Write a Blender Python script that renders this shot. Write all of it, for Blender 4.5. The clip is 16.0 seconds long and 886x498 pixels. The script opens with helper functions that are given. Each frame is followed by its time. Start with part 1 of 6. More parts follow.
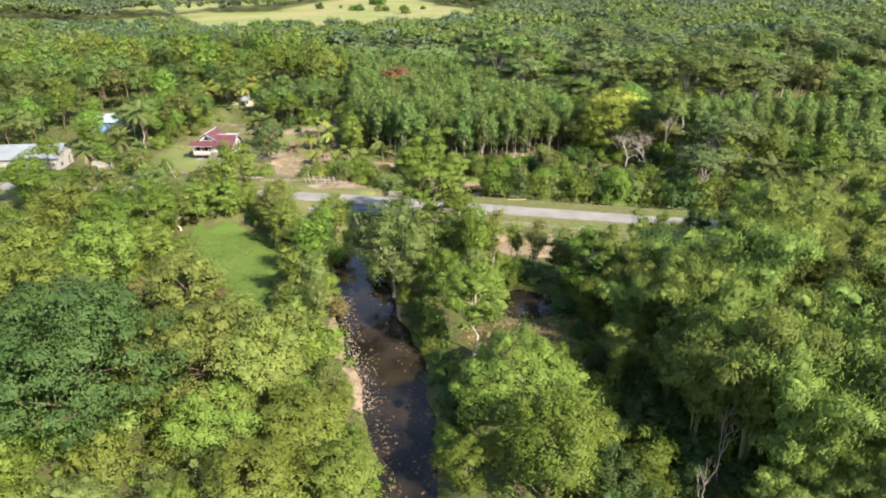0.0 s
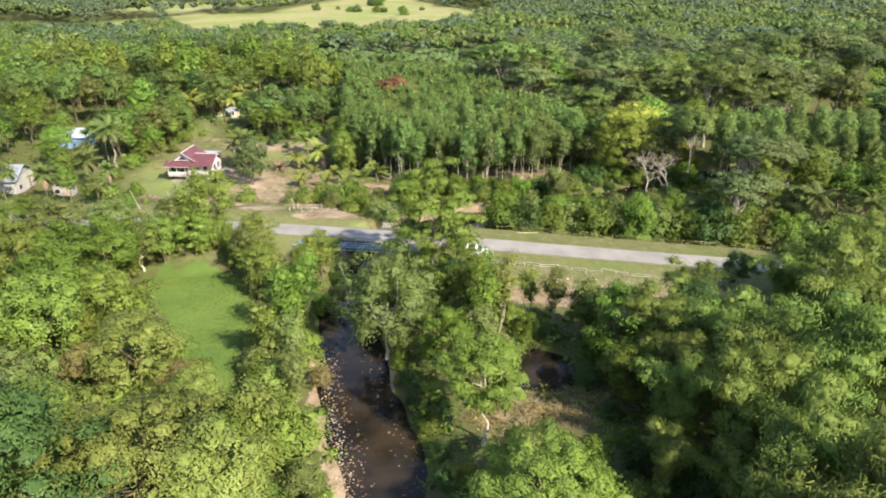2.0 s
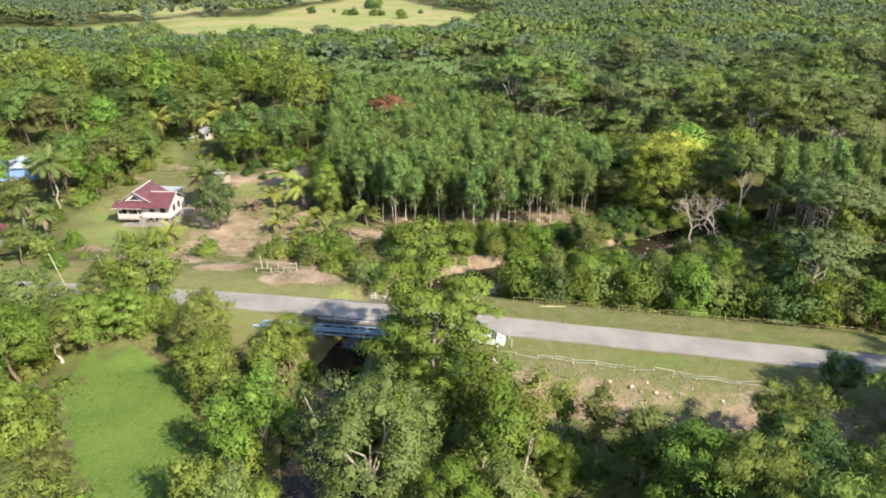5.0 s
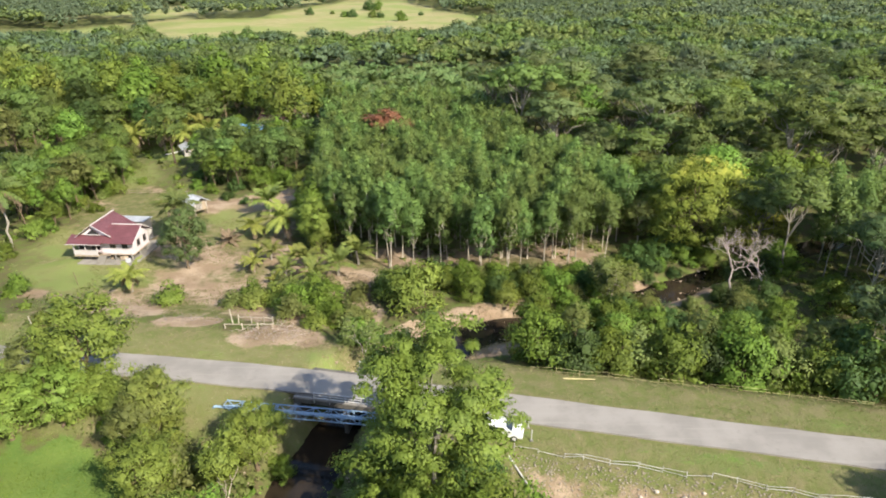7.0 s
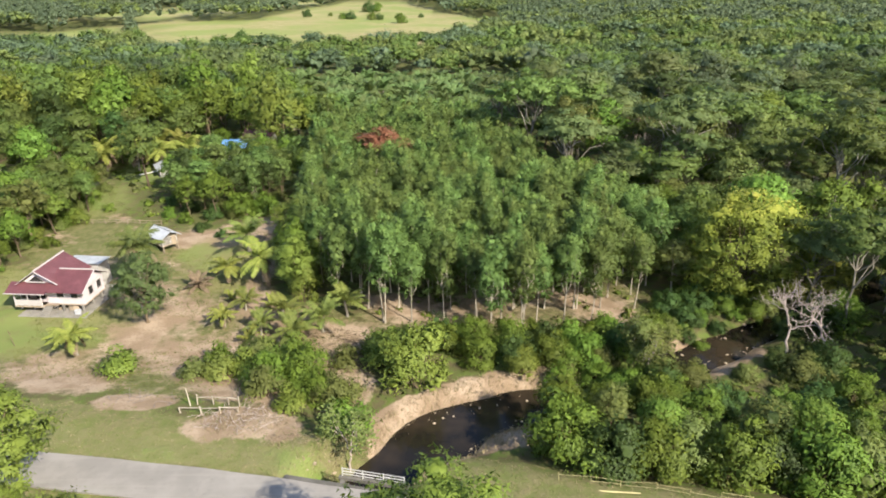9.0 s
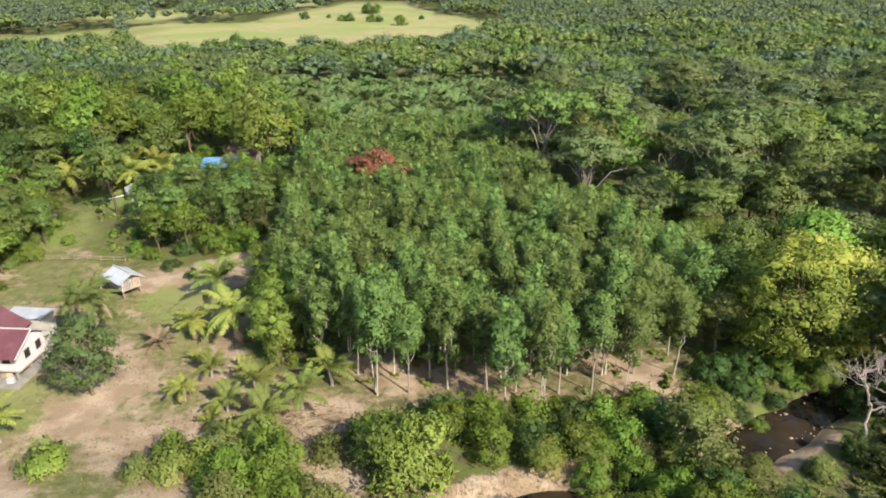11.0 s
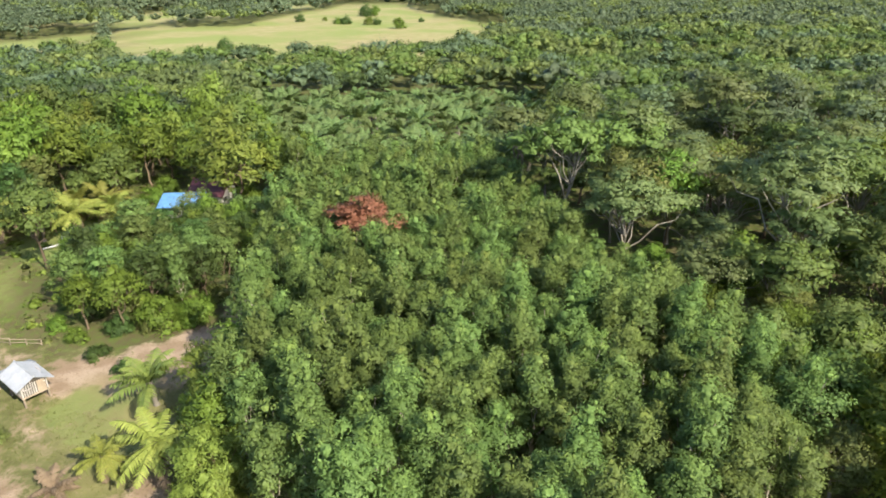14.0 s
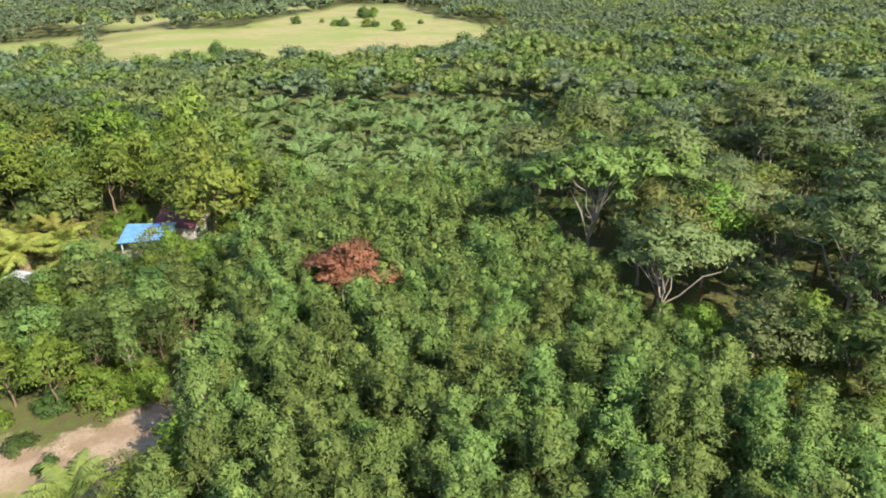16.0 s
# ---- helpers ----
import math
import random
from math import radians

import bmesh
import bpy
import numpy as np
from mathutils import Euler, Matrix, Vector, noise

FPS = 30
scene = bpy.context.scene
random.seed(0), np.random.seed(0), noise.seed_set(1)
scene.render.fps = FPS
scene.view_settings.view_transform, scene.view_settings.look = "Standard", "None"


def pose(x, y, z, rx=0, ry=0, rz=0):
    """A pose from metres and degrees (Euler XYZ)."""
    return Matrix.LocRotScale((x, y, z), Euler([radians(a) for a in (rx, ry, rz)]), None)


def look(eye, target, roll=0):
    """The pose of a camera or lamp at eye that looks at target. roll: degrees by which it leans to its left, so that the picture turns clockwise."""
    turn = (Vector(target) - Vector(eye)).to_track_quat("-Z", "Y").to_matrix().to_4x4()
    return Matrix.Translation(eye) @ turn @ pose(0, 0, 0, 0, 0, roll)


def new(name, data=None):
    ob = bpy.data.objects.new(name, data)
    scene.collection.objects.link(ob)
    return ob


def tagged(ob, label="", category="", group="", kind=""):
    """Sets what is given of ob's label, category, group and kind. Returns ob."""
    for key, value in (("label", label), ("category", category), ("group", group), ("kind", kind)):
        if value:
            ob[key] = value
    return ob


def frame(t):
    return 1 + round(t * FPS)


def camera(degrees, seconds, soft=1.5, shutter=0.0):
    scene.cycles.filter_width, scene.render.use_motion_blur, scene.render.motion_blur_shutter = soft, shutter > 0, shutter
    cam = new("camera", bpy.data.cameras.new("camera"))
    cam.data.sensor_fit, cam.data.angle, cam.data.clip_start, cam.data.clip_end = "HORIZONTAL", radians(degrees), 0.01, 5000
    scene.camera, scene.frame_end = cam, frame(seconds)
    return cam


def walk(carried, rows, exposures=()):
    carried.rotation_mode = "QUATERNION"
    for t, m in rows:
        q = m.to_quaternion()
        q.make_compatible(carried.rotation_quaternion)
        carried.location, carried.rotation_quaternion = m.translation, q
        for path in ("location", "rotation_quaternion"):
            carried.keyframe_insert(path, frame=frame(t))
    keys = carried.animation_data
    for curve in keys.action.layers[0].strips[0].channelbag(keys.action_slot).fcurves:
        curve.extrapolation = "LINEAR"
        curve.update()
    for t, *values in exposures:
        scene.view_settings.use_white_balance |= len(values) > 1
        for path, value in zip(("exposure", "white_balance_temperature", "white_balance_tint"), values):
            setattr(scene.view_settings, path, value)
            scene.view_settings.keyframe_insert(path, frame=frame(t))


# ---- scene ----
cam = camera(67.6, 16.0, soft=1.85)
METRES, EYE, TILT, LEAN, TURN = 125.0, 39.0, -23.7, 0.0, 0.0
ROWS = [
    (0.0, 0.0, 0.0, 0.0, -0.0, 0.0, -0.0),
    (0.5, -0.0005, 0.0274, 0.0124, -0.02, 0.0, 0.01),
    (1.0, -0.001, 0.0552, 0.0249, -0.03, 0.0, 0.03),
    (1.5, -0.0016, 0.083, 0.0376, -0.05, -0.0, 0.03),
    (2.0, -0.0021, 0.1111, 0.0503, -0.06, -0.01, 0.05),
    (2.5, -0.0028, 0.1394, 0.0629, -0.08, 0.02, 0.05),
    (3.0, -0.0034, 0.1673, 0.0758, -0.1, 0.02, 0.05),
    (3.5, -0.004, 0.1936, 0.0876, -0.1, 0.03, 0.07),
    (4.0, -0.0046, 0.2242, 0.1012, -0.12, 0.05, 0.08),
    (6.5, -0.0075, 0.3678, 0.164, -0.15, 0.12, -0.02),
    (7.0, -0.0082, 0.3967, 0.1766, -0.15, 0.14, -0.05),
    (7.5, -0.009, 0.4236, 0.1885, -0.16, 0.15, -0.08),
    (8.0, -0.0097, 0.4545, 0.2021, -0.15, 0.17, -0.09),
    (8.5, -0.0106, 0.4833, 0.215, -0.15, 0.18, -0.09),
    (9.0, -0.0111, 0.5122, 0.2276, -0.14, 0.19, -0.09),
    (11.5, -0.0136, 0.6535, 0.2893, -0.05, 0.24, -0.03),
    (12.0, -0.0142, 0.6842, 0.3027, -0.05, 0.25, -0.01),
    (12.5, -0.0148, 0.7109, 0.3144, -0.05, 0.26, 0.01),
    (13.0, -0.0152, 0.7419, 0.3276, -0.04, 0.27, 0.04),
    (13.5, -0.0157, 0.7709, 0.34, -0.03, 0.27, 0.05),
    (14.0, -0.0162, 0.7998, 0.3525, -0.02, 0.27, 0.08),
    (14.5, -0.0165, 0.8269, 0.3643, -0.03, 0.28, 0.09),
    (15.0, -0.0171, 0.8577, 0.3776, -0.04, 0.28, 0.12),
    (15.5, -0.0177, 0.8846, 0.3892, -0.05, 0.3, 0.1),
    (16.0, -0.0183, 0.9152, 0.4025, -0.04, 0.3, 0.12),
]
walk(cam, [(t, pose(0, 0, EYE, TILT, LEAN, TURN) @ pose(METRES * x, METRES * y, METRES * z, 90 + pitch, roll, yaw)) for t, x, y, z, yaw, pitch, roll in ROWS], [(0.0, 1.13), (4.5, 1.05), (7.0, 0.93), (10.0, 0.92), (13.0, 0.98), (16.0, 1.04)])

# world, sun
SUN_EL, SUN_AZ = radians(38), radians(137)
world = bpy.data.worlds.new("sky")
scene.world = world
world.use_nodes = True
wn = world.node_tree
sky = wn.nodes.new("ShaderNodeTexSky")
sky.sky_type, sky.sun_disc = "NISHITA", False
sky.sun_elevation, sky.sun_rotation = SUN_EL, SUN_AZ
wn.links.new(sky.outputs[0], wn.nodes["Background"].inputs[0])
wn.nodes["Background"].inputs[1].default_value = 0.138
sun_data = bpy.data.lights.new("sun", "SUN")
sun_data.energy, sun_data.angle, sun_data.color = 4.95, radians(0.6), (1.0, 0.93, 0.77)
sun = new("sun", sun_data)
sun.matrix_world = look((60 * math.sin(SUN_AZ), 60 * math.cos(SUN_AZ), 60 * math.tan(SUN_EL)), (0, 0, 0))


# materials
class Nodes:
    """A small wrapper to write node materials in few lines."""

    def __init__(self, name):
        self.mat = bpy.data.materials.new(name)
        self.mat.use_nodes = True
        self.t = self.mat.node_tree
        self.bsdf = self.t.nodes["Principled BSDF"]
        self.out = self.t.nodes["Material Output"]

    def put(self, socket, value):
        if isinstance(value, bpy.types.NodeSocket):
            self.t.links.new(value, socket)
        elif value is not None:
            socket.default_value = value

    def node(self, kind, **inputs):
        n = self.t.nodes.new("ShaderNode" + kind)
        for k, v in inputs.items():
            self.put(n.inputs[k.replace("_", " ")], v)
        return n

    def coord(self, which="Object"):
        return self.node("TexCoord").outputs[which]

    def noise(self, scale, detail=4.0, rough=0.55, vector=None):
        n = self.node("TexNoise", Scale=scale, Detail=detail, Roughness=rough)
        self.put(n.inputs["Vector"], vector if vector is not None else self.coord())
        return n.outputs["Fac"]

    def ramp(self, fac, *stops):
        n = self.node("ValToRGB", Fac=fac)
        el = n.color_ramp.elements
        while len(el) < len(stops):
            el.new(0.5)
        for e, (p, c) in zip(el, stops):
            e.position = p
            e.color = (*c, 1) if len(c) == 3 else c
        return n.outputs["Color"]

    def math(self, op, a, b=0.5, clamp=False):
        n = self.t.nodes.new("ShaderNodeMath")
        n.operation, n.use_clamp = op, clamp
        self.put(n.inputs[0], a)
        self.put(n.inputs[1], b)
        return n.outputs[0]

    def mix(self, fac, a, b, blend="MIX"):
        n = self.t.nodes.new("ShaderNodeMix")
        n.data_type, n.blend_type = "RGBA", blend
        self.put(n.inputs[0], fac)
        for s, v in ((n.inputs[6], a), (n.inputs[7], b)):
            self.put(s, (*v, 1) if isinstance(v, tuple) and len(v) == 3 else v)
        return n.outputs[2]

    def step(self, v, lo, hi):
        n = self.node("MapRange", Value=v)
        n.interpolation_type = "SMOOTHSTEP"
        n.inputs["From Min"].default_value, n.inputs["From Max"].default_value = lo, hi
        return n.outputs[0]

    def done(self, color, rough=0.8, metal=0.0, bump=None, strength=0.3, distance=0.02, spec=0.3):
        b = self.bsdf
        self.put(b.inputs["Base Color"], (*color, 1) if isinstance(color, tuple) and len(color) == 3 else color)
        self.put(b.inputs["Roughness"], rough)
        b.inputs["Metallic"].default_value = metal
        b.inputs["Specular IOR Level"].default_value = spec
        if bump is not None:
            n = self.node("Bump", Strength=strength, Distance=distance, Height=bump)
            self.put(b.inputs["Normal"], n.outputs[0])
        return self.mat


def leaf(name, dark, light, tip=None, translucent=0.34, spread=0.24, young=0.0):
    """Foliage: leaf to leaf, clump to clump and tree to tree differences."""
    n = Nodes(name)
    geo = n.node("NewGeometry")
    info = n.node("ObjectInfo")
    big = n.noise(0.7, 2.0)
    fine = n.noise(5.0, 3.0, 0.7)
    f = n.math("ADD", n.math("MULTIPLY", geo.outputs["Random Per Island"], 0.22), n.math("MULTIPLY", n.step(big, 0.3, 0.7), 0.36))
    f = n.math("ADD", f, n.math("MULTIPLY", n.step(fine, 0.3, 0.7), 0.2))
    # shifts the crown's top quarter towards the tip colour by this amount
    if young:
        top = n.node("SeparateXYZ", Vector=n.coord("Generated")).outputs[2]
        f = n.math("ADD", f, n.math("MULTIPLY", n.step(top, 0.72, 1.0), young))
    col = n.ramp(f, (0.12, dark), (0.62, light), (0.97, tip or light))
    hsv = n.node("HueSaturation", Color=col)
    n.put(hsv.inputs["Hue"], n.math("ADD", 0.474, n.math("MULTIPLY", info.outputs["Random"], 0.04)))
    n.put(hsv.inputs["Value"], n.math("ADD", 1 - spread, n.math("MULTIPLY", info.outputs["Random"], 2 * spread)))
    n.done(hsv.outputs[0], 0.55, 0, fine, 0.25, 0.1, 0.2)
    tr = n.node("BsdfTranslucent", Color=n.mix(0.5, hsv.outputs[0], (0.16, 0.2, 0.02)))
    ms = n.node("MixShader", Fac=translucent)
    n.t.links.new(n.bsdf.outputs[0], ms.inputs[1])
    n.t.links.new(tr.outputs[0], ms.inputs[2])
    n.t.links.new(ms.outputs[0], n.out.inputs[0])
    return n.mat


def surface(name, color, rough=0.8, var=0.25, scale=2.0, grain=20.0, metal=0.0, strength=0.25, distance=0.02, spec=0.3):
    """A plain surface with stains at two scales and a fine relief."""
    n = Nodes(name)
    a = n.noise(scale, 3.0)
    b = n.noise(grain, 3.0)
    info = n.node("ObjectInfo").outputs["Random"]
    f = n.math("ADD", n.math("MULTIPLY", a, 0.6), n.math("ADD", n.math("MULTIPLY", b, 0.4), n.math("MULTIPLY", n.math("SUBTRACT", info, 0.5), 0.4)))
    lo, hi = tuple(c * (1 - var) for c in color), tuple(min(1, c * (1 + var)) for c in color)
    return n.done(n.ramp(f, (0.3, lo), (0.7, hi)), rough, metal, b, strength, distance, spec)


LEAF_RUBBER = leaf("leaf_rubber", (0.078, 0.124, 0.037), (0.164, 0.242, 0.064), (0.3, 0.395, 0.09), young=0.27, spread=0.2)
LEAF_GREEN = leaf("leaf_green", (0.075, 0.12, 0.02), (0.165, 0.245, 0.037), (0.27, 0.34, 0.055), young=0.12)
LEAF_BRIGHT = leaf("leaf_bright", (0.12, 0.17, 0.033), (0.24, 0.31, 0.058), (0.34, 0.39, 0.085))
LEAF_YELLOW = leaf("leaf_yellow", (0.15, 0.205, 0.045), (0.275, 0.335, 0.08), (0.38, 0.41, 0.13))
LEAF_FRESH = leaf("leaf_fresh", (0.105, 0.175, 0.032), (0.215, 0.32, 0.056), (0.31, 0.415, 0.075))
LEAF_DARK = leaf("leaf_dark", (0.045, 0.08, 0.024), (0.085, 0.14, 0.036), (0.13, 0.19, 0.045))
LEAF_OLIVE = leaf("leaf_olive", (0.105, 0.13, 0.038), (0.21, 0.25, 0.072), (0.3, 0.31, 0.11))
LEAF_RIVER = leaf("leaf_river", (0.098, 0.148, 0.042), (0.19, 0.268, 0.078), (0.28, 0.35, 0.11))
LEAF_BAMBOO = leaf("leaf_bamboo", (0.125, 0.18, 0.042), (0.24, 0.315, 0.068), (0.35, 0.41, 0.1), 0.42)
# far leaves: distance haze mixed into the colour, bluer, paler, low in contrast
LEAF_FAR_HAZE = leaf("leaf_far_haze", (0.09, 0.128, 0.07), (0.138, 0.184, 0.098), (0.185, 0.232, 0.122))
LEAF_DISTANT_HAZE = leaf("leaf_distant_haze", (0.115, 0.15, 0.085), (0.15, 0.19, 0.105), (0.18, 0.225, 0.12))
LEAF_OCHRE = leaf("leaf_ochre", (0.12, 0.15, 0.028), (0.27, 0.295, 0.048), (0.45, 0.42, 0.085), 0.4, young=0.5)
LEAF_WOOD = leaf("leaf_wood", (0.09, 0.135, 0.035), (0.158, 0.22, 0.055), (0.215, 0.28, 0.07), spread=0.28)
LEAF_WOOD_GREY = leaf("leaf_wood_grey", (0.1, 0.138, 0.05), (0.165, 0.21, 0.074), (0.22, 0.26, 0.1), spread=0.22)
LEAF_WOOD_DARK = leaf("leaf_wood_dark", (0.06, 0.092, 0.035), (0.098, 0.142, 0.05), (0.13, 0.18, 0.06), spread=0.2)
LEAF_RUSSET = leaf("leaf_russet", (0.15, 0.13, 0.045), (0.29, 0.235, 0.09), (0.38, 0.3, 0.14))
LEAF_RED = leaf("leaf_red", (0.21, 0.095, 0.05), (0.36, 0.175, 0.095), (0.44, 0.24, 0.13))
LEAF_BROWN = leaf("leaf_brown", (0.18, 0.11, 0.05), (0.36, 0.24, 0.12), (0.44, 0.31, 0.17))
LEAF_PALM = leaf("leaf_palm", (0.08, 0.115, 0.035), (0.16, 0.2, 0.055), (0.27, 0.27, 0.1))
LEAF_PALM_YOUNG = leaf("leaf_palm_young", (0.115, 0.155, 0.04), (0.225, 0.265, 0.065), (0.34, 0.33, 0.11))
LEAF_MANGO = leaf("leaf_mango", (0.07, 0.1, 0.035), (0.125, 0.165, 0.055), (0.175, 0.215, 0.075))
LEAF_PALM_YELLOW = leaf("leaf_palm_yellow", (0.15, 0.18, 0.035), (0.29, 0.305, 0.07), (0.42, 0.39, 0.12))
LEAF_OIL = leaf("leaf_oil_palm", (0.085, 0.135, 0.045), (0.16, 0.225, 0.075), (0.25, 0.3, 0.12))
BARK_UMBRELLA = surface("bark_umbrella", (0.25, 0.22, 0.18), 0.9, 0.35, 1.5, 9.0, strength=0.5)
BARK_PALE = surface("bark_pale", (0.365, 0.313, 0.252), 0.9, 0.3, 1.5, 9.0, strength=0.5)
BARK_GREY = surface("bark_grey", (0.217, 0.191, 0.157), 0.9, 0.3, 1.5, 9.0, strength=0.5)
BARK_BROWN = surface("bark_brown", (0.139, 0.1, 0.065), 0.95, 0.35, 1.5, 9.0, strength=0.6)
BARK_DEAD = surface("bark_dead", (0.331, 0.27, 0.239), 0.9, 0.3, 1.5, 9.0, strength=0.5)
FROND_DEAD = surface("frond_dead", (0.2, 0.145, 0.095), 0.95, 0.35, 2.0, 12.0)


def ground_material():
    n = Nodes("ground_cover")
    cov = n.node("Attribute")
    cov.attribute_name = "cover"
    sep = n.node("SeparateColor", Color=cov.outputs["Color"])
    w = n.node("NewGeometry").outputs["Position"]
    n1, n2, n3, n4 = n.noise(0.12, 4, vector=w), n.noise(0.7, 5, 0.65, w), n.noise(4.0, 4, 0.7, w), n.noise(0.3, 3, vector=w)
    rough = n.math("ADD", n.math("MULTIPLY", n.math("SUBTRACT", n2, 0.5), 0.9), n.math("MULTIPLY", n.math("SUBTRACT", n3, 0.5), 0.5))

    def mask(s):
        return n.step(n.math("ADD", s, rough), 0.35, 0.65)

    floor = n.mix(n.step(n2, 0.4, 0.65), (0.104, 0.091, 0.044), (0.096, 0.131, 0.03))
    grass = n.mix(n.step(n1, 0.35, 0.65), (0.08, 0.138, 0.031), (0.125, 0.178, 0.04))
    grass = n.mix(n.math("MULTIPLY", n.step(n3, 0.45, 0.8), 0.55), grass, (0.174, 0.2, 0.061))
    soil = n.mix(n.step(n4, 0.38, 0.66), (0.244, 0.174, 0.117), (0.374, 0.283, 0.204))
    soil = n.mix(n.step(n3, 0.5, 0.75), soil, (0.183, 0.131, 0.078))
    dry = n.mix(n.step(n2, 0.35, 0.65), (0.122, 0.139, 0.044), (0.17, 0.152, 0.074))
    dry = n.mix(n.step(n3, 0.52, 0.7), dry, (0.113, 0.104, 0.044))
    c = n.mix(mask(sep.outputs[2]), floor, dry)
    c = n.mix(mask(sep.outputs[1]), c, grass)
    c = n.mix(mask(sep.outputs[0]), c, soil)
    farm = n.mix(n.step(n1, 0.3, 0.7), (0.252, 0.231, 0.096), (0.313, 0.274, 0.135))
    farm = n.mix(n.step(n.noise(0.02, 3, vector=w), 0.4, 0.62), farm, (0.209, 0.239, 0.074))
    c = n.mix(cov.outputs["Alpha"], c, n.mix(n.math("MULTIPLY", mask(sep.outputs[0]), 0.6), farm, (0.313, 0.226, 0.139)))
    return n.done(c, 0.95, 0, n.math("ADD", n2, n.math("MULTIPLY", n3, 0.5)), 0.6, 0.25, 0.1)


def asphalt_material():
    n = Nodes("worn_asphalt")
    w = n.node("NewGeometry").outputs["Position"]
    a, b, g = n.noise(0.25, 4, vector=w), n.noise(1.6, 5, 0.7, w), n.noise(30, 3, vector=w)
    c = n.mix(n.step(a, 0.35, 0.65), (0.217, 0.197, 0.178), (0.274, 0.249, 0.226))
    c = n.mix(n.math("MULTIPLY", n.step(b, 0.55, 0.75), 0.5), c, (0.161, 0.144, 0.126))
    streak = n.node("TexNoise", Vector=n.node("Mapping", Vector=w, Rotation=(0, 0, 0.21), Scale=(0.12, 1.9, 1.0)).outputs[0], Scale=1.0, Detail=3.0).outputs["Fac"]
    c = n.mix(n.math("MULTIPLY", n.step(streak, 0.5, 0.72), 0.35), c, (0.313, 0.287, 0.257))
    return n.done(c, 0.85, 0, g, 0.4, 0.01, 0.3)


def water_material():
    n = Nodes("brown_water")
    w = n.node("NewGeometry").outputs["Position"]
    a, r = n.noise(0.2, 3, vector=w), n.noise(3.0, 3, vector=w)
    c = n.mix(n.step(a, 0.35, 0.7), (0.012, 0.01, 0.008), (0.036, 0.026, 0.017))
    m = n.done(c, 0.06, 0, r, 0.12, 0.05, 0.5)
    n.bsdf.inputs["IOR"].default_value = 1.33
    return m


def roof_material(name, color, rough=0.5):
    """Corrugated metal sheet: ribs across, rust and fading."""
    n = Nodes(name)
    wv = n.node("TexWave", Vector=n.coord(), Scale=2.6)
    wv.bands_direction = "Y"
    a, b = n.noise(0.7, 5, 0.7), n.noise(6, 4)
    f = n.math("ADD", n.math("MULTIPLY", a, 0.7), n.math("MULTIPLY", b, 0.3))
    c = n.ramp(f, (0.32, tuple(v * 0.68 for v in color)), (0.55, color), (0.75, tuple(min(1, v * 1.3 + 0.03) for v in color)))
    return n.done(c, rough, 0.0, wv.outputs["Fac"], 0.5, 0.04, 0.4)


GROUND = ground_material()
ASPHALT = asphalt_material()
WATER = water_material()
ROOF_MAROON = roof_material("roof_maroon", (0.135, 0.048, 0.055))
ROOF_PALE = roof_material("roof_pale", (0.435, 0.444, 0.47), 0.4)
ROOF_BLUE = roof_material("roof_blue", (0.139, 0.313, 0.626), 0.45)
ROOF_SKY = roof_material("roof_sky", (0.418, 0.487, 0.574), 0.4)
ROOF_GREY = roof_material("roof_grey", (0.25, 0.265, 0.285), 0.5)
WALL_WHITE = surface("wall_white", (0.6, 0.52, 0.535), 0.8, 0.14, 0.8, 8.0)
WALL_GREY = surface("wall_board", (0.365, 0.339, 0.313), 0.85, 0.25, 1.2, 9.0)
TRIM_WHITE = surface("trim_white", (0.452, 0.409, 0.4), 0.6, 0.1, 1.0, 10.0)
DARK = surface("dark_opening", (0.026, 0.024, 0.024), 0.4, 0.3)
CONCRETE = surface("concrete", (0.209, 0.191, 0.17), 0.9, 0.3, 0.8, 12.0, strength=0.4)
WOOD_OLD = surface("weathered_wood", (0.296, 0.235, 0.174), 0.9, 0.3, 1.0, 12.0)
WOOD_DARK = surface("dark_wood", (0.078, 0.065, 0.052), 0.9, 0.3, 1.0, 12.0)
PIPE_BLUE = surface("pipe_blue", (0.235, 0.331, 0.452), 0.45, 0.2, 1.0, 10.0)
RAIL_WHITE = surface("rail_white", (0.479, 0.461, 0.444), 0.6, 0.2, 1.2, 14.0)
RAIL_YELLOW = surface("rail_yellow", (0.435, 0.374, 0.191), 0.7, 0.25, 1.2, 14.0)
STONE = surface("stone", (0.261, 0.204, 0.148), 0.95, 0.45, 0.5, 8.0, strength=0.5)
DECK = surface("deck_concrete", (0.148, 0.135, 0.117), 0.9, 0.35, 0.8, 12.0, strength=0.4)
LEAF_STRAW = leaf("leaf_straw", (0.27, 0.21, 0.13), (0.38, 0.3, 0.19), (0.46, 0.37, 0.24), 0.3)
STONE_PALE = surface("stone_pale", (0.4, 0.339, 0.27), 0.95, 0.4, 0.5, 8.0, strength=0.5)
STONE_WET = surface("stone_rust", (0.165, 0.1, 0.061), 0.6, 0.45, 0.7, 8.0, strength=0.5)
CAR_WHITE = surface("car_white", (0.696, 0.696, 0.696), 0.25, 0.04, 1.0, 20.0, strength=0.02, spec=0.5)
GLASS_DARK = surface("glass_dark", (0.017, 0.022, 0.026), 0.08, 0.1, strength=0.0, spec=0.6)
RUBBER_BLACK = surface("rubber_black", (0.022, 0.022, 0.022), 0.85, 0.2)
PLASTER_DIRTY = surface("tarp_grey", (0.435, 0.435, 0.452), 0.7, 0.25)


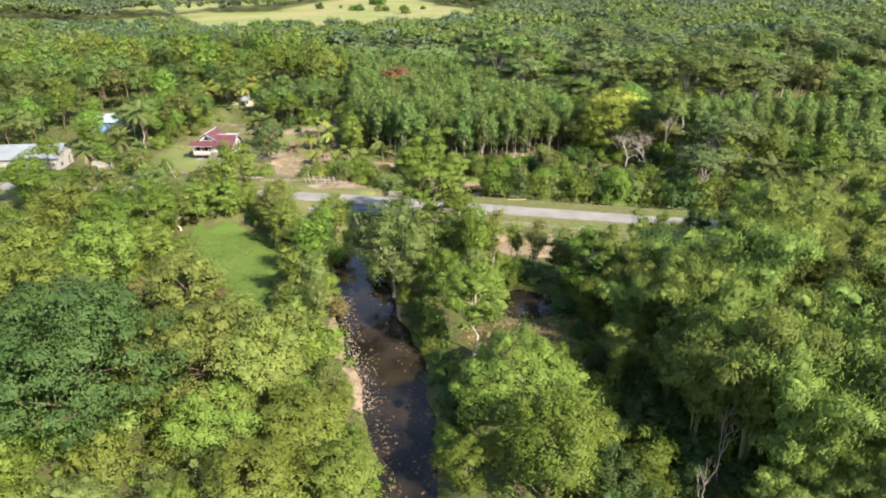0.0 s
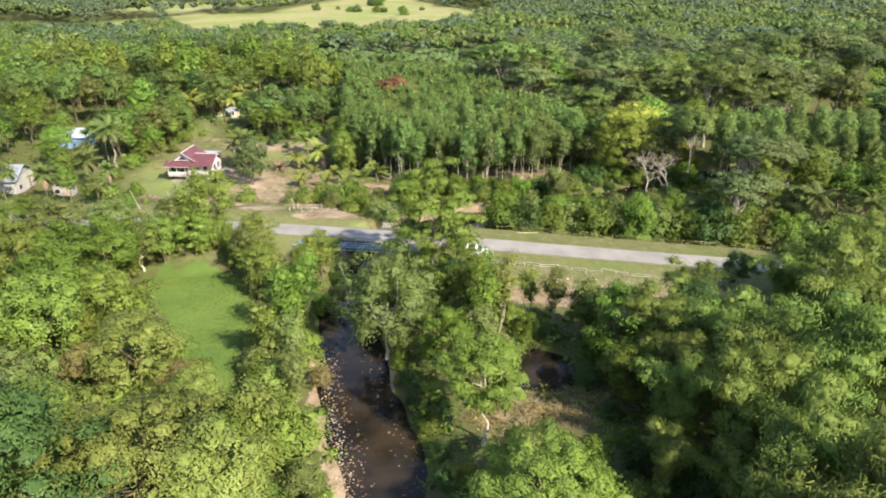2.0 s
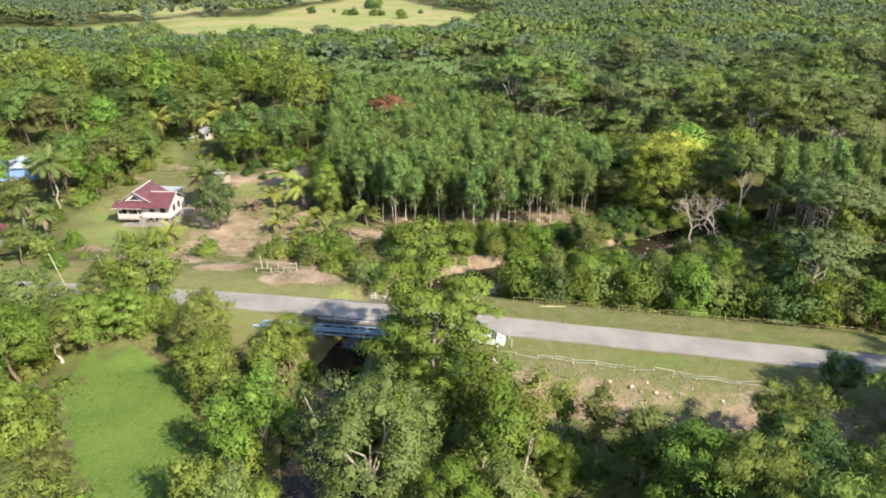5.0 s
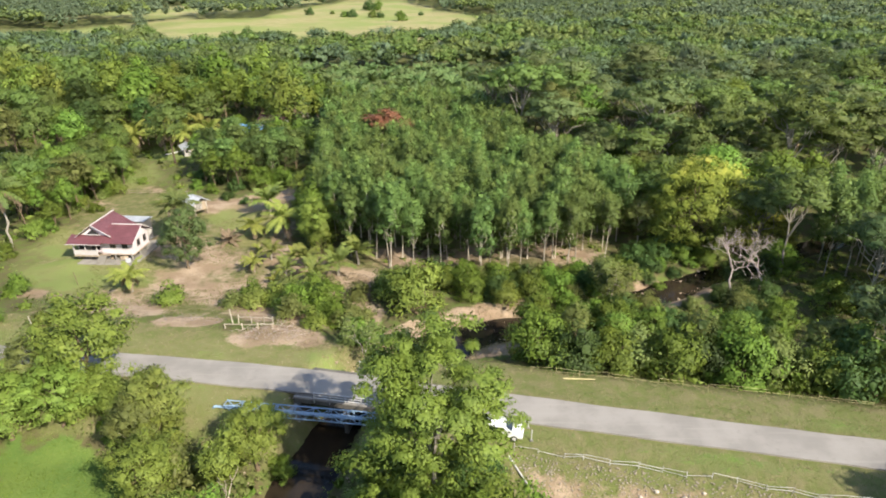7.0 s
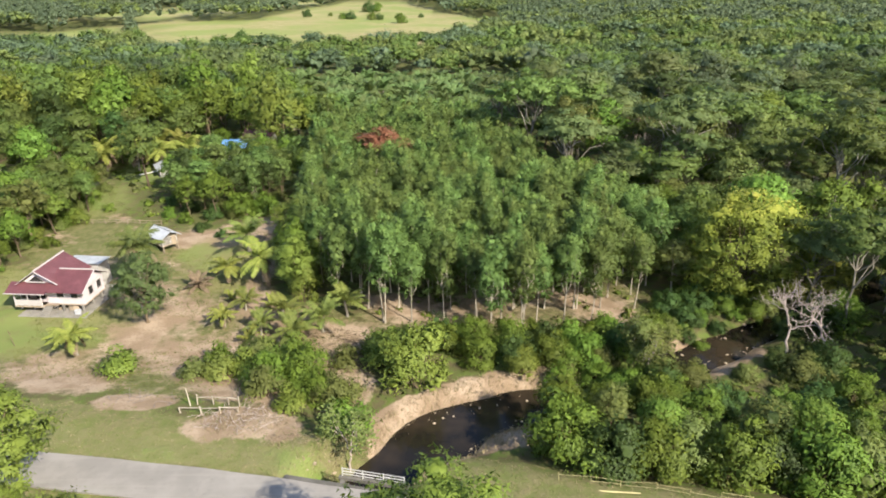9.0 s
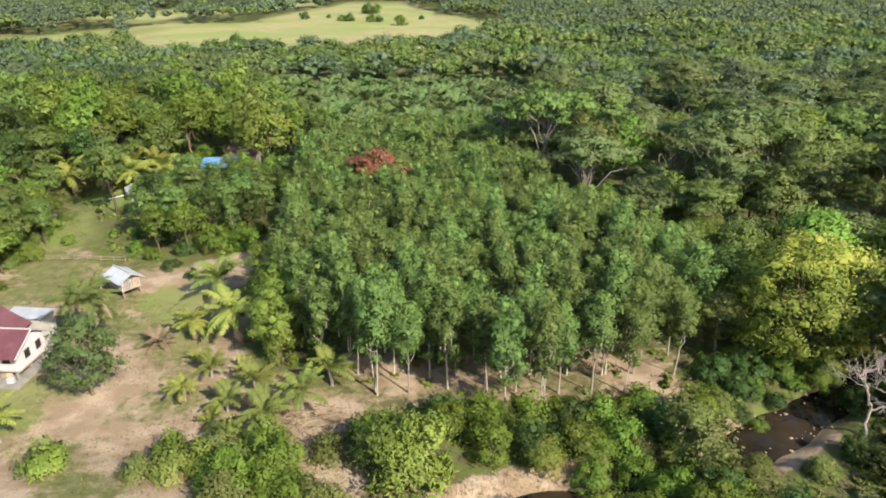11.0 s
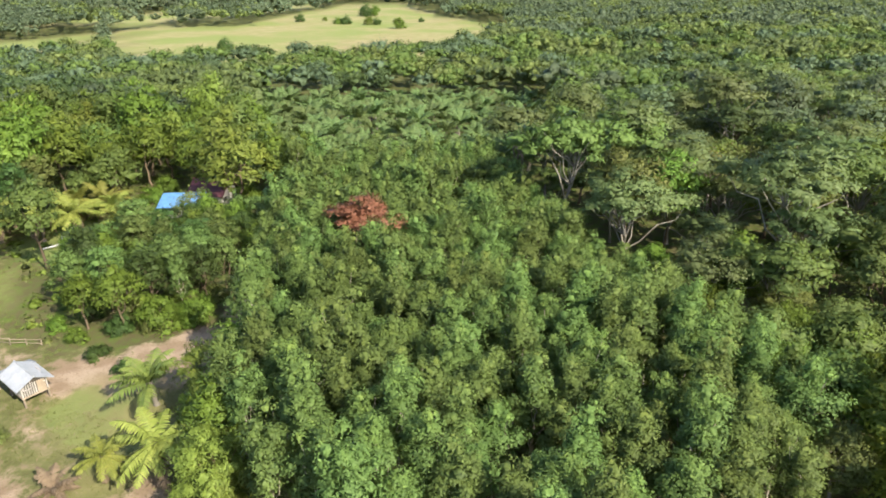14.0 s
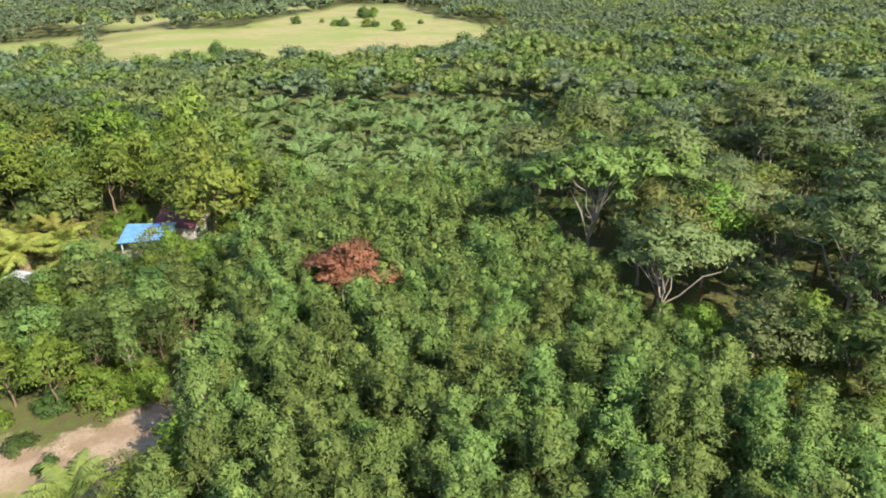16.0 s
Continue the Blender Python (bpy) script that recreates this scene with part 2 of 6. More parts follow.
# mesh helpers
def mesh_of(name, verts, faces, material, smooth=False, normals=None):
    """A mesh from an array of places and a list of index arrays (one for each number of corners)."""
    verts = np.asarray(verts, dtype=np.float32)
    groups = [np.asarray(f, dtype=np.int32) for f in faces if len(f)]
    me = bpy.data.meshes.new(name)
    loops = np.concatenate([g.ravel() for g in groups])
    sizes = np.concatenate([np.full(len(g), g.shape[1], np.int32) for g in groups])
    me.vertices.add(len(verts))
    me.vertices.foreach_set("co", verts.ravel())
    me.loops.add(len(loops))
    me.loops.foreach_set("vertex_index", loops)
    me.polygons.add(len(sizes))
    me.polygons.foreach_set("loop_start", np.concatenate([[0], np.cumsum(sizes)[:-1]]).astype(np.int32))
    me.polygons.foreach_set("use_smooth", np.full(len(sizes), smooth))
    me.materials.append(material)
    me.update(calc_edges=True)
    me.validate()
    if normals is not None:
        me.polygons.foreach_set("use_smooth", np.full(len(me.polygons), True))
        me.normals_split_custom_set_from_vertices(np.asarray(normals, dtype=np.float32).tolist())
    return me


def child(name, me, parent, label="", m=None):
    ob = new(name, me)
    ob.parent = parent
    if m is not None:
        ob.matrix_basis = m
    return tagged(ob, label)


def part(name, bm, material, parent, label=""):
    me = bpy.data.meshes.new(name)
    bm.to_mesh(me)
    bm.free()
    me.materials.append(material)
    return child(name, me, parent, label)


def box(sx, sy, sz, at=(0, 0, 0), bevel=0.0, rz=0.0, bm=None):
    """A block with its base's middle at that place."""
    bm = bm or bmesh.new()
    m = pose(*at, 0, 0, rz) @ Matrix.Translation((0, 0, sz / 2)) @ Matrix.Diagonal((sx, sy, sz, 1))
    made = bmesh.ops.create_cube(bm, size=1, matrix=m)
    if bevel:
        edges = list({e for v in made["verts"] for e in v.link_edges})
        bmesh.ops.bevel(bm, geom=edges, offset=bevel, segments=1, affect="EDGES")
    return bm


def beam(a, b, w, h=None, bm=None, sides=4):
    """A bar from a to b."""
    bm = bm or bmesh.new()
    a, b = Vector(a), Vector(b)
    q = (b - a).to_track_quat("Z", "X").to_matrix().to_4x4()
    m = Matrix.Translation((a + b) / 2) @ q
    if sides == 4:
        bmesh.ops.create_cube(bm, size=1, matrix=m @ Matrix.Diagonal((w, h or w, (b - a).length, 1)))
    else:
        bmesh.ops.create_cone(bm, cap_ends=True, segments=sides, radius1=w / 2, radius2=(h or w) / 2, depth=(b - a).length, matrix=m)
    return bm


def smooth(lo, hi, v):
    t = np.clip((v - lo) / (hi - lo), 0, 1)
    return t * t * (3 - 2 * t)


def wobble(x, y, size, seed=0):
    """Gentle, repeatable unevenness between -1 and 1."""
    x, y = np.asarray(x, float) / size + seed * 7.31, np.asarray(y, float) / size - seed * 3.77
    return (np.sin(x * 1.7 + 1.3 * np.sin(y * 1.1)) + np.sin(y * 2.1 + 1.7 * np.sin(x * 0.9 + 2)) + np.sin((x + y) * 1.3 + 0.5)) / 3


def inside(poly, x, y):
    x, y = np.asarray(x, float), np.asarray(y, float)
    hit = np.zeros(x.shape, bool)
    for (x0, y0), (x1, y1) in zip(poly, poly[1:] + poly[:1]):
        cross = ((y0 > y) != (y1 > y)) & (x < (x1 - x0) * (y - y0) / (y1 - y0 + 1e-9) + x0)
        hit ^= cross
    return hit


# plan of the land
ROAD = [(-600, 190), (-120, 122), (-75, 117.5), (-50, 115.6), (-31, 113.4), (-12, 110.4), (6, 106.4), (23, 102.8), (37, 99.9), (60, 95), (100, 87), (600, -10)]
RX = np.arange(-600, 600.5, 1.0)
RY = np.interp(RX, *zip(*ROAD))
RY = np.convolve(np.pad(RY, 8, mode="edge"), np.ones(17) / 17, "valid")
RIVER = [(-2, -200, 2.4), (-2.6, 20, 1.8), (-2.9, 44, 1.5), (-4.0, 52, 2.6), (-5.3, 60, 3.0), (-6.6, 66, 3.5), (-8.2, 71, 3.6), (-9.8, 76, 3.3), (-11.4, 84, 3.0),
         (-13.8, 92, 2.4), (-14.2, 98, 2.3), (-12.4, 105, 2.3), (-10.5, 111, 2.3), (-6.5, 117, 2.6), (-3.3, 121, 3.0), (0.5, 124.6, 2.9), (6, 127.3, 2.0),
         (14, 129.5, 1.5), (22, 133, 1.5), (29.5, 137.2, 1.8), (35.5, 141, 1.7), (46, 147, 1.4), (70, 160, 2.0), (160, 205, 2.0)]
RIV = np.array(RIVER)
seg = np.concatenate([[0], np.cumsum(np.hypot(np.diff(RIV[:, 0]), np.diff(RIV[:, 1])))])
ss = np.arange(0, seg[-1], 1.0)
RIV = np.stack([np.interp(ss, seg, RIV[:, i]) for i in range(3)], 1)
for i in range(3):
    RIV[:, i] = np.convolve(np.pad(RIV[:, i], 3, mode="edge"), np.ones(7) / 7, "valid")
POOL = (11.0, 78.6, 3.6)
WATER_Z = -4.0
MEADOW = [(-42, 106), (-35, 104), (-27, 98.5), (-24, 86), (-20.5, 72), (-25, 70), (-29, 79), (-37, 91), (-43, 102)]
YARD = [(-66, 150), (-62, 138), (-52, 127), (-30, 125), (-12, 122), (-8, 128), (-10, 144), (-24, 150), (-26, 172), (-40, 176), (-52, 178), (-64, 192), (-70, 205), (-76, 200), (-68, 180)]
FIELD = [(-165, 446), (-144, 416.5), (-109, 412), (-84, 418), (-56, 412), (-34, 415), (-11, 444), (15, 490), (35, 521), (46, 630), (46, 668), (-3, 775), (-21, 837), (-50, 1002), (-114, 979), (-139, 823), (-165, 745), (-147, 661), (-180, 652), (-226, 648), (-232, 618), (-209, 535)]
FIELD_WEST = [(-420, 560), (-284, 560), (-244, 606), (-222, 560), (-178, 462), (-188, 428), (-201, 412), (-420, 412)]
FIELD_FAR = [(-325, 690), (-302, 815), (-205, 890), (-150, 1020), (-150, 900), (-188, 790), (-236, 705), (-220, 655), (-250, 640), (-262, 690)]


def soft_inside(poly, x, y, blur=1.6):
    """How far inside an outline, with a soft, uneven edge."""
    x, y = np.asarray(x, float), np.asarray(y, float)
    x, y = x + 1.1 * blur * wobble(x, y, 2.4, 6), y + 1.1 * blur * wobble(y, x, 2.1, 8)
    return sum(inside(poly, x + blur * math.cos(k * 0.785) * (0.5 + 0.5 * (k % 2)), y + blur * math.sin(k * 0.785) * (0.5 + 0.5 * (k % 2))) * 1.0 for k in range(8)) / 8


def soft_spot(x, y, cx, cy, rx, ry=None):
    return 1 - smooth(0.7, 1.15, np.hypot((x - cx) / rx, (y - cy) / (ry or rx)) + 0.2 * wobble(x, y, 2.2, 4))


def road_y(x):
    return np.interp(x, RX, RY)


def road_gap(x, y):
    """Signed distance from the road's middle line, positive to its north."""
    return (np.asarray(y) - road_y(x)) * 0.98


def river_gap(x, y):
    """Distance from the river's edge, negative in the river."""
    x, y = np.atleast_1d(np.asarray(x, float)), np.atleast_1d(np.asarray(y, float))
    out = np.full(x.shape, 1e9)
    near = (x > -60) & (x < 180) & (y > -220) & (y < 230)
    px, py = x[near], y[near]
    best = np.full(px.shape, 1e9)
    if len(px) < 3000:
        if len(px):
            best = (np.hypot(px[:, None] - RIV[None, :, 0], py[:, None] - RIV[None, :, 1]) - RIV[None, :, 2]).min(1)
    else:
        for cx, cy, hw in RIV:
            best = np.minimum(best, np.hypot(px - cx, py - cy) - hw)
    best = np.minimum(best, np.hypot(px - POOL[0], (py - POOL[1]) * 0.9) - POOL[2] + 0.6)
    out[near] = best
    return out


def land(x, y):
    """Height of the ground."""
    x, y = np.atleast_1d(np.asarray(x, float)), np.atleast_1d(np.asarray(y, float))
    base = -2.85 + 0.3 * wobble(x, y, 9) + 0.12 * wobble(x, y, 2.7, 3) - 4.5 * smooth(215, 350, y) * (1 - smooth(20, 120, x - 0.12 * (y - 250)))
    g = road_gap(x, y)
    bank = np.where(g < 0, smooth(-12.5, -5.5, g), 1 - smooth(6.5, 13 + 10 * smooth(-10, -20, x), g))
    top = -0.16 - 0.3 * smooth(2.2, 6, np.abs(g)) + 0.06 * wobble(x, y, 2.0, 5) * smooth(2.2, 4, np.abs(g))
    z = base + (top - base) * bank
    d = river_gap(x, y) + 0.5 * wobble(x, y, 3.0, 2)
    k = 1 - smooth(-0.6, 2.8, d)
    bed = WATER_Z - 0.55 + 0.35 * wobble(x, y, 2.2, 9)
    return z + (bed - z) * k


def spaced(lo, hi, step, far, grow=1.16):
    """Evenly spaced within lo..hi, ever wider out to far."""
    mid = np.arange(lo, hi + step / 2, step)
    out, s = [], step
    while (mid[-1] + sum(out)) < far:
        s *= grow
        out.append(s)
    up = mid[-1] + np.cumsum(out)
    down = mid[0] - np.cumsum(out)
    return np.concatenate([down[::-1], mid, up])


def build_ground():
    xs, ys = spaced(-68, 52, 1.0, 3800), spaced(38, 180, 1.0, 4500)
    X, Y = np.meshgrid(xs, ys)
    x, y = X.ravel(), Y.ravel()
    z = land(x, y)
    nx, ny = len(xs), len(ys)
    i = np.arange(nx * ny).reshape(ny, nx)
    quads = np.stack([i[:-1, :-1].ravel(), i[:-1, 1:].ravel(), i[1:, 1:].ravel(), i[1:, :-1].ravel()], 1)
    me = mesh_of("ground", np.stack([x, y, z], 1), [quads], GROUND, True)
    g, d = road_gap(x, y), river_gap(x, y)
    w = wobble(x, y, 4.0, 1)
    grass = soft_inside(MEADOW, x, y)
    ag = np.abs(g) + 0.7 * wobble(x, y, 2.0, 7)
    glade = np.maximum(soft_spot(x, y, -52, 224, 11), soft_spot(x, y, -63, 210, 10))
    verge = smooth(1.7, 2.3, np.abs(g)) * (1 - smooth(8, 11, ag))
    yard = soft_inside(YARD, x, y, 2.2)
    lawn = yard * np.maximum.reduce([soft_spot(x, y, -54, 141.5, 13, 7), soft_spot(x, y, -63, 152, 7), soft_spot(x, y, -36, 165, 7, 8), soft_spot(x, y, -66, 190, 9), soft_spot(x, y, -32, 160, 4, 9) * 0.8])
    west = smooth(1.7, 2.3, np.abs(g)) * (x < -6) * (1 - smooth(5, 7.5, ag))
    field = np.maximum.reduce([soft_inside(FIELD, x, y, 4), soft_inside(FIELD_WEST, x, y, 4), soft_inside(FIELD_FAR, x, y, 4)])
    grass = np.clip(np.maximum(grass, np.maximum(lawn * (0.5 + 0.22 * w + 0.2 * wobble(x, y, 1.7, 2)), glade * 0.85)) + west * (0.38 + 0.3 * w), 0, 1)
    grass = np.maximum(grass, field * (0.34 + 0.16 * wobble(x, y, 50)))
    soil = yard * (0.62 + 0.3 * w - 0.28 * smooth(148, 170, y)) * (1 - 0.7 * lawn) * smooth(6, 9, np.abs(g))
    bar = ((d > -1.5) & (d < 2.0) & (x < -5) & (y > 55) & (y < 82)) | ((d > 0.0) & (d < 3.4) & (y > 113) & (y < 135) & (x > -9) & (x < 13)) | ((d > 0) & (d < 3) & (x > 26) & (x < 38) & (y > 129) & (y < 142))
    soil = np.maximum(soil, bar * np.where(y > 100, 0.8 + 0.15 * w, 0.85))
    soil = np.maximum(soil, np.maximum(soft_spot(x, y, -19.6, 120.6, 6.0, 3.2), soft_spot(x, y, -32, 124.2, 4.6, 1.7)) * 0.95)
    soil = np.maximum(soil, (g > -14) * smooth(-13.5, -12, g) * (1 - smooth(-7.6, -6.2, g)) * smooth(4, 7, x) * (0.56 + 0.22 * w))
    near_road = smooth(1.8, 2.4, np.abs(g)) * (1 - smooth(4.2, 6.2, ag)) * (x > -6)
    grass = np.maximum(grass, near_road * (0.36 + 0.14 * w))
    soil = np.maximum(soil, soft_spot(x, y, 8, 68, 5.5, 3.5) * 0.45)
    soil = np.maximum(soil, soft_spot(x, y, 7.5, 122.2, 4.6, 2.4) * 0.8)
    soil = np.maximum(soil, soft_inside([(-20, 146), (-10, 139.5), (3, 139.5), (24, 141), (28, 156), (5, 154), (-14, 152)], x, y) * (0.56 + 0.25 * w))
    soil = np.maximum(soil, np.maximum(soft_inside([(-34, 168), (-27, 168), (-26, 190), (-30, 190)], x, y), soft_inside([(-46, 175.5), (-37.6, 176), (-30, 184), (-26.5, 181), (-31.5, 172), (-35, 167), (-46, 168)], x, y)) * 0.85)
    soil = np.maximum(soil, soft_inside([(-58, 214), (-53, 212), (-44, 230), (-50, 232)], x, y) * 0.7)
    soil = np.maximum(soil, field * (0.3 + 0.2 * wobble(x, y, 45, 4)) + field * soft_spot(x, y, -25, 530, 50, 40) * 0.3)
    dry = np.maximum(verge * 0.9, smooth(-14, -11, g) * (g < 0) * smooth(1, 4, x) * 0.85)
    dry = np.maximum(dry, yard * 0.6)
    dry = np.maximum(dry, field)
    lush = np.maximum.reduce([lawn * 0.5, glade * 0.35, west * 0.25]) * (x < -12)
    col = np.stack([soil, grass, dry, np.maximum(field, lush)], 1).astype(np.float32)
    at = me.color_attributes.new("cover", "FLOAT_COLOR", "POINT")
    at.data.foreach_set("color", col.ravel())
    ob = new("ground", me)
    return tagged(ob, "uneven tropical ground with grass, leaf litter and bare soil", "ground", kind="structure")


build_ground()


def ribbon(name, line, half, z, thick, material):
    """A strip of that half width along a line, with its own thickness."""
    line = np.asarray(line, float)
    t = np.gradient(line, axis=0)
    nrm = np.stack([-t[:, 1], t[:, 0]], 1) / np.linalg.norm(t, axis=1)[:, None]
    half = np.broadcast_to(half, (len(line),))[:, None]
    a, b = line + nrm * half, line - nrm * half
    n = len(line)
    v = np.concatenate([np.column_stack([p, np.full(n, h)]) for p, h in ((a, z), (b, z), (a, z - thick), (b, z - thick))])
    k = np.arange(n - 1)
    q = np.concatenate([np.stack(c, 1) for c in ((k, k + n, k + n + 1, k + 1), (k + 2 * n, k + 2 * n + 1, k + 3 * n + 1, k + 3 * n), (k, k + 1, k + 2 * n + 1, k + 2 * n), (k + n, k + 3 * n, k + 3 * n + 1, k + n + 1))])
    return mesh_of(name, v, [q], material)


road_line = np.stack([RX, RY], 1)[470:760]
edge = 2.0 + 0.09 * wobble(road_line[:, 0], road_line[:, 1], 2.3)
tagged(new("road", ribbon("road", road_line, edge, 0.0, 0.22, ASPHALT)), "narrow worn pale grey asphalt village road", "road", kind="structure")
water_line = RIV[150:]
tagged(new("river_water", ribbon("river_water", water_line[:, :2], water_line[:, 2] + 2.2, WATER_Z, 0.3, WATER)), "shallow still brown river water", "water", kind="structure")
pool_bm = bmesh.new()
bmesh.ops.create_circle(pool_bm, cap_ends=True, segments=24, radius=POOL[2] + 1.2, matrix=Matrix.Translation((POOL[0], POOL[1], WATER_Z + 0.25)))
pool_me = bpy.data.meshes.new("pool_water")
pool_bm.to_mesh(pool_me)
pool_me.materials.append(WATER)
tagged(new("pool_water", pool_me), "dark shaded pool beside the river", "water", kind="structure")


# plant parts
ICO = bmesh.new()
bmesh.ops.create_icosphere(ICO, subdivisions=1, radius=1)
ICO_V = np.array([v.co[:] for v in ICO.verts])
ICO_F = np.array([[v.index for v in f.verts] for f in ICO.faces])
ICO.free()

def unit(v):
    return v / (np.linalg.norm(v, axis=-1, keepdims=True) + 1e-9)


def cards(rng, at, normal, size, aspect=0.6, droop=0.0):
    """Small bent leaves, four corners each."""
    n = len(at)
    size = np.broadcast_to(size, (n,))[:, None]
    side = unit(np.cross(normal, unit(rng.normal(size=(n, 3)))))
    along = np.cross(normal, side)
    along = unit(along + np.array([0, 0, -droop]))
    lift = normal * size * 0.22
    v = np.stack([at + along * size, at - side * size * aspect + lift, at - along * size * 0.8, at + side * size * aspect + lift], 1).reshape(-1, 3)
    f = np.arange(4 * n).reshape(n, 4)
    return v, f


def blades(rng, at, normal, size, aspect=0.6, droop=0.0):
    """Single pointed leaves, each turned its own way."""
    n = len(at)
    size = np.broadcast_to(size, (n,))[:, None]
    side = unit(np.cross(normal, unit(rng.normal(size=(n, 3)))))
    along = unit(np.cross(normal, side) + np.array([0, 0, -droop]))
    w = side * size * aspect * 0.5
    v = np.stack([at - w, at + w, at + along * size * rng.uniform(0.9, 1.5, (n, 1))], 1).reshape(-1, 3)
    return v, np.arange(3 * n).reshape(-1, 3)


def foliage(rng, clumps, per, size, aspect=0.6, core=0.4, up=0.45, jitter=0.5, droop=0.0, whole=0.0, fuzz=0.7, loose=0.2):
    """Clumps (x, y, z, rx, rz) of single leaves round a small dense inside. Gives places, faces and soft normals; whole: how far
    the normals follow the crown as one body rather than each clump."""
    vs, ns, tris, base = [], [], [], 0
    clumps = np.asarray(clumps, float)
    heart = clumps[:, :3].mean(0) - np.array([0, 0, 1.0])
    for x, y, z, r, rz in clumps:
        n = max(8, int(per * rng.uniform(0.8, 1.2)))
        d = unit(rng.normal(size=(n, 3)))
        low = (d[:, 2] < -0.25) & (rng.random(n) < 0.7)
        d[low, 2] *= -1
        rad = np.array([r, r, rz]) * rng.uniform(0.75, 1.3, 3) * rng.uniform(fuzz, 1.2, (n, 1))
        v, f = blades(rng, np.array([x, y, z]) + d * rad, unit(d + np.array([0, 0, up]) + rng.normal(0, jitter, (n, 3))), size * rng.uniform(0.6, 1.4, n), aspect, droop)
        body = unit(np.array([x, y, z]) - heart) * whole
        vs.append(v)
        ns.append(np.repeat(unit(0.85 * d + body + np.array([0, 0, 0.35]) + rng.normal(0, loose, (n, 3))), 3, 0))
        tris.append(f + base)
        base += len(v)
        if core:
            cv = ICO_V * np.array([r, r, rz]) * core * rng.uniform(0.6, 1.3, (len(ICO_V), 1)) + np.array([x, y, z])
            vs.append(cv)
            ns.append(unit(0.6 * ICO_V + body + rng.normal(0, 0.4, ICO_V.shape)))
            tris.append(ICO_F + base)
            base += len(cv)
    return np.concatenate(vs), [np.concatenate(tris)], np.concatenate(ns)


def tubes(paths, sides=6):
    """Tapered round limbs: each path a list of (x, y, z, radius)."""
    vs, fs, base = [], [], 0
    ang = np.arange(sides) * 2 * np.pi / sides
    for p in paths:
        p = np.asarray(p, float)
        t = unit(np.gradient(p[:, :3], axis=0))
        ref = np.where(np.abs(t[:, 2:3]) > 0.9, [[1.0, 0, 0]], [[0, 0, 1.0]])
        u = unit(np.cross(t, ref))
        w = np.cross(t, u)
        ring = p[:, None, :3] + p[:, None, 3:4] * (u[:, None] * np.cos(ang)[None, :, None] + w[:, None] * np.sin(ang)[None, :, None])
        vs.append(ring.reshape(-1, 3))
        k = np.arange(len(p) - 1)[:, None] * sides
        j = np.arange(sides)[None]
        q = np.stack([k + j, k + (j + 1) % sides, k + sides + (j + 1) % sides, k + sides + j], -1).reshape(-1, 4)
        fs.append(q + base)
        base += len(p) * sides
    return np.concatenate(vs), [np.concatenate(fs)]


def limb(rng, a, b, r0, r1, n=5, bend=0.12):
    """A crooked limb from a to b."""
    a, b = np.asarray(a, float), np.asarray(b, float)
    t = np.linspace(0, 1, n)[:, None]
    p = a + (b - a) * t
    off = rng.normal(0, bend, (n, 3)) * np.linalg.norm(b - a) * 0.5
    off[0] = off[-1] = 0
    p = p + off * np.sin(t * np.pi)
    return np.column_stack([p, r0 + (r1 - r0) * t[:, 0]])


class Plant:
    """One grown form of a kind of plant: its part meshes, shared by all that look like it."""

    def __init__(self, name, category, parts):
        self.name, self.category, self.parts = name, category, parts

    def place(self, x, y, scale=1.0, turn=0.0, label="", group="", sink=0.15, tall=1.0, z=None):
        ob = new(self.name)
        h = float(land(x, y)[0]) if z is None else z
        ob.location = (x, y, h - sink)
        ob.rotation_euler = (0, 0, turn)
        ob.scale = (scale, scale, scale * tall)
        for nm, me, lab in self.parts:
            child(nm, me, ob, lab)
        return tagged(ob, label, self.category, group)


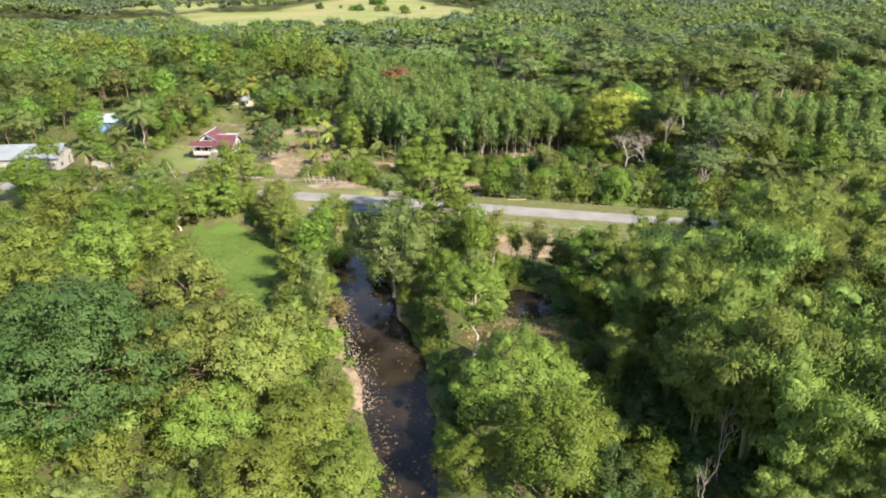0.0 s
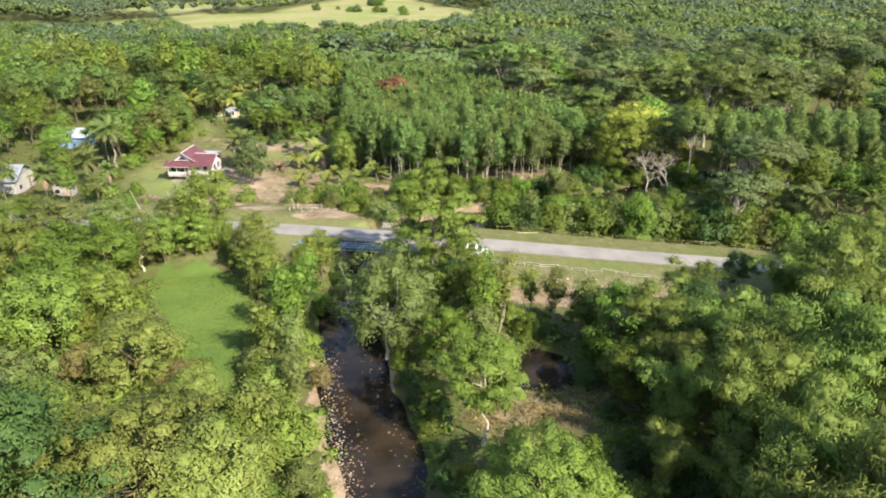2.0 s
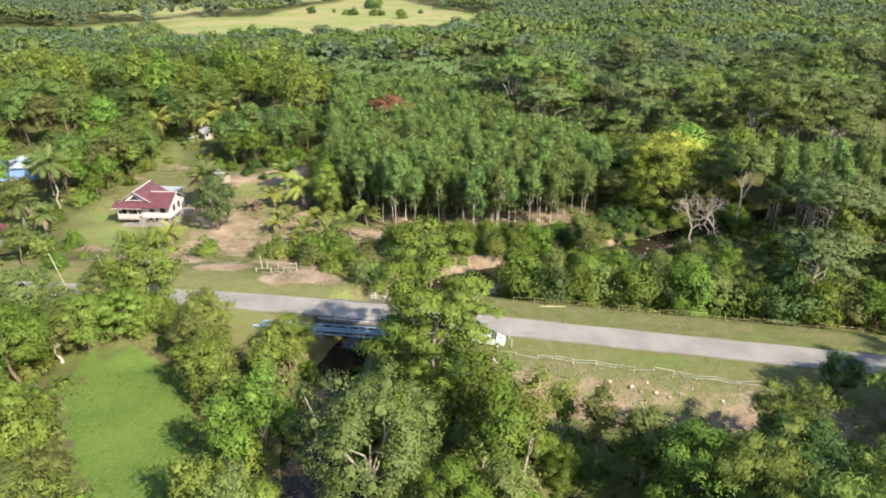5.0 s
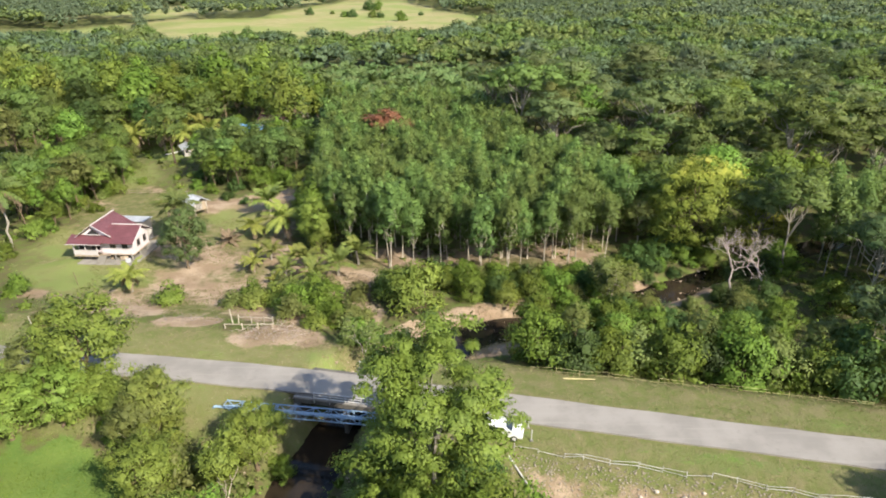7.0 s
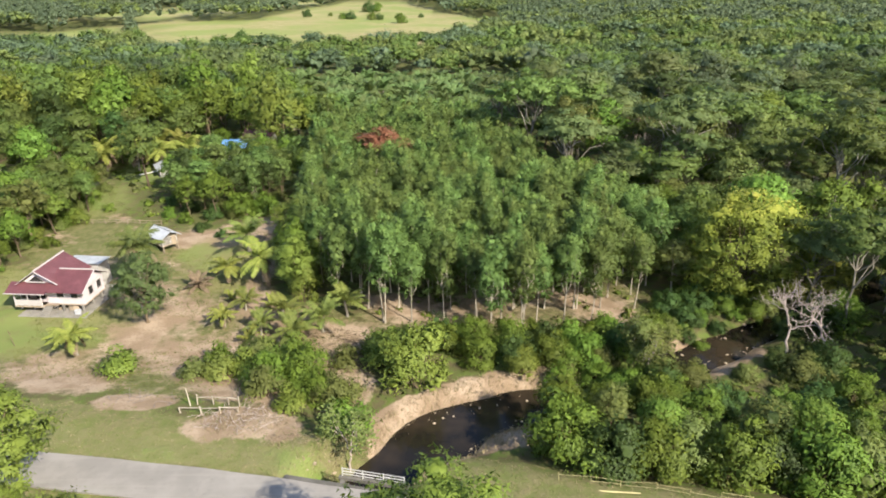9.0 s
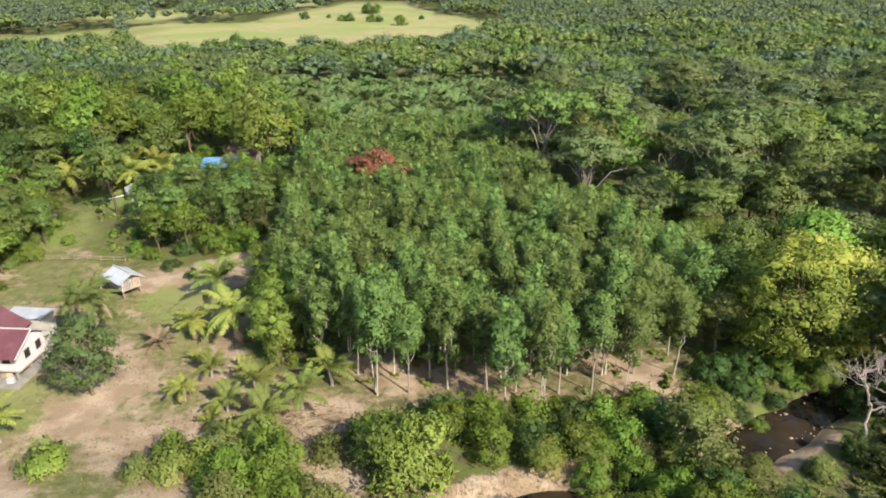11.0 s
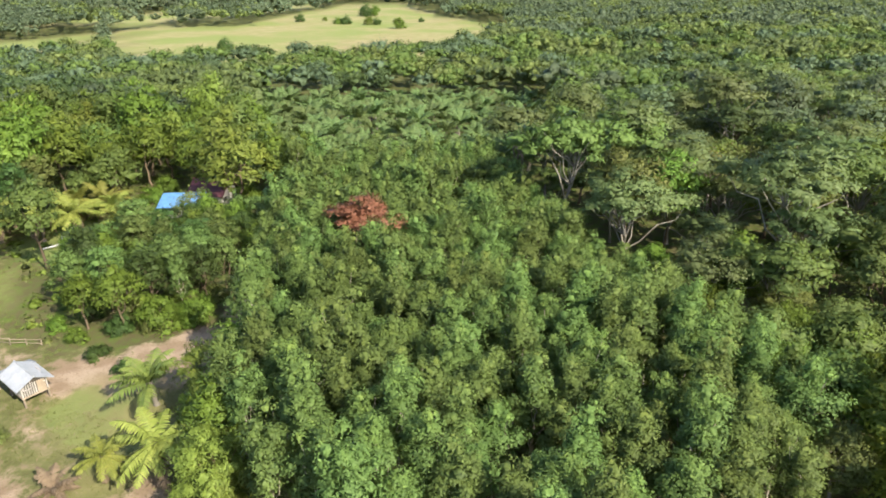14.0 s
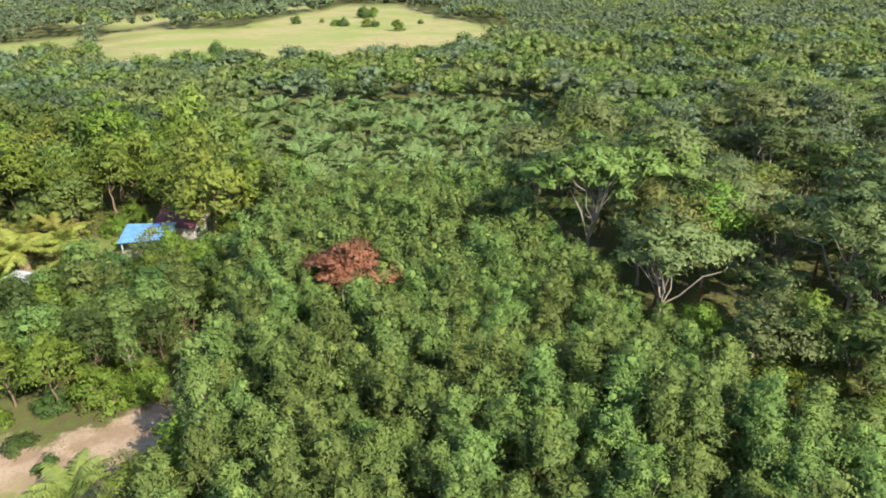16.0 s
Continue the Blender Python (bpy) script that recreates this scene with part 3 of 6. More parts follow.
def broadleaf(seed, name, H, R, base, nclump, cr, per, size, leaves, bark=BARK_BROWN, flat=1.0, trunk_r=0.22, forks=7, category="tree", shell=(0.5, 0.92), core=0.42, low=-0.5, aspect=0.6, trunks=1, lean=0.6, up=0.45, power=1.0, bend=0.04):
    """A tree with a trunk, limbs and a crown of many clumps, uneven at its outline."""
    rng = np.random.default_rng(seed)
    mid, half = base + (H - base) * 0.5, (H - base) * 0.5
    d = unit(rng.normal(size=(nclump * 3, 3)))
    d = d[d[:, 2] > low][:nclump]
    k = rng.uniform(*shell, (len(d), 1))
    wide = 1 + 0.22 * np.sin(np.arctan2(d[:, 1], d[:, 0]) * 3 + seed)[:, None]
    c = d * np.column_stack([np.full((len(d), 2), R - cr * 0.6) * wide, np.full(len(d), max(half - cr * flat * 0.5, 0.3))]) * k
    c[:, :2] *= (1 - 0.35 * np.clip(c[:, 2:3] / max(half, 0.1), 0, 1) ** 2 * power)
    c[:, 2] += mid
    r = cr * rng.uniform(0.5, 1.45, len(c))
    clumps = np.column_stack([c, r, r * flat * rng.uniform(0.75, 1.0, len(c))])
    v, f, nm = foliage(rng, clumps, per, size, aspect, core, up, whole=0.7)
    crown = mesh_of(name + "_crown", v, f, leaves, True, nm)
    paths = []
    for i in range(trunks):
        foot = np.array([rng.normal(0, 0.25 * (trunks - 1)), rng.normal(0, 0.25 * (trunks - 1)), 0])
        top = np.array([rng.normal(0, lean), rng.normal(0, lean), base + half * (0.9 if trunks == 1 else 0.5)])
        tr = limb(rng, foot, top, trunk_r, trunk_r * 0.35, 7, bend)
        tr[0, 3] *= 1.4
        paths.append(tr)
        for j in rng.permutation(len(c))[:max(2, forks // trunks)]:
            s = tr[rng.integers(3, 6)]
            paths.append(limb(rng, s[:3], c[j], s[3] * 0.65, 0.03, 5))
    v, f = tubes(paths, 6 if nclump >= 60 else 4)
    trunk = mesh_of(name + "_trunk", v, f, bark, True)
    return Plant(name, category, [("trunk", trunk, ""), ("crown", crown, "")])


def bush(seed, name, R, H, nclump, cr, per, size, leaves, category="bush"):
    """Leaves down to the ground on many short stems."""
    rng = np.random.default_rng(seed)
    d = unit(rng.normal(size=(nclump, 3)))
    d[:, 2] = np.abs(d[:, 2])
    c = d * np.array([R - cr * 0.5, R - cr * 0.5, H - cr]) * rng.uniform(0.45, 1.0, (nclump, 1)) + np.array([0, 0, cr * 0.4])
    r = cr * rng.uniform(0.65, 1.3, nclump)
    v, f, nm = foliage(rng, np.column_stack([c, r, r * 0.9]), per, size, core=0.42, whole=0.7)
    crown = mesh_of(name + "_leaves", v, f, leaves, True, nm)
    v, f = tubes([limb(rng, (rng.normal(0, R * 0.12), rng.normal(0, R * 0.12), 0), c[j], 0.06, 0.02, 4) for j in range(min(8, nclump))], 5)
    return Plant(name, category, [("branchwork", mesh_of(name + "_branchwork", v, f, BARK_BROWN, True), ""), ("leaves", crown, "")])


def bamboo(seed, H, culms, leaves=None):
    """A clump of arching culms that carry soft hanging plumes."""
    rng = np.random.default_rng(seed)
    paths, clumps = [], []
    for i in range(culms):
        a = i * 2.4 + rng.uniform(-0.4, 0.4)
        out, h = rng.uniform(0.8, 5.0), H * rng.uniform(0.5, 1.0)
        t = np.linspace(0, 1, 9)
        rad = 0.3 + out * t ** 2.2
        z = h * np.sin(t * np.pi * rng.uniform(0.5, 0.63))
        p = np.column_stack([rad * np.cos(a), rad * np.sin(a), z])
        paths.append(np.column_stack([p, 0.055 - 0.042 * t]))
        for s, big in ((1.0, 0.8), (0.92, 1.15), (0.82, 1.4), (0.7, 1.35), (0.55, 1.1), (0.38, 0.9)):
            q = np.array([np.interp(s, t, p[:, j]) for j in range(3)]) + rng.normal(0, 0.18, 3)
            r = big * rng.uniform(0.85, 1.2)
            clumps.append((*q, r, r * rng.uniform(0.6, 0.85)))
    v, f, nm = foliage(rng, clumps, 130, 0.34, 0.3, 0.5, 0.5, 0.4, 0.9, 0.25)
    crown = mesh_of("bamboo_leaves", v, f, leaves or LEAF_BAMBOO, True, nm)
    stem = bpy.data.materials["bamboo_culm"] if "bamboo_culm" in bpy.data.materials else surface("bamboo_culm", (0.24, 0.26, 0.1), 0.6, 0.3)
    culm = []
    for q in paths:
        v, f = tubes([q], 5)
        culm.append(("culm", mesh_of("bamboo_culm", v, f, stem, True), ""))
    return Plant("bamboo_clump", "bamboo", culm + [("leaves", crown, "")])


def palm(seed, name, height, fronds, length, leaves, leaflets=22, rise=(0.1, 1.2), trunk_r=0.16, category="palm", width=0.55, old=0):
    """A palm: leaning ringed trunk and arching feather fronds."""
    rng = np.random.default_rng(seed)
    top = np.array([rng.normal(0, height * 0.08), rng.normal(0, height * 0.08), height])
    tr = limb(rng, (0, 0, 0), top, trunk_r * 1.15, trunk_r * 0.8, 8, 0.05)
    tr[0, 3] *= 1.5
    tubes_v, tubes_f = tubes([tr], 8)
    trunk = mesh_of(name + "_trunk", tubes_v, tubes_f, BARK_GREY if height > 2 else BARK_BROWN, True)
    out = [("trunk", trunk, "")]

    def crown(count, lo, hi, mat, nm):
        vs, fs, ribs, base = [], [], [], 0
        for i in range(count):
            a = i * 2.399 + rng.uniform(-0.2, 0.2)
            e = rng.uniform(lo, hi)
            L = length * rng.uniform(0.8, 1.1)
            t = np.linspace(0, 1, 9)
            ang = e - t * t * (0.9 + 0.5 * max(0.2, e)) * rng.uniform(0.8, 1.2)
            step = L / 8
            rr = np.concatenate([[0], np.cumsum(np.cos(ang[:-1]) * step)])
            zz = np.concatenate([[0], np.cumsum(np.sin(ang[:-1]) * step)])
            p = np.column_stack([top[0] + rr * np.cos(a), top[1] + rr * np.sin(a), top[2] + zz])
            ribs.append(np.column_stack([p, 0.035 - 0.028 * t]))
            s = np.linspace(0.12, 0.99, leaflets)
            q = np.stack([np.interp(s, t, p[:, j]) for j in range(3)], 1)
            tan = unit(np.gradient(q, axis=0))
            side = np.array([-np.sin(a), np.cos(a), 0.0])
            ln = (width * length * 0.42 * np.sin(np.clip(s * 0.9 + 0.12, 0, 1) * np.pi) ** 0.6)[:, None] * rng.uniform(0.85, 1.1, (leaflets, 1))
            for sg in (-1, 1):
                d = unit(side * sg + tan * 0.55 + np.array([0, 0, -0.45]) + rng.normal(0, 0.1, (leaflets, 3)))
                w = tan * (L / leaflets * 0.42)
                v = np.stack([q - w, q + w, q + d * ln * 0.55 + w * 0.9, q + d * ln + np.array([0, 0, -0.12]) * ln, q + d * ln * 0.55 - w * 0.9], 1)
                vs.append(v.reshape(-1, 3))
                fs.append(np.arange(5 * leaflets).reshape(-1, 5) + base)
                base += 5 * leaflets
        v, f = tubes(ribs, 3)
        vs.append(v)
        return Plant(name, category, [(nm, mesh_of(name + "_" + nm, np.concatenate(vs), [np.concatenate(fs), f[0] + base], mat), "")]).parts[0]

    out.append(crown(fronds, *rise, leaves, "fronds"))
    if old:
        out.append(crown(old, -1.0, -0.5, FROND_DEAD, "dry_fronds"))
    return Plant(name, category, out)


def bare_tree(seed, name, H, spread, bark, depth=4, leaves=None, r=0.2, category="tree", twigs=3, label_crown=""):
    """A leafless or nearly leafless tree of forking limbs."""
    rng = np.random.default_rng(seed)
    paths, ends = [], []

    def grow(p, d, length, rad, k):
        q = p + d * length
        paths.append(limb(rng, p, q, rad, rad * 0.6, 5, 0.12))
        if k == 0:
            ends.append(q)
            return
        for i in range(twigs if k > 1 else 2):
            nd = unit(d + rng.normal(0, spread, 3) + np.array([0, 0, 0.12]))
            grow(q, nd, length * rng.uniform(0.55, 0.85), rad * 0.58, k - 1)

    grow(np.zeros(3), unit(np.array([rng.normal(0, 0.1), rng.normal(0, 0.1), 1.0])), H * 0.34, r, depth)
    v, f = tubes(paths, 5)
    out = [("trunk", mesh_of(name + "_limbs", v, f, bark, True), "")]
    if leaves:
        e = np.array(ends)
        at = np.repeat(e, 16, 0) + rng.normal(0, 0.42, (len(e) * 16, 3))
        v, f = cards(rng, at, unit(rng.normal(0, 0.5, at.shape) + np.array([0, 0, 1.0])), rng.uniform(0.14, 0.3, len(at)))
        out.append(("crown", mesh_of(name + "_leaves", v, [f], leaves), ""))
    return Plant(name, category, out)


# built things
def slab(corners, thick, bm=None):
    """A flat sheet through four corners, thickened downwards."""
    bm = bm or bmesh.new()
    top = [bm.verts.new(c) for c in corners]
    low = [bm.verts.new((c[0], c[1], c[2] - thick)) for c in corners]
    bm.faces.new(top)
    bm.faces.new(low[::-1])
    n = len(top)
    for i in range(n):
        bm.faces.new((top[i], low[i], low[(i + 1) % n], top[(i + 1) % n]))
    return bm


def prism(corners, depth, bm=None):
    """An upright outline in x and z, pushed back along y."""
    bm = bm or bmesh.new()
    a = [bm.verts.new(c) for c in corners]
    b = [bm.verts.new((c[0], c[1] + depth, c[2])) for c in corners]
    bm.faces.new(a)
    bm.faces.new(b[::-1])
    n = len(a)
    for i in range(n):
        bm.faces.new((a[i], b[i], b[(i + 1) % n], a[(i + 1) % n]))
    return bm


def thing(name, x, y, z, rz, label, category, group=""):
    ob = new(name)
    ob.matrix_basis = pose(x, y, z, 0, 0, rz)
    return tagged(ob, label, category, group)


def window(parent, x, y, z, w, h, along_x=True, arch=False):
    """A framed dark opening, on a wall that faces -y or +x."""
    win = part("window", box(w if along_x else 0.06, 0.06 if along_x else w, h, (x, y, z)), DARK, parent, "dark shuttered window")
    fr = bmesh.new()
    for k in (-1, 1):
        box(0.09 if along_x else 0.1, 0.1 if along_x else 0.09, h + 0.18, (x + k * (w / 2 + 0.045) * along_x, y + k * (w / 2 + 0.045) * (not along_x), z - 0.09), bm=fr)
    for zz in (z - 0.09, z + h):
        box(w if along_x else 0.1, 0.1 if along_x else w, 0.09, (x, y, zz), bm=fr)
    part("frame", fr, TRIM_WHITE, win)


def main_house():
    gz = float(land(-53, 150)[0])
    h = thing("house", -56.4, 146.0, gz, -3.5, "white raised wooden village house with a maroon metal roof", "house")
    h.scale = (0.88, 0.88, 1.04)
    part("slab", box(10.2, 11.0, 0.35, (6.0, 3.9, -0.12), 0.03), CONCRETE, h, "cracked concrete apron")
    for px in (0.3, 2.4, 4.6, 6.8, 9.8):
        for py in (0.4, 2.9, 5.2, 7.4):
            if px < 6 or py < 6.5:
                part("pier", box(0.3, 0.3, 0.85, (px, py, 0.2), 0.02), CONCRETE, h)
    part("floor_deck", box(6.1, 7.8, 0.16, (3.05, 3.9, 0.98)), WOOD_OLD, h)
    part("floor_deck", box(5.4, 5.6, 0.16, (7.45, 3.3, 0.98)), WOOD_OLD, h)
    wall = bmesh.new()
    box(5.9, 6.7, 2.2, (3.05, 4.25, 1.14), bm=wall)
    part("wall", wall, WALL_WHITE, h)
    wing = bmesh.new()
    box(5.6, 5.4, 2.2, (7.3, 3.25, 1.14), bm=wing)
    part("wall", wing, WALL_WHITE, h)
    part("gable_wall", prism([(0.3, 0.98, 3.3), (6.3, 0.98, 3.3), (3.4, 0.98, 5.2)], 0.12), WALL_WHITE, h)
    gb = bmesh.new()
    g = [gb.verts.new(c) for c in ((10.04, 0.5, 3.3), (10.04, 6.0, 3.3), (10.04, 3.2, 4.6))]
    k = [gb.verts.new((c.co.x + 0.1, c.co.y, c.co.z)) for c in g]
    gb.faces.new(g)
    gb.faces.new(k[::-1])
    for i in range(3):
        gb.faces.new((g[i], k[i], k[(i + 1) % 3], g[(i + 1) % 3]))
    part("gable_wall", gb, WALL_WHITE, h)
    # veranda with two arches and a balustrade
    part("veranda_floor", box(4.2, 1.5, 0.16, (2.2, 0.2, 0.98)), WOOD_OLD, h)
    # thin dark sheet on the wall that paints the shade under the porch
    part("veranda_recess", box(3.7, 0.05, 1.5, (2.2, 0.82, 1.6)), DARK, h, "dark panel standing in for the veranda's shade")
    for px in (0.2, 2.2, 4.2):
        part("post", box(0.16, 0.16, 2.05, (px, -0.45, 1.1)), TRIM_WHITE, h)
    for px in (1.2, 3.2):
        arch = bmesh.new()
        for i in range(8):
            a0, a1 = math.pi * i / 8, math.pi * (i + 1) / 8
            beam((px - 0.92 * math.cos(a0), -0.45, 2.75 + 0.36 * math.sin(a0)), (px - 0.92 * math.cos(a1), -0.45, 2.75 + 0.36 * math.sin(a1)), 0.1, 0.14, arch)
        part("arch", arch, TRIM_WHITE, h)
        part("balustrade", box(1.84, 0.08, 0.75, (px, -0.45, 1.2)), TRIM_WHITE, h, "white slatted veranda balustrade")
    window(h, 6.6, 0.5, 2.05, 1.0, 0.55)
    window(h, 8.7, 0.5, 2.0, 1.0, 0.8)
    window(h, 10.13, 2.4, 1.9, 1.0, 1.0, False)
    window(h, 10.13, 4.6, 1.9, 1.0, 1.0, False)
    window(h, 6.05, 6.7, 1.9, 1.0, 1.0, False)
    door = part("door", box(0.95, 0.08, 1.95, (2.2, 0.78, 1.16)), WOOD_OLD, h, "brown wooden front door")
    part("door_handle", box(0.05, 0.08, 0.16, (2.52, 0.7, 2.05)), RAIL_WHITE, door)
    stairs = bmesh.new()
    for i in range(5):
        box(1.3, 0.3, 0.19, (4.9, -0.3 - 0.3 * i, 0.82 - 0.19 * i), bm=stairs)
    part("steps", stairs, CONCRETE, h)
    # roofs
    for name, c in (("roof", [(-0.7, 0.5, 3.05), (3.4, 0.5, 5.45), (3.4, 8.0, 5.45), (-0.7, 8.0, 3.05)]), ("roof", [(3.4, 0.5, 5.45), (7.4, 0.5, 3.35), (7.4, 8.0, 3.35), (3.4, 8.0, 5.45)]),
                    ("roof", [(5.2, -0.6, 3.15), (10.8, -0.6, 3.15), (10.8, 3.2, 4.85), (5.2, 3.2, 4.85)]), ("roof", [(5.2, 3.2, 4.85), (10.8, 3.2, 4.85), (10.8, 6.6, 3.2), (5.2, 6.6, 3.2)]), ("porch_roof", [(-0.7, -1.1, 3.05), (5.3, -1.1, 3.05), (5.3, 1.0, 3.85), (-0.7, 1.0, 3.85)])):
        part(name, slab(c, 0.08), ROOF_MAROON, h, "maroon corrugated metal roof sheet")
    part("annex_roof", slab([(3.2, 8.1, 3.75), (8.6, 8.1, 3.7), (8.6, 11.6, 3.45), (2.6, 11.6, 3.5)], 0.07), ROOF_PALE, h, "pale zinc annex roof")
    part("annex_wall", box(5.0, 3.0, 3.25, (5.8, 9.7, 0.1)), WALL_GREY, h, "grey boarded rear annex")
    part("ridge_cap", beam((3.4, 0.4, 5.5), (3.4, 8.1, 5.5), 0.24, 0.08), TRIM_WHITE, h)
    part("ridge_cap", beam((5.6, 3.2, 4.9), (10.9, 3.2, 4.9), 0.2, 0.08), TRIM_WHITE, h)
    for a, b in (((-0.8, 0.42, 3.03), (3.4, 0.42, 5.48)), ((3.4, 0.42, 5.48), (6.6, 0.42, 3.78)), ((10.85, -0.65, 3.13), (10.85, 3.2, 4.86)), ((10.85, 3.2, 4.86), (10.85, 6.65, 3.18)), ((-0.75, -1.15, 3.05), (5.35, -1.15, 3.05))):
        part("fascia_board", beam(a, b, 0.07, 0.15), TRIM_WHITE, h)
    vent = part("gable_vent", prism([(2.3, 0.55, 4.1), (4.5, 0.55, 4.1), (3.4, 0.55, 4.85)], 0.08), DARK, h, "dark triangular gable vent")
    part("frame", beam((2.0, 0.5, 4.05), (4.8, 0.5, 4.05), 0.1, 0.14), TRIM_WHITE, vent)
    for i in range(14):
        rr = random.Random(i)
        s = rr.uniform(0.3, 0.8)
        clutter = thing("storage_box", 0, 0, 0, 0, "stored household clutter under the raised house", "clutter", "clutter under the house")
        clutter.matrix_basis = h.matrix_basis @ pose(rr.uniform(1.4, 9.8), rr.uniform(-0.6, 2.6), 0.23, 0, 0, rr.uniform(0, 90))
        part("crate", box(s, s * 0.7, s * 0.7, (0, 0, 0), 0.02), (WOOD_OLD, RAIL_WHITE, PLASTER_DIRTY)[i % 3], clutter)


main_house()


def simple_house(name, x, y, rz, w, d, eave, ridge, roof, wall, label, stilts=0.0, lean=None, over=0.5):
    """A small house or hut: floor, walls with openings, two roof slopes, a lean-to where there is one."""
    h = thing(name, x, y, float(land(x, y)[0]), rz, label, name.split("_")[-1])
    if stilts:
        for px in (-w / 2 + 0.15, w / 2 - 0.15):
            for py in (-d / 2 + 0.15, d / 2 - 0.15):
                part("post", box(0.16, 0.16, stilts + 0.3, (px, py, -0.3)), WOOD_OLD, h)
    part("floor_deck", box(w, d, 0.14, (0, 0, stilts - 0.14 if stilts else -0.1)), CONCRETE if not stilts else WOOD_OLD, h)
    part("wall", box(w - 0.2, d - 0.2, eave - stilts, (0, 0, stilts)), wall, h)
    part("gable_wall", prism([(-w / 2 + 0.1, -d / 2 + 0.1, eave), (w / 2 - 0.1, -d / 2 + 0.1, eave), (0, -d / 2 + 0.1, ridge - 0.1)], d - 0.2), wall, h)
    t = over * (ridge - eave) / (w / 2)
    for s in (-1, 1):
        c = [(0, -d / 2 - over, ridge), (s * (w / 2 + over), -d / 2 - over, eave - t), (s * (w / 2 + over), d / 2 + over, eave - t), (0, d / 2 + over, ridge)]
        part("roof", slab(c[::s], 0.06), roof, h)
    part("ridge_cap", beam((0, -d / 2 - over, ridge + 0.03), (0, d / 2 + over, ridge + 0.03), 0.25, 0.08), roof, h)
    window(h, -w / 4, -d / 2 + 0.1, stilts + 0.8, min(1.0, w / 4), 0.8)
    window(h, w / 2 - 0.1, 0, stilts + 0.8, min(1.0, d / 4), 0.8, False)
    door = part("door", box(0.8, 0.07, min(1.9, eave - stilts - 0.15), (w / 4, -d / 2 + 0.08, stilts)), WOOD_OLD, h, "plain wooden door")
    part("door_handle", box(0.05, 0.06, 0.14, (w / 4 + 0.3, -d / 2 + 0.02, stilts + 0.95)), RAIL_WHITE, door)
    if lean:
        depth, mat, lab = lean
        part("lean_to_roof", slab([(-w / 2 - 0.6, -d / 2 - depth, eave - 0.75), (w / 2 + 0.6, -d / 2 - depth, eave - 0.75), (w / 2 + 0.6, -d / 2 - 0.1, eave - 0.05), (-w / 2 - 0.6, -d / 2 - 0.1, eave - 0.05)], 0.06), mat, h, lab)
        for px in (-w / 2, 0, w / 2):
            part("post", box(0.12, 0.12, eave - 0.8, (px, -d / 2 - depth + 0.3, 0)), WOOD_OLD, h)
    return h


hut = simple_house("stilt_hut", -45.6, 167.4, 52, 2.7, 3.7, 2.7, 3.4, ROOF_PALE, WOOD_DARK, "weathered slatted hut on stilts with a pale zinc roof", 1.2)
part("lean_to_roof", slab([(-1.9, 1.95, 2.55), (1.9, 1.95, 2.55), (1.9, 4.1, 1.95), (-1.9, 4.1, 1.95)][::-1], -0.06), ROOF_GREY, hut, "dull grey lean-to roof sheet")
for i in range(3):
    part("post", box(0.12, 0.12, 2.2, (-1.6 + 1.6 * i, 3.9, -0.2)), WOOD_OLD, hut)
for i in range(12):
    part("slat", box(0.12, 0.04, 1.3, (-1.2 + 0.218 * i, -1.78, 1.25)), WALL_GREY, hut)
for i in range(16):
    part("slat", box(0.04, 0.12, 1.3, (-1.28, -1.7 + 0.226 * i, 1.25)), WALL_GREY, hut)
simple_house("maroon_house", -45.8, 229.5, 80, 6.0, 6.5, 2.5, 4.4, ROOF_MAROON, WALL_GREY, "village house with a faded maroon roof")


def carport():
    """A low wide sheet-metal roof on posts."""
    c = thing("blue_carport", -49.2, 222.8, float(land(-49, 223)[0]), 10, "open carport with a bright blue metal roof", "carport")
    part("roof", slab([(-3.9, -3.2, 2.35), (3.6, -2.6, 2.35), (3.9, 3.0, 3.0), (-3.9, 3.4, 3.0)], 0.07), ROOF_BLUE, c, "bright blue metal roof sheet")
    for px in (-3.5, 0, 3.3):
        for py, h in ((-2.4, 2.35), (2.7, 2.9)):
            part("post", box(0.14, 0.14, h + 0.2, (px, py, -0.2)), RAIL_WHITE, c)
    part("floor", box(7.6, 6.0, 0.14, (0, 0, -0.06)), CONCRETE, c)
    part("beam", beam((-3.8, -2.5, 2.3), (3.6, -2.1, 2.3), 0.12), WOOD_OLD, c)


carport()
simple_house("small_shed", -60.7, 206.8, 30, 2.6, 4.0, 1.9, 2.4, ROOF_PALE, WALL_GREY, "small shed with a pale metal roof")
simple_house("blue_house", -89, 173.5, 96, 6.0, 7.5, 3.0, 4.3, ROOF_SKY, surface("wall_blue", (0.2, 0.32, 0.62), 0.8, 0.15), "blue-walled village house with a pale blue metal roof")
simple_house("grey_house", -88, 138, 97, 8.0, 13.0, 3.2, 5.0, ROOF_GREY, WALL_GREY, "long village house with a grey metal roof")
simple_house("maroon_shed", -72.5, 136, 10, 3.4, 3.2, 2.6, 3.6, ROOF_MAROON, WALL_GREY, "small shed with a dull maroon roof")
simple_house("far_house", 142, 388, 20, 9.0, 7.0, 3.4, 5.0, ROOF_PALE, WALL_WHITE, "distant house with a pale roof among trees")
simple_house("far_house", 117, 354, -30, 6.0, 5.0, 3.4, 5.0, ROOF_PALE, WALL_WHITE, "distant small house with a pale roof")


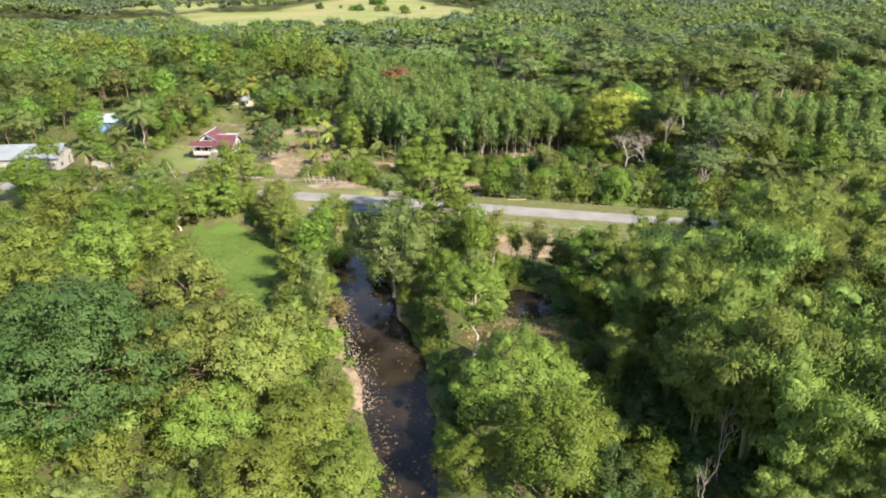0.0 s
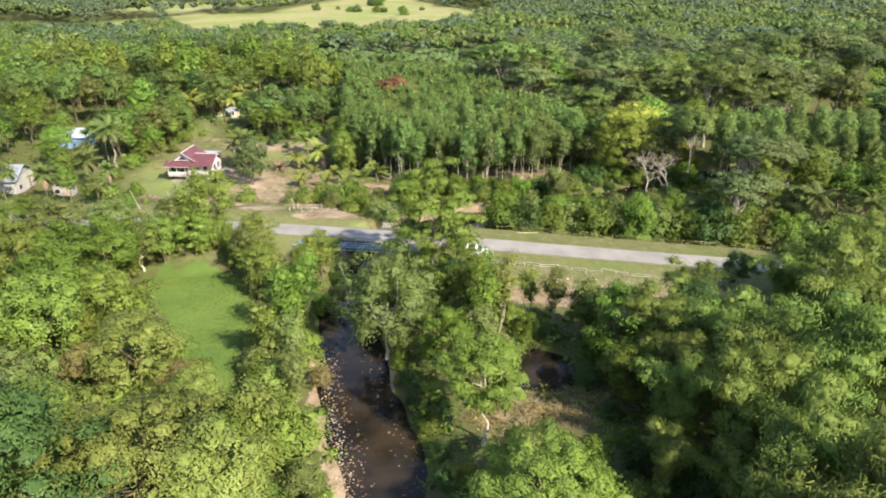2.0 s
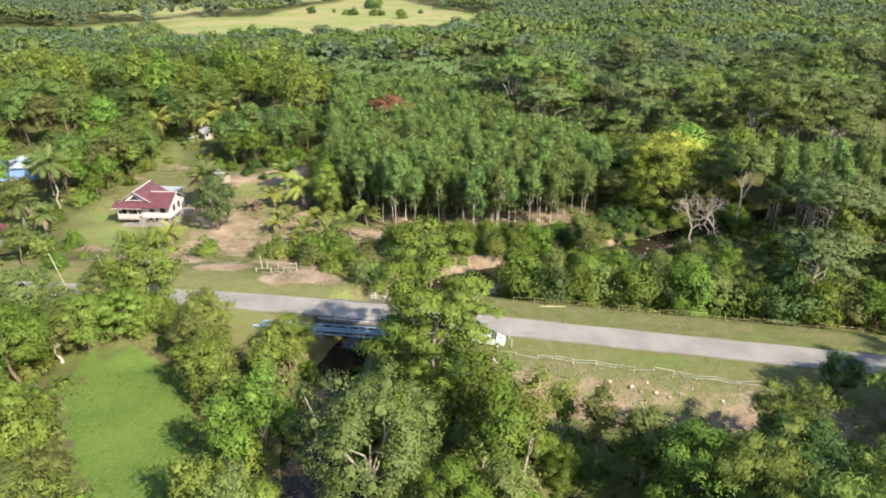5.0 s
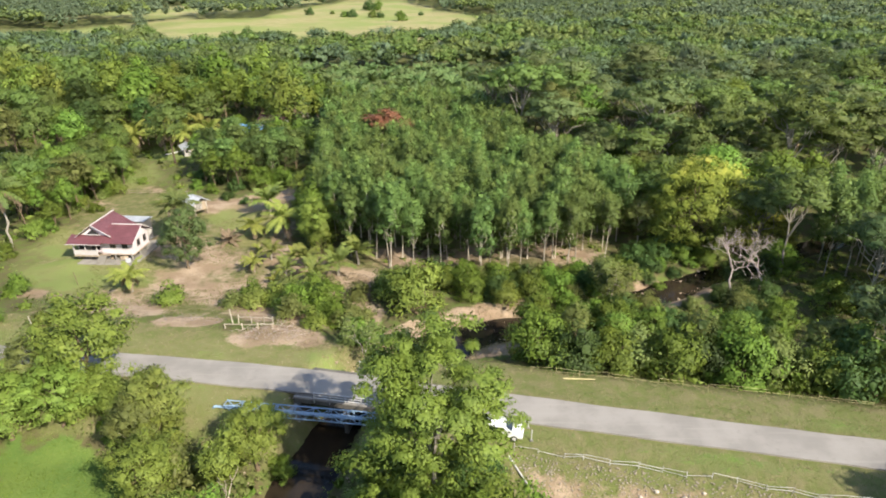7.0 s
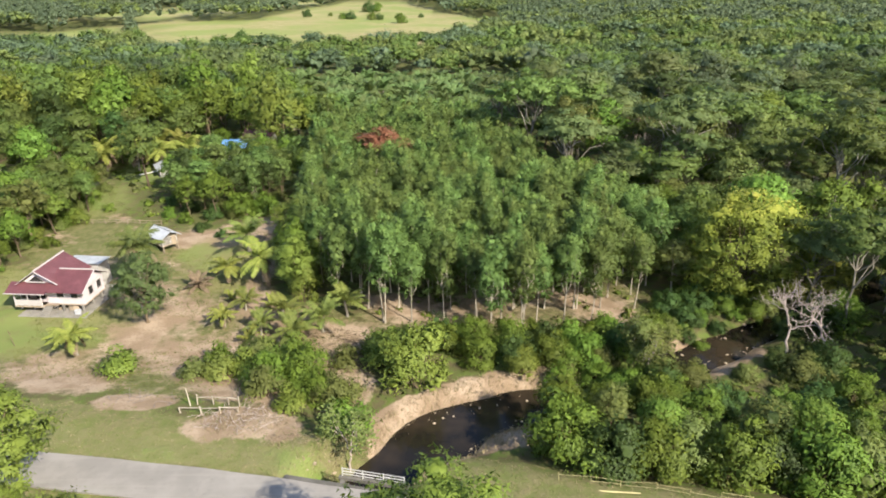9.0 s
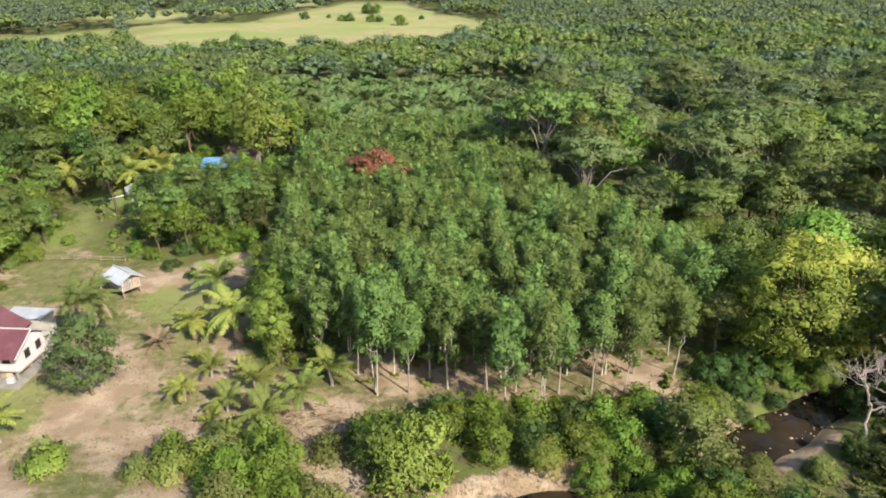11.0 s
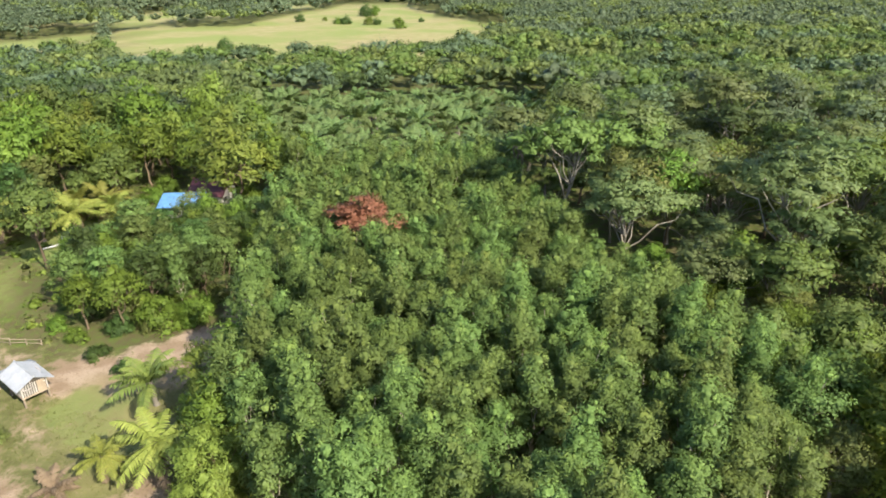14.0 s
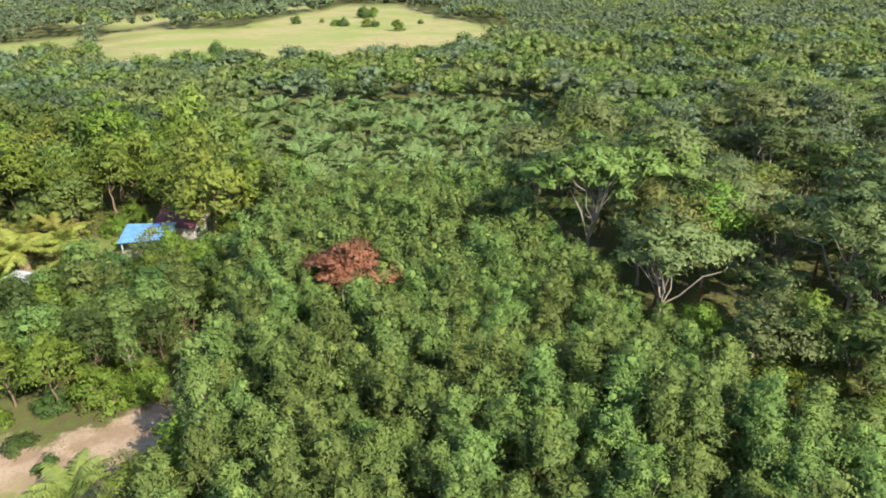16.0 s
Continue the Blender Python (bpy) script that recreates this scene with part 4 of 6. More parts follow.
def stake(name, a, b, w, mat, label, category="post"):
    a, b = Vector(a), Vector(b)
    ob = thing(name, *a, 0, label, category)
    part("shaft", beam((0, 0, -0.25), b - a, w, w * 0.7, None, 7), mat, ob)
    part("cap", beam(b - a, (b - a) * 1.01, w * 0.75, w * 0.6, None, 7), mat, ob)
    return ob


def on_land(x, y, dz=0.0):
    return (x, y, float(land(x, y)[0]) + dz)


# bridge
def rail_run(name, a, b, n, height, bars, mat, label, thick=0.09, post=0.12, category="railing"):
    """Posts with level bars between them, along a straight line."""
    a, b = Vector(a), Vector(b)
    r = thing(name, *a, 0, label, category)
    span = b - a
    for i in range(n):
        p = span * (i / (n - 1))
        part("post", box(post, post, height + 0.35, (p.x, p.y, p.z - 0.35)), mat, r)
    for k in range(bars):
        z = height * (k + 1) / bars - 0.06
        part("bar", beam((0, 0, z), (span.x, span.y, span.z + z), thick), mat, r)
    return r


def bridge():
    b = thing("road_bridge", -10.2, 110.0, 0, math.degrees(math.atan2(-3.9, 18)), "short concrete road bridge over the brown river", "bridge")
    part("deck", box(9.6, 5.4, 0.5, (0, -0.3, -0.62)), DECK, b)
    for s in (-1, 1):
        part("abutment", box(0.7, 5.6, 4.4, (s * 4.4, -0.4, -5.0)), DECK, b, "stained concrete abutment")
        part("wing_wall", slab([(s * 4.1, -3.4, -0.6), (s * 6.4, -6.2, -2.4), (s * 6.8, -6.0, -2.4), (s * 4.6, -3.2, -0.6)], 3.0), CONCRETE, b)
    part("pier", box(0.4, 5.6, 4.3, (0.3, 0.3, -4.95)), DECK, b)
    part("kerb", box(9.6, 0.25, 0.22, (0, -2.95, -0.12), 0.02), CONCRETE, b)


bridge()
rail_run("bridge_railing", (-13.4, 107.6, 0.0), (-5.6, 106.1, 0.0), 6, 0.85, 3, RAIL_WHITE, "white three-bar railing along the bridge", 0.07, 0.09)
rail_run("bridge_railing", (-9.6, 113.2, -0.1), (-4.4, 112.1, -0.1), 4, 0.85, 3, RAIL_WHITE, "white three-bar railing along the bridge", 0.06, 0.09)
ledge = thing("railing_ledge", -9.9, 113.2, -0.1, 0, "narrow concrete ledge that carries the railing", "ledge")
part("beam", beam((0, 0, -0.16), (5.9, -1.24, -0.16), 0.3, 0.3), DECK, ledge)
for fx in (0.3, 5.6):
    part("footing", box(0.35, 0.9, 3.6, (fx, -0.21 * fx - 0.3, -3.8)), DECK, ledge)


def pipe_bridge():
    """A blue lattice girder that carries a water pipe across the river."""
    L, w, h = 17.5, 0.8, 0.85
    p = thing("pipe_bridge", -21.8, 106.3, -0.55, math.degrees(math.atan2(-1.9, 14)), "pale blue steel lattice girder carrying a pipe", "pipe bridge")
    for y in (0, w):
        for z in (0, h):
            part("chord", beam((0, y, z), (L, y, z), 0.09), PIPE_BLUE, p)
    n = 20
    for i in range(n):
        x0, x1 = L * i / n, L * (i + 1) / n
        for y in (0, w):
            z0, z1 = (0, h) if i % 2 else (h, 0)
            part("lattice_bar", beam((x0, y, z0), (x1, y, z1), 0.06), PIPE_BLUE, p)
        part("cross_bar", beam((x0, 0, h), (x1 if i % 2 else x0, w, h), 0.05), PIPE_BLUE, p)
        part("cross_bar", beam((x0, 0, 0), (x0, w, 0), 0.05), PIPE_BLUE, p)
    part("pipe", beam((-1.2, w / 2, 0.3), (L + 1.0, w / 2, 0.3), 0.24, None, None, 12), PIPE_BLUE, p, "pale blue water pipe")
    part("pipe_bend", beam((-1.2, w / 2, 0.3), (-1.9, w / 2 - 0.3, -1.2), 0.24, None, None, 12), PIPE_BLUE, p)
    part("pier", box(0.5, 1.0, 3.6, (5.2, w / 2, -3.65)), DECK, p, "concrete pier")
    part("pier", box(0.7, 1.2, 2.6, (0.4, w / 2, -2.65)), CONCRETE, p, "concrete pier")


pipe_bridge()


def fence(name, a, b, n, height, bars, mat, label, sag, seed, thick=0.075, broken=0.0):
    """A rough roadside fence of short posts and uneven rails that follows the ground."""
    rng = random.Random(seed)
    a, b = Vector(a), Vector(b)
    pts = []
    for i in range(n):
        q = a.lerp(b, i / (n - 1)) + Vector((rng.uniform(-0.25, 0.25), rng.uniform(-0.2, 0.2)))
        pts.append(Vector((q.x, q.y, float(land(q.x, q.y)[0]))))
    f = thing(name, *pts[0], 0, label, "fence")
    o = pts[0]
    for q in pts:
        part("post", beam(q - o + Vector((0, 0, -0.3)), q - o + Vector((rng.uniform(-0.08, 0.08), rng.uniform(-0.08, 0.08), height + rng.uniform(-0.18, 0.12))), thick * 1.3, None, None, 6), mat, f)
    for p, q in zip(pts, pts[1:]):
        for k in range(bars):
            if rng.random() < broken:
                continue
            z = height * (k + 0.8) / bars
            part("rail", beam(p - o + Vector((0, 0, z + rng.uniform(-sag, sag))), q - o + Vector((0, 0, z + rng.uniform(-sag, sag))), thick, None, None, 5), mat, f)


fence("pole_fence", (5.6, 100.9), (37.5, 93.4), 17, 0.6, 2, RAIL_WHITE, "low fence of pale bleached poles on the verge", 0.12, 3, 0.045, 0.22)
fence("wire_fence", (8.6, 113.3), (62, 104.6), 22, 0.75, 2, RAIL_YELLOW, "yellowish bamboo rail fence beside the bushes", 0.12, 4, 0.032, 0.12)
fence("stick_fence", (-25.5, 123.8), (-21.0, 123.8), 4, 1.1, 1, BARK_PALE, "pale pole rail on stakes above a dirt bank", 0.04, 5, 0.1)
fence("stick_fence", (-26.4, 122.4), (-20.8, 122.4), 4, 0.8, 1, BARK_PALE, "pale pole rail on stakes above a dirt bank", 0.04, 7, 0.1)
stake("fallen_pole", on_land(-66, 206, 0.3), on_land(-62.5, 207.5, 0.5), 0.3, RAIL_WHITE, "pale plank lying in the clearing", "plank")
fence("yard_fence", (-66, 178), (-50, 177.5), 9, 0.9, 2, WOOD_OLD, "low stick fence at the back of the yard", 0.1, 6)


def car():
    c = thing("parked_car", 4.5, 102.8, float(land(4.5, 102.8)[0]) + 0.02, -12, "white hatchback car parked on the verge", "car")
    side = [(-1.85, 0.35), (1.85, 0.35), (1.9, 0.62), (1.75, 0.86), (0.95, 0.96), (0.35, 1.42), (-1.35, 1.46), (-1.85, 0.95), (-1.9, 0.6)]
    body = prism([(x, -0.8, z) for x, z in side], 1.6)
    bmesh.ops.bevel(body, geom=list(body.edges), offset=0.07, segments=2, affect="EDGES")
    part("body", body, CAR_WHITE, c)
    part("windscreen", slab([(0.42, -0.68, 1.4), (0.98, -0.72, 0.99), (0.98, 0.72, 0.99), (0.42, 0.68, 1.4)][::-1], -0.03), GLASS_DARK, c, "dark windscreen")
    part("rear_window", slab([(-1.42, -0.66, 1.42), (-1.42, 0.66, 1.42), (-1.83, 0.68, 1.02), (-1.83, -0.68, 1.02)][::-1], -0.03), GLASS_DARK, c, "dark rear window")
    for s in (-1, 1):
        part("side_window", box(1.5, 0.03, 0.34, (-0.45, s * 0.8, 0.99)), GLASS_DARK, c, "dark side windows")
        part("headlight", box(0.08, 0.3, 0.14, (1.83, s * 0.58, 0.66)), RAIL_WHITE, c, "clear headlight")
        part("tail_light", box(0.06, 0.22, 0.24, (-1.86, s * 0.62, 0.72)), LEAF_RED, c, "red tail light")
        part("mirror", box(0.12, 0.2, 0.12, (0.6, s * 0.92, 0.95)), CAR_WHITE, c)
        for x in (-1.15, 1.2):
            wh = bmesh.new()
            bmesh.ops.create_cone(wh, cap_ends=True, segments=18, radius1=0.3, radius2=0.3, depth=0.2, matrix=pose(x, s * 0.74, 0.3, 90))
            wheel = part("wheel", wh, RUBBER_BLACK, c, "black rubber tyre")
            rim = bmesh.new()
            bmesh.ops.create_cone(rim, cap_ends=True, segments=14, radius1=0.18, radius2=0.18, depth=0.23, matrix=pose(x, s * 0.74, 0.3, 90))
            part("rim", rim, RAIL_WHITE, wheel, "silver wheel rim")
    part("bumper", box(0.16, 1.5, 0.2, (1.86, 0, 0.34), 0.04), CAR_WHITE, c)


car()


for px, py in ((7.0, 103.6), (7.1, 102.0)):
    m = thing("marker_post", *on_land(px, py), 0, "slim white roadside marker post on a small foot", "post", "marker posts")
    part("shaft", beam((0, 0, -0.2), (0, 0, 1.15), 0.09, None, None, 8), RAIL_WHITE, m)
    part("foot", box(0.3, 0.3, 0.1, (0, 0, -0.02), 0.02), CONCRETE, m)
stake("fallen_pole", on_land(4.9, 100.2, 0.25), on_land(6.5, 97.0, 0.45), 0.2, RAIL_WHITE, "pale concrete pole lying down the bank", "pole")
stake("bamboo_pole", on_land(11.6, 111.9, 0.2), on_land(14.8, 111.4, 0.2), 0.16, RAIL_YELLOW, "pale yellow pole lying on the verge", "pole")
stake("leaning_stake", on_land(-39.7, 110.5), on_land(-43.2, 113.5, 6.0), 0.12, BARK_PALE, "thin pale leaning stake by the road", "stake")
stake("leaning_stake", on_land(-43.8, 108.5), on_land(-48.5, 112.5, 6.6), 0.12, BARK_PALE, "thin pale leaning stake by the road", "stake")
stake("yard_post", on_land(-52, 137.6), on_land(-52.3, 137.6, 2.0), 0.1, BARK_BROWN, "thin dark post in the yard", "post")
stake("yard_post", on_land(-26, 123.6), on_land(-26.3, 123.8, 1.9), 0.14, BARK_PALE, "short pale gate post by a dirt bank", "post")


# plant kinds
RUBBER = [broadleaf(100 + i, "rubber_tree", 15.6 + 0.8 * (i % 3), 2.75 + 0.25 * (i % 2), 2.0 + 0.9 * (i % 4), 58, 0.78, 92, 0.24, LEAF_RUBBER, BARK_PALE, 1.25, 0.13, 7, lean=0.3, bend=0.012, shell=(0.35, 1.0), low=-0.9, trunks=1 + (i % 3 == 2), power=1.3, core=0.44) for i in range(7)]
BIG = [broadleaf(200 + i, "broadleaf_tree", 14, 5.2, 1.6, 70, 1.12, 150, 0.25, m, b, 0.85, 0.26, 10, low=-0.85, core=0.44) for i, (m, b) in enumerate(((LEAF_GREEN, BARK_BROWN), (LEAF_BRIGHT, BARK_BROWN), (LEAF_DARK, BARK_PALE), (LEAF_YELLOW, BARK_BROWN), (LEAF_OLIVE, BARK_PALE), (LEAF_RUSSET, BARK_PALE)))]
MID = [broadleaf(300 + i, "broadleaf_tree", 13 + (i % 3), 4.6, 3.0, 40, 1.3, 80, 0.36, m, BARK_BROWN, 0.85, 0.24, 6, shell=(0.5, 1.0), core=0.44) for i, m in enumerate((LEAF_GREEN, LEAF_WOOD, LEAF_RUBBER, LEAF_FRESH, LEAF_OLIVE, LEAF_DARK))]
UMBRELLA = [broadleaf(400 + i, "umbrella_tree", 14.5, 6.6, 7.0, 56, 1.15, 75, 0.34, m, BARK_UMBRELLA, 0.5, 0.24, 16, shell=(0.3, 1.0), low=-0.1, up=0.9, power=0.3, core=0.6) for i, m in enumerate((LEAF_WOOD, LEAF_WOOD_GREY, LEAF_WOOD_DARK, LEAF_WOOD_GREY))]
SLIM = [broadleaf(500 + i, "slim_tree", 12.5, 2.2, 2.0, 26, 0.95, 120, 0.25, m, BARK_PALE, 1.2, 0.11, 6, core=0.44, shell=(0.4, 1.0), low=-0.9, trunks=2) for i, m in enumerate((LEAF_GREEN, LEAF_OLIVE, LEAF_BRIGHT))]
BUSH = [bush(600 + i, "bush", 1.9, 2.8, 14, 0.85, 110, 0.24, m) for i, m in enumerate((LEAF_GREEN, LEAF_BRIGHT, LEAF_OLIVE, LEAF_GREEN, LEAF_DARK, LEAF_YELLOW))]
HEDGE = [bush(650 + i, "bush", 3.4, 5.0, 38, 0.92, 110, 0.24, m) for i, m in enumerate((LEAF_GREEN, LEAF_BRIGHT, LEAF_OLIVE, LEAF_GREEN, LEAF_DARK, LEAF_YELLOW))]
BAMBOO = [bamboo(700 + i, 12.5 + i, 13 + i) for i in range(4)]
WOOD = [broadleaf(350 + i, "forest_tree", 13 + (i % 3), 4.8, 1.6, 30, 1.5, 64, 0.46, m, BARK_BROWN, 0.8, 0.24, 4, shell=(0.5, 1.0), core=0.44) for i, m in enumerate((LEAF_WOOD, LEAF_GREEN, LEAF_FAR_HAZE, LEAF_WOOD, LEAF_WOOD_GREY))] + [broadleaf(370 + i, "forest_tree", 14.5, 6.4, 7.5, 34, 1.5, 60, 0.44, m, BARK_GREY, 0.42, 0.24, 8, shell=(0.3, 1.0), low=-0.1, up=0.9, power=0.3, core=0.44) for i, m in enumerate((LEAF_WOOD, LEAF_WOOD_GREY, LEAF_WOOD_DARK))] + [broadleaf(380, "forest_tree", 14, 5.4, 1.6, 36, 1.5, 64, 0.46, LEAF_BRIGHT, BARK_BROWN, 0.8, 0.24, 4, shell=(0.5, 1.0))]
OIL = [palm(800 + i, "oil_palm", 3.0 + i, 17, 5.6, LEAF_OIL, 8, (0.0, 1.25), 0.3, width=0.5) for i in range(3)]
COCO = [palm(820, "coconut_palm", 9.0, 20, 4.2, LEAF_PALM, 20, (-0.5, 1.1), 0.15, old=5), palm(821, "coconut_palm", 6.0, 20, 4.0, LEAF_PALM, 20, (-0.4, 1.2), 0.17, old=4), palm(822, "coconut_palm", 2.2, 15, 3.2, LEAF_PALM_YOUNG, 18, (0.1, 1.3), 0.16), palm(823, "coconut_palm", 3.4, 17, 3.6, LEAF_PALM_YELLOW, 18, (-0.2, 1.2), 0.16, old=3), palm(824, "young_palm", 0.5, 10, 2.2, LEAF_PALM_YELLOW, 14, (0.4, 1.4), 0.1)]

BRIDGE_TREE = broadleaf(210, "broadleaf_tree", 21.5, 6.4, 1.2, 170, 1.0, 210, 0.23, LEAF_FRESH, BARK_GREY, 0.55, 0.27, 9, low=-0.95, core=0.5, shell=(0.4, 1.0), power=0.9)
VINE_TREE = broadleaf(211, "broadleaf_tree", 9.6, 7.2, 0.4, 130, 1.0, 190, 0.22, LEAF_BRIGHT, BARK_BROWN, 0.8, 0.26, 10, core=0.44, low=-0.4, shell=(0.6, 1.0), power=0.8)
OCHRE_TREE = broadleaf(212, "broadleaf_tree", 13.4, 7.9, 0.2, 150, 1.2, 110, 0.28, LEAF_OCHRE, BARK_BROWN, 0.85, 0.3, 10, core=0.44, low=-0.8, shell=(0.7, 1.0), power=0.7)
BANK_TREE = broadleaf(213, "broadleaf_tree", 11.6, 8.4, 0.2, 170, 1.1, 180, 0.22, LEAF_YELLOW, BARK_BROWN, 0.85, 0.3, 10, core=0.44, low=-0.8, shell=(0.6, 1.0))
DARK_TREE = broadleaf(214, "broadleaf_tree", 13.5, 7.2, 0.6, 130, 1.15, 190, 0.22, LEAF_DARK, BARK_BROWN, 0.85, 0.3, 10, core=0.44, low=-0.8, shell=(0.6, 1.0))
MANGO_TREE = broadleaf(215, "mango_tree", 11.5, 4.9, 0.6, 90, 1.0, 120, 0.24, LEAF_MANGO, BARK_BROWN, 0.95, 0.24, 8, core=0.44, low=-0.8, shell=(0.65, 1.0))

placer = random.Random(5)


def turn():
    return placer.uniform(0, 6.28)


def put(kinds, rows, label, group="", tall=1.0):
    """Rows of (x, y, scale)."""
    for i, (x, y, s) in enumerate(rows):
        k = kinds[i % len(kinds)] if isinstance(kinds, list) else kinds
        if k in BUSH and s > 1.4:
            k, s = HEDGE[BUSH.index(k)], s * 0.56
        k.place(x, y, s, turn(), label, group, tall=tall * placer.uniform(0.94, 1.06))


# south of the road: single trees that stand out
put(DARK_TREE, [(-33.2, 50.2, 1.27)], "dark green broad-crowned tree with dense small leaves")
put(BANK_TREE, [(-24, 55.5, 1.0)], "yellow-green broad tree on the river bank")
put(BIG[3], [(-17.5, 54, 1.0), (-31, 72, 0.95), (-24, 68, 0.62)], "yellow-green broad tree on the river bank", "yellow-green bank trees", 0.8)
put(BIG[1], [(-13, 48, 0.95), (-20.5, 48, 0.95), (19.6, 75.0, 0.66), (-8.5, 43, 0.72), (-15.5, 41, 0.85), (-10.8, 54, 0.5), (-21.5, 40.0, 0.5)], "bright green bushy tree on the river bank", "bright bank trees", 0.62)
put(SLIM, [(-18.5, 83, 1.05), (-16.5, 77, 0.85), (-19.5, 78, 0.95), (-17, 88, 0.95), (-15.5, 72, 0.7), (-14.5, 66, 0.6)], "slim olive-green tree by the river", "slim riverside trees", 0.85)
RIVER_TREE = broadleaf(217, "broadleaf_tree", 14.0, 6.6, 1.6, 140, 1.0, 140, 0.2, LEAF_RIVER, BARK_PALE, 0.85, 0.25, 10, low=-0.75, shell=(0.55, 1.0), core=0.44)
put(RIVER_TREE, [(-6.8, 81.5, 1.0)], "grey-green leaning riverside tree with pale trunks")
put(BIG[0], [(0.4, 77, 0.72)], "dark green round tree on the river bank", "", 0.82)
ROUND_TREE = broadleaf(216, "broadleaf_tree", 12.2, 4.3, 4.8, 80, 0.85, 150, 0.2, LEAF_FRESH, BARK_PALE, 0.9, 0.2, 9, core=0.6, low=-0.9, shell=(0.55, 1.0), lean=0.2)
put(ROUND_TREE, [(3.6, 65, 1.0)], "round light green tree with a white trunk")
put(VINE_TREE, [(7.5, 54, 1.0), (12, 48.5, 0.6)], "bright green tree draped in climbing vines", "vine-draped trees", 0.9)
put(BIG[0], [(8.6, 42.5, 1.0), (1.9, 43.5, 0.55)], "round green tree near the stream", "", 0.85)
put(HEDGE[0], [(-4.2, 95.5, 0.95), (-1.2, 93.2, 1.0), (1.6, 95.2, 0.9), (-6.0, 93.4, 0.8)], "bright leafy bush round the foot of a tall tree", "bridge tree bushes")
put(BRIDGE_TREE, [(-1.6, 95, 1.04)], "tall layered green tree beside the bridge")
put([BIG[0], BIG[2], BIG[0], BIG[2]], [(19.5, 78.5, 0.9), (27, 78.5, 0.95), (35, 84, 0.4), (42, 82, 0.8), (30, 87.5, 0.5), (38, 92.5, 0.5)], "dense green tree near the embankment", "embankment trees", 0.85)
put([BIG[0], BIG[1]], [(18.5, 71, 0.62), (24, 73.5, 0.75), (16.5, 84.5, 0.55), (20.5, 63.5, 0.5)], "dark leafy tree over the shaded pool", "pool trees", 0.85)
# dark-leaved kind mixed in: leaf colour carries part of the hollow's shade
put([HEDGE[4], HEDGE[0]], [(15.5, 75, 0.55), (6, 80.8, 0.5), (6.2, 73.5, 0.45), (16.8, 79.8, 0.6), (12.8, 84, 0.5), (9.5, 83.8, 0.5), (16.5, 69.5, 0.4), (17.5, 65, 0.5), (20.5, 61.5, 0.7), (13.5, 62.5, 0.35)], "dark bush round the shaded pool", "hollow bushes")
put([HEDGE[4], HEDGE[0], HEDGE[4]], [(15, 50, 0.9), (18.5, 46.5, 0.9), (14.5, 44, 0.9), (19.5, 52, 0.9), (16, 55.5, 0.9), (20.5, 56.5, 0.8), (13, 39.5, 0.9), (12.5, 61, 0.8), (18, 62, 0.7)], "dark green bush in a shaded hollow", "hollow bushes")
put([HEDGE[1], HEDGE[0], HEDGE[2]], [(-25, 49.5, 0.35), (-39.5, 48.5, 0.8), (-42, 51, 0.6), (-39, 59, 0.9), (-29, 54, 0.7), (-12.5, 59, 0.7), (-16, 62.5, 0.8), (-20, 65, 0.8), (-36, 66, 0.8), (-27, 76, 0.55), (-8.5, 48.5, 0.6), (-11, 38.5, 0.8), (-4.8, 39.5, 0.5), (-30, 35, 0.6), (-26, 35.5, 0.6)], "leafy green bush under the trees", "bank bushes")
put([HEDGE[2], HEDGE[0], HEDGE[1]], [(-17.5, 69, 0.7), (-19.5, 74.5, 0.8), (-16, 80.5, 0.7), (-20, 87, 0.8), (-17, 93, 0.8), (-21.5, 82, 0.7), (-17.6, 104.8, 0.4), (-5.5, 101.2, 0.6), (-3.8, 99, 0.7), (-7.2, 96, 0.7), (-10.2, 93.5, 0.5)], "leafy bush along the river bank", "river bushes")
put([HEDGE[1], HEDGE[0]], [(0.5, 50, 0.5), (2.5, 55.5, 0.6), (1.5, 60, 0.5), (11, 44, 0.7), (4.5, 47.5, 0.6), (4.5, 79, 0.6), (-1.5, 72.5, 0.5), (10.0, 85, 0.6), (8.5, 87.5, 0.7)], "leafy bush on the east bank", "east bank bushes")
put(HEDGE[0], [(-17.2, 104.2, 0.56), (-18.2, 103.4, 0.55), (-22, 100.5, 0.45), (-15.8, 101.8, 0.5)], "light green bush before the blue girder", "girder bushes")
put(BUSH, [(-6, 93, 2.1), (-3, 91, 2.2), (2.5, 90, 1.9), (-5.5, 98.5, 1.7), (1.5, 98.5, 1.4), (5.5, 92.5, 1.5), (-8.5, 89, 1.7)], "dense green bush below the bridge", "bushes below the bridge")
put(SLIM, [(4.3, 82, 1.0), (4.2, 77.5, 0.8), (6.8, 85.5, 0.95), (3.0, 86, 1.0), (13.5, 86.5, 0.8), (10.5, 89, 0.7), (5.0, 88.5, 0.8), (16.5, 83.5, 0.9)], "slim tree in a dense stand", "slim riverside trees")
put(BAMBOO, [(28, 71, 1.0), (27, 47, 1.15), (33, 62, 1.05), (40, 74, 1.1), (35, 52, 1.05), (45, 63, 1.1), (32, 41, 1.05), (50, 84, 0.95), (52, 73, 1.1), (33, 79, 0.36), (44, 52, 1.1), (26, 54, 1.0), (43.5, 87.5, 0.82), (40.5, 85.5, 0.78), (46.5, 86, 0.95), (37, 82, 0.36), (27.5, 64.5, 0.95), (37, 67, 0.85)], "feathery arching bamboo clump", "bamboo grove")
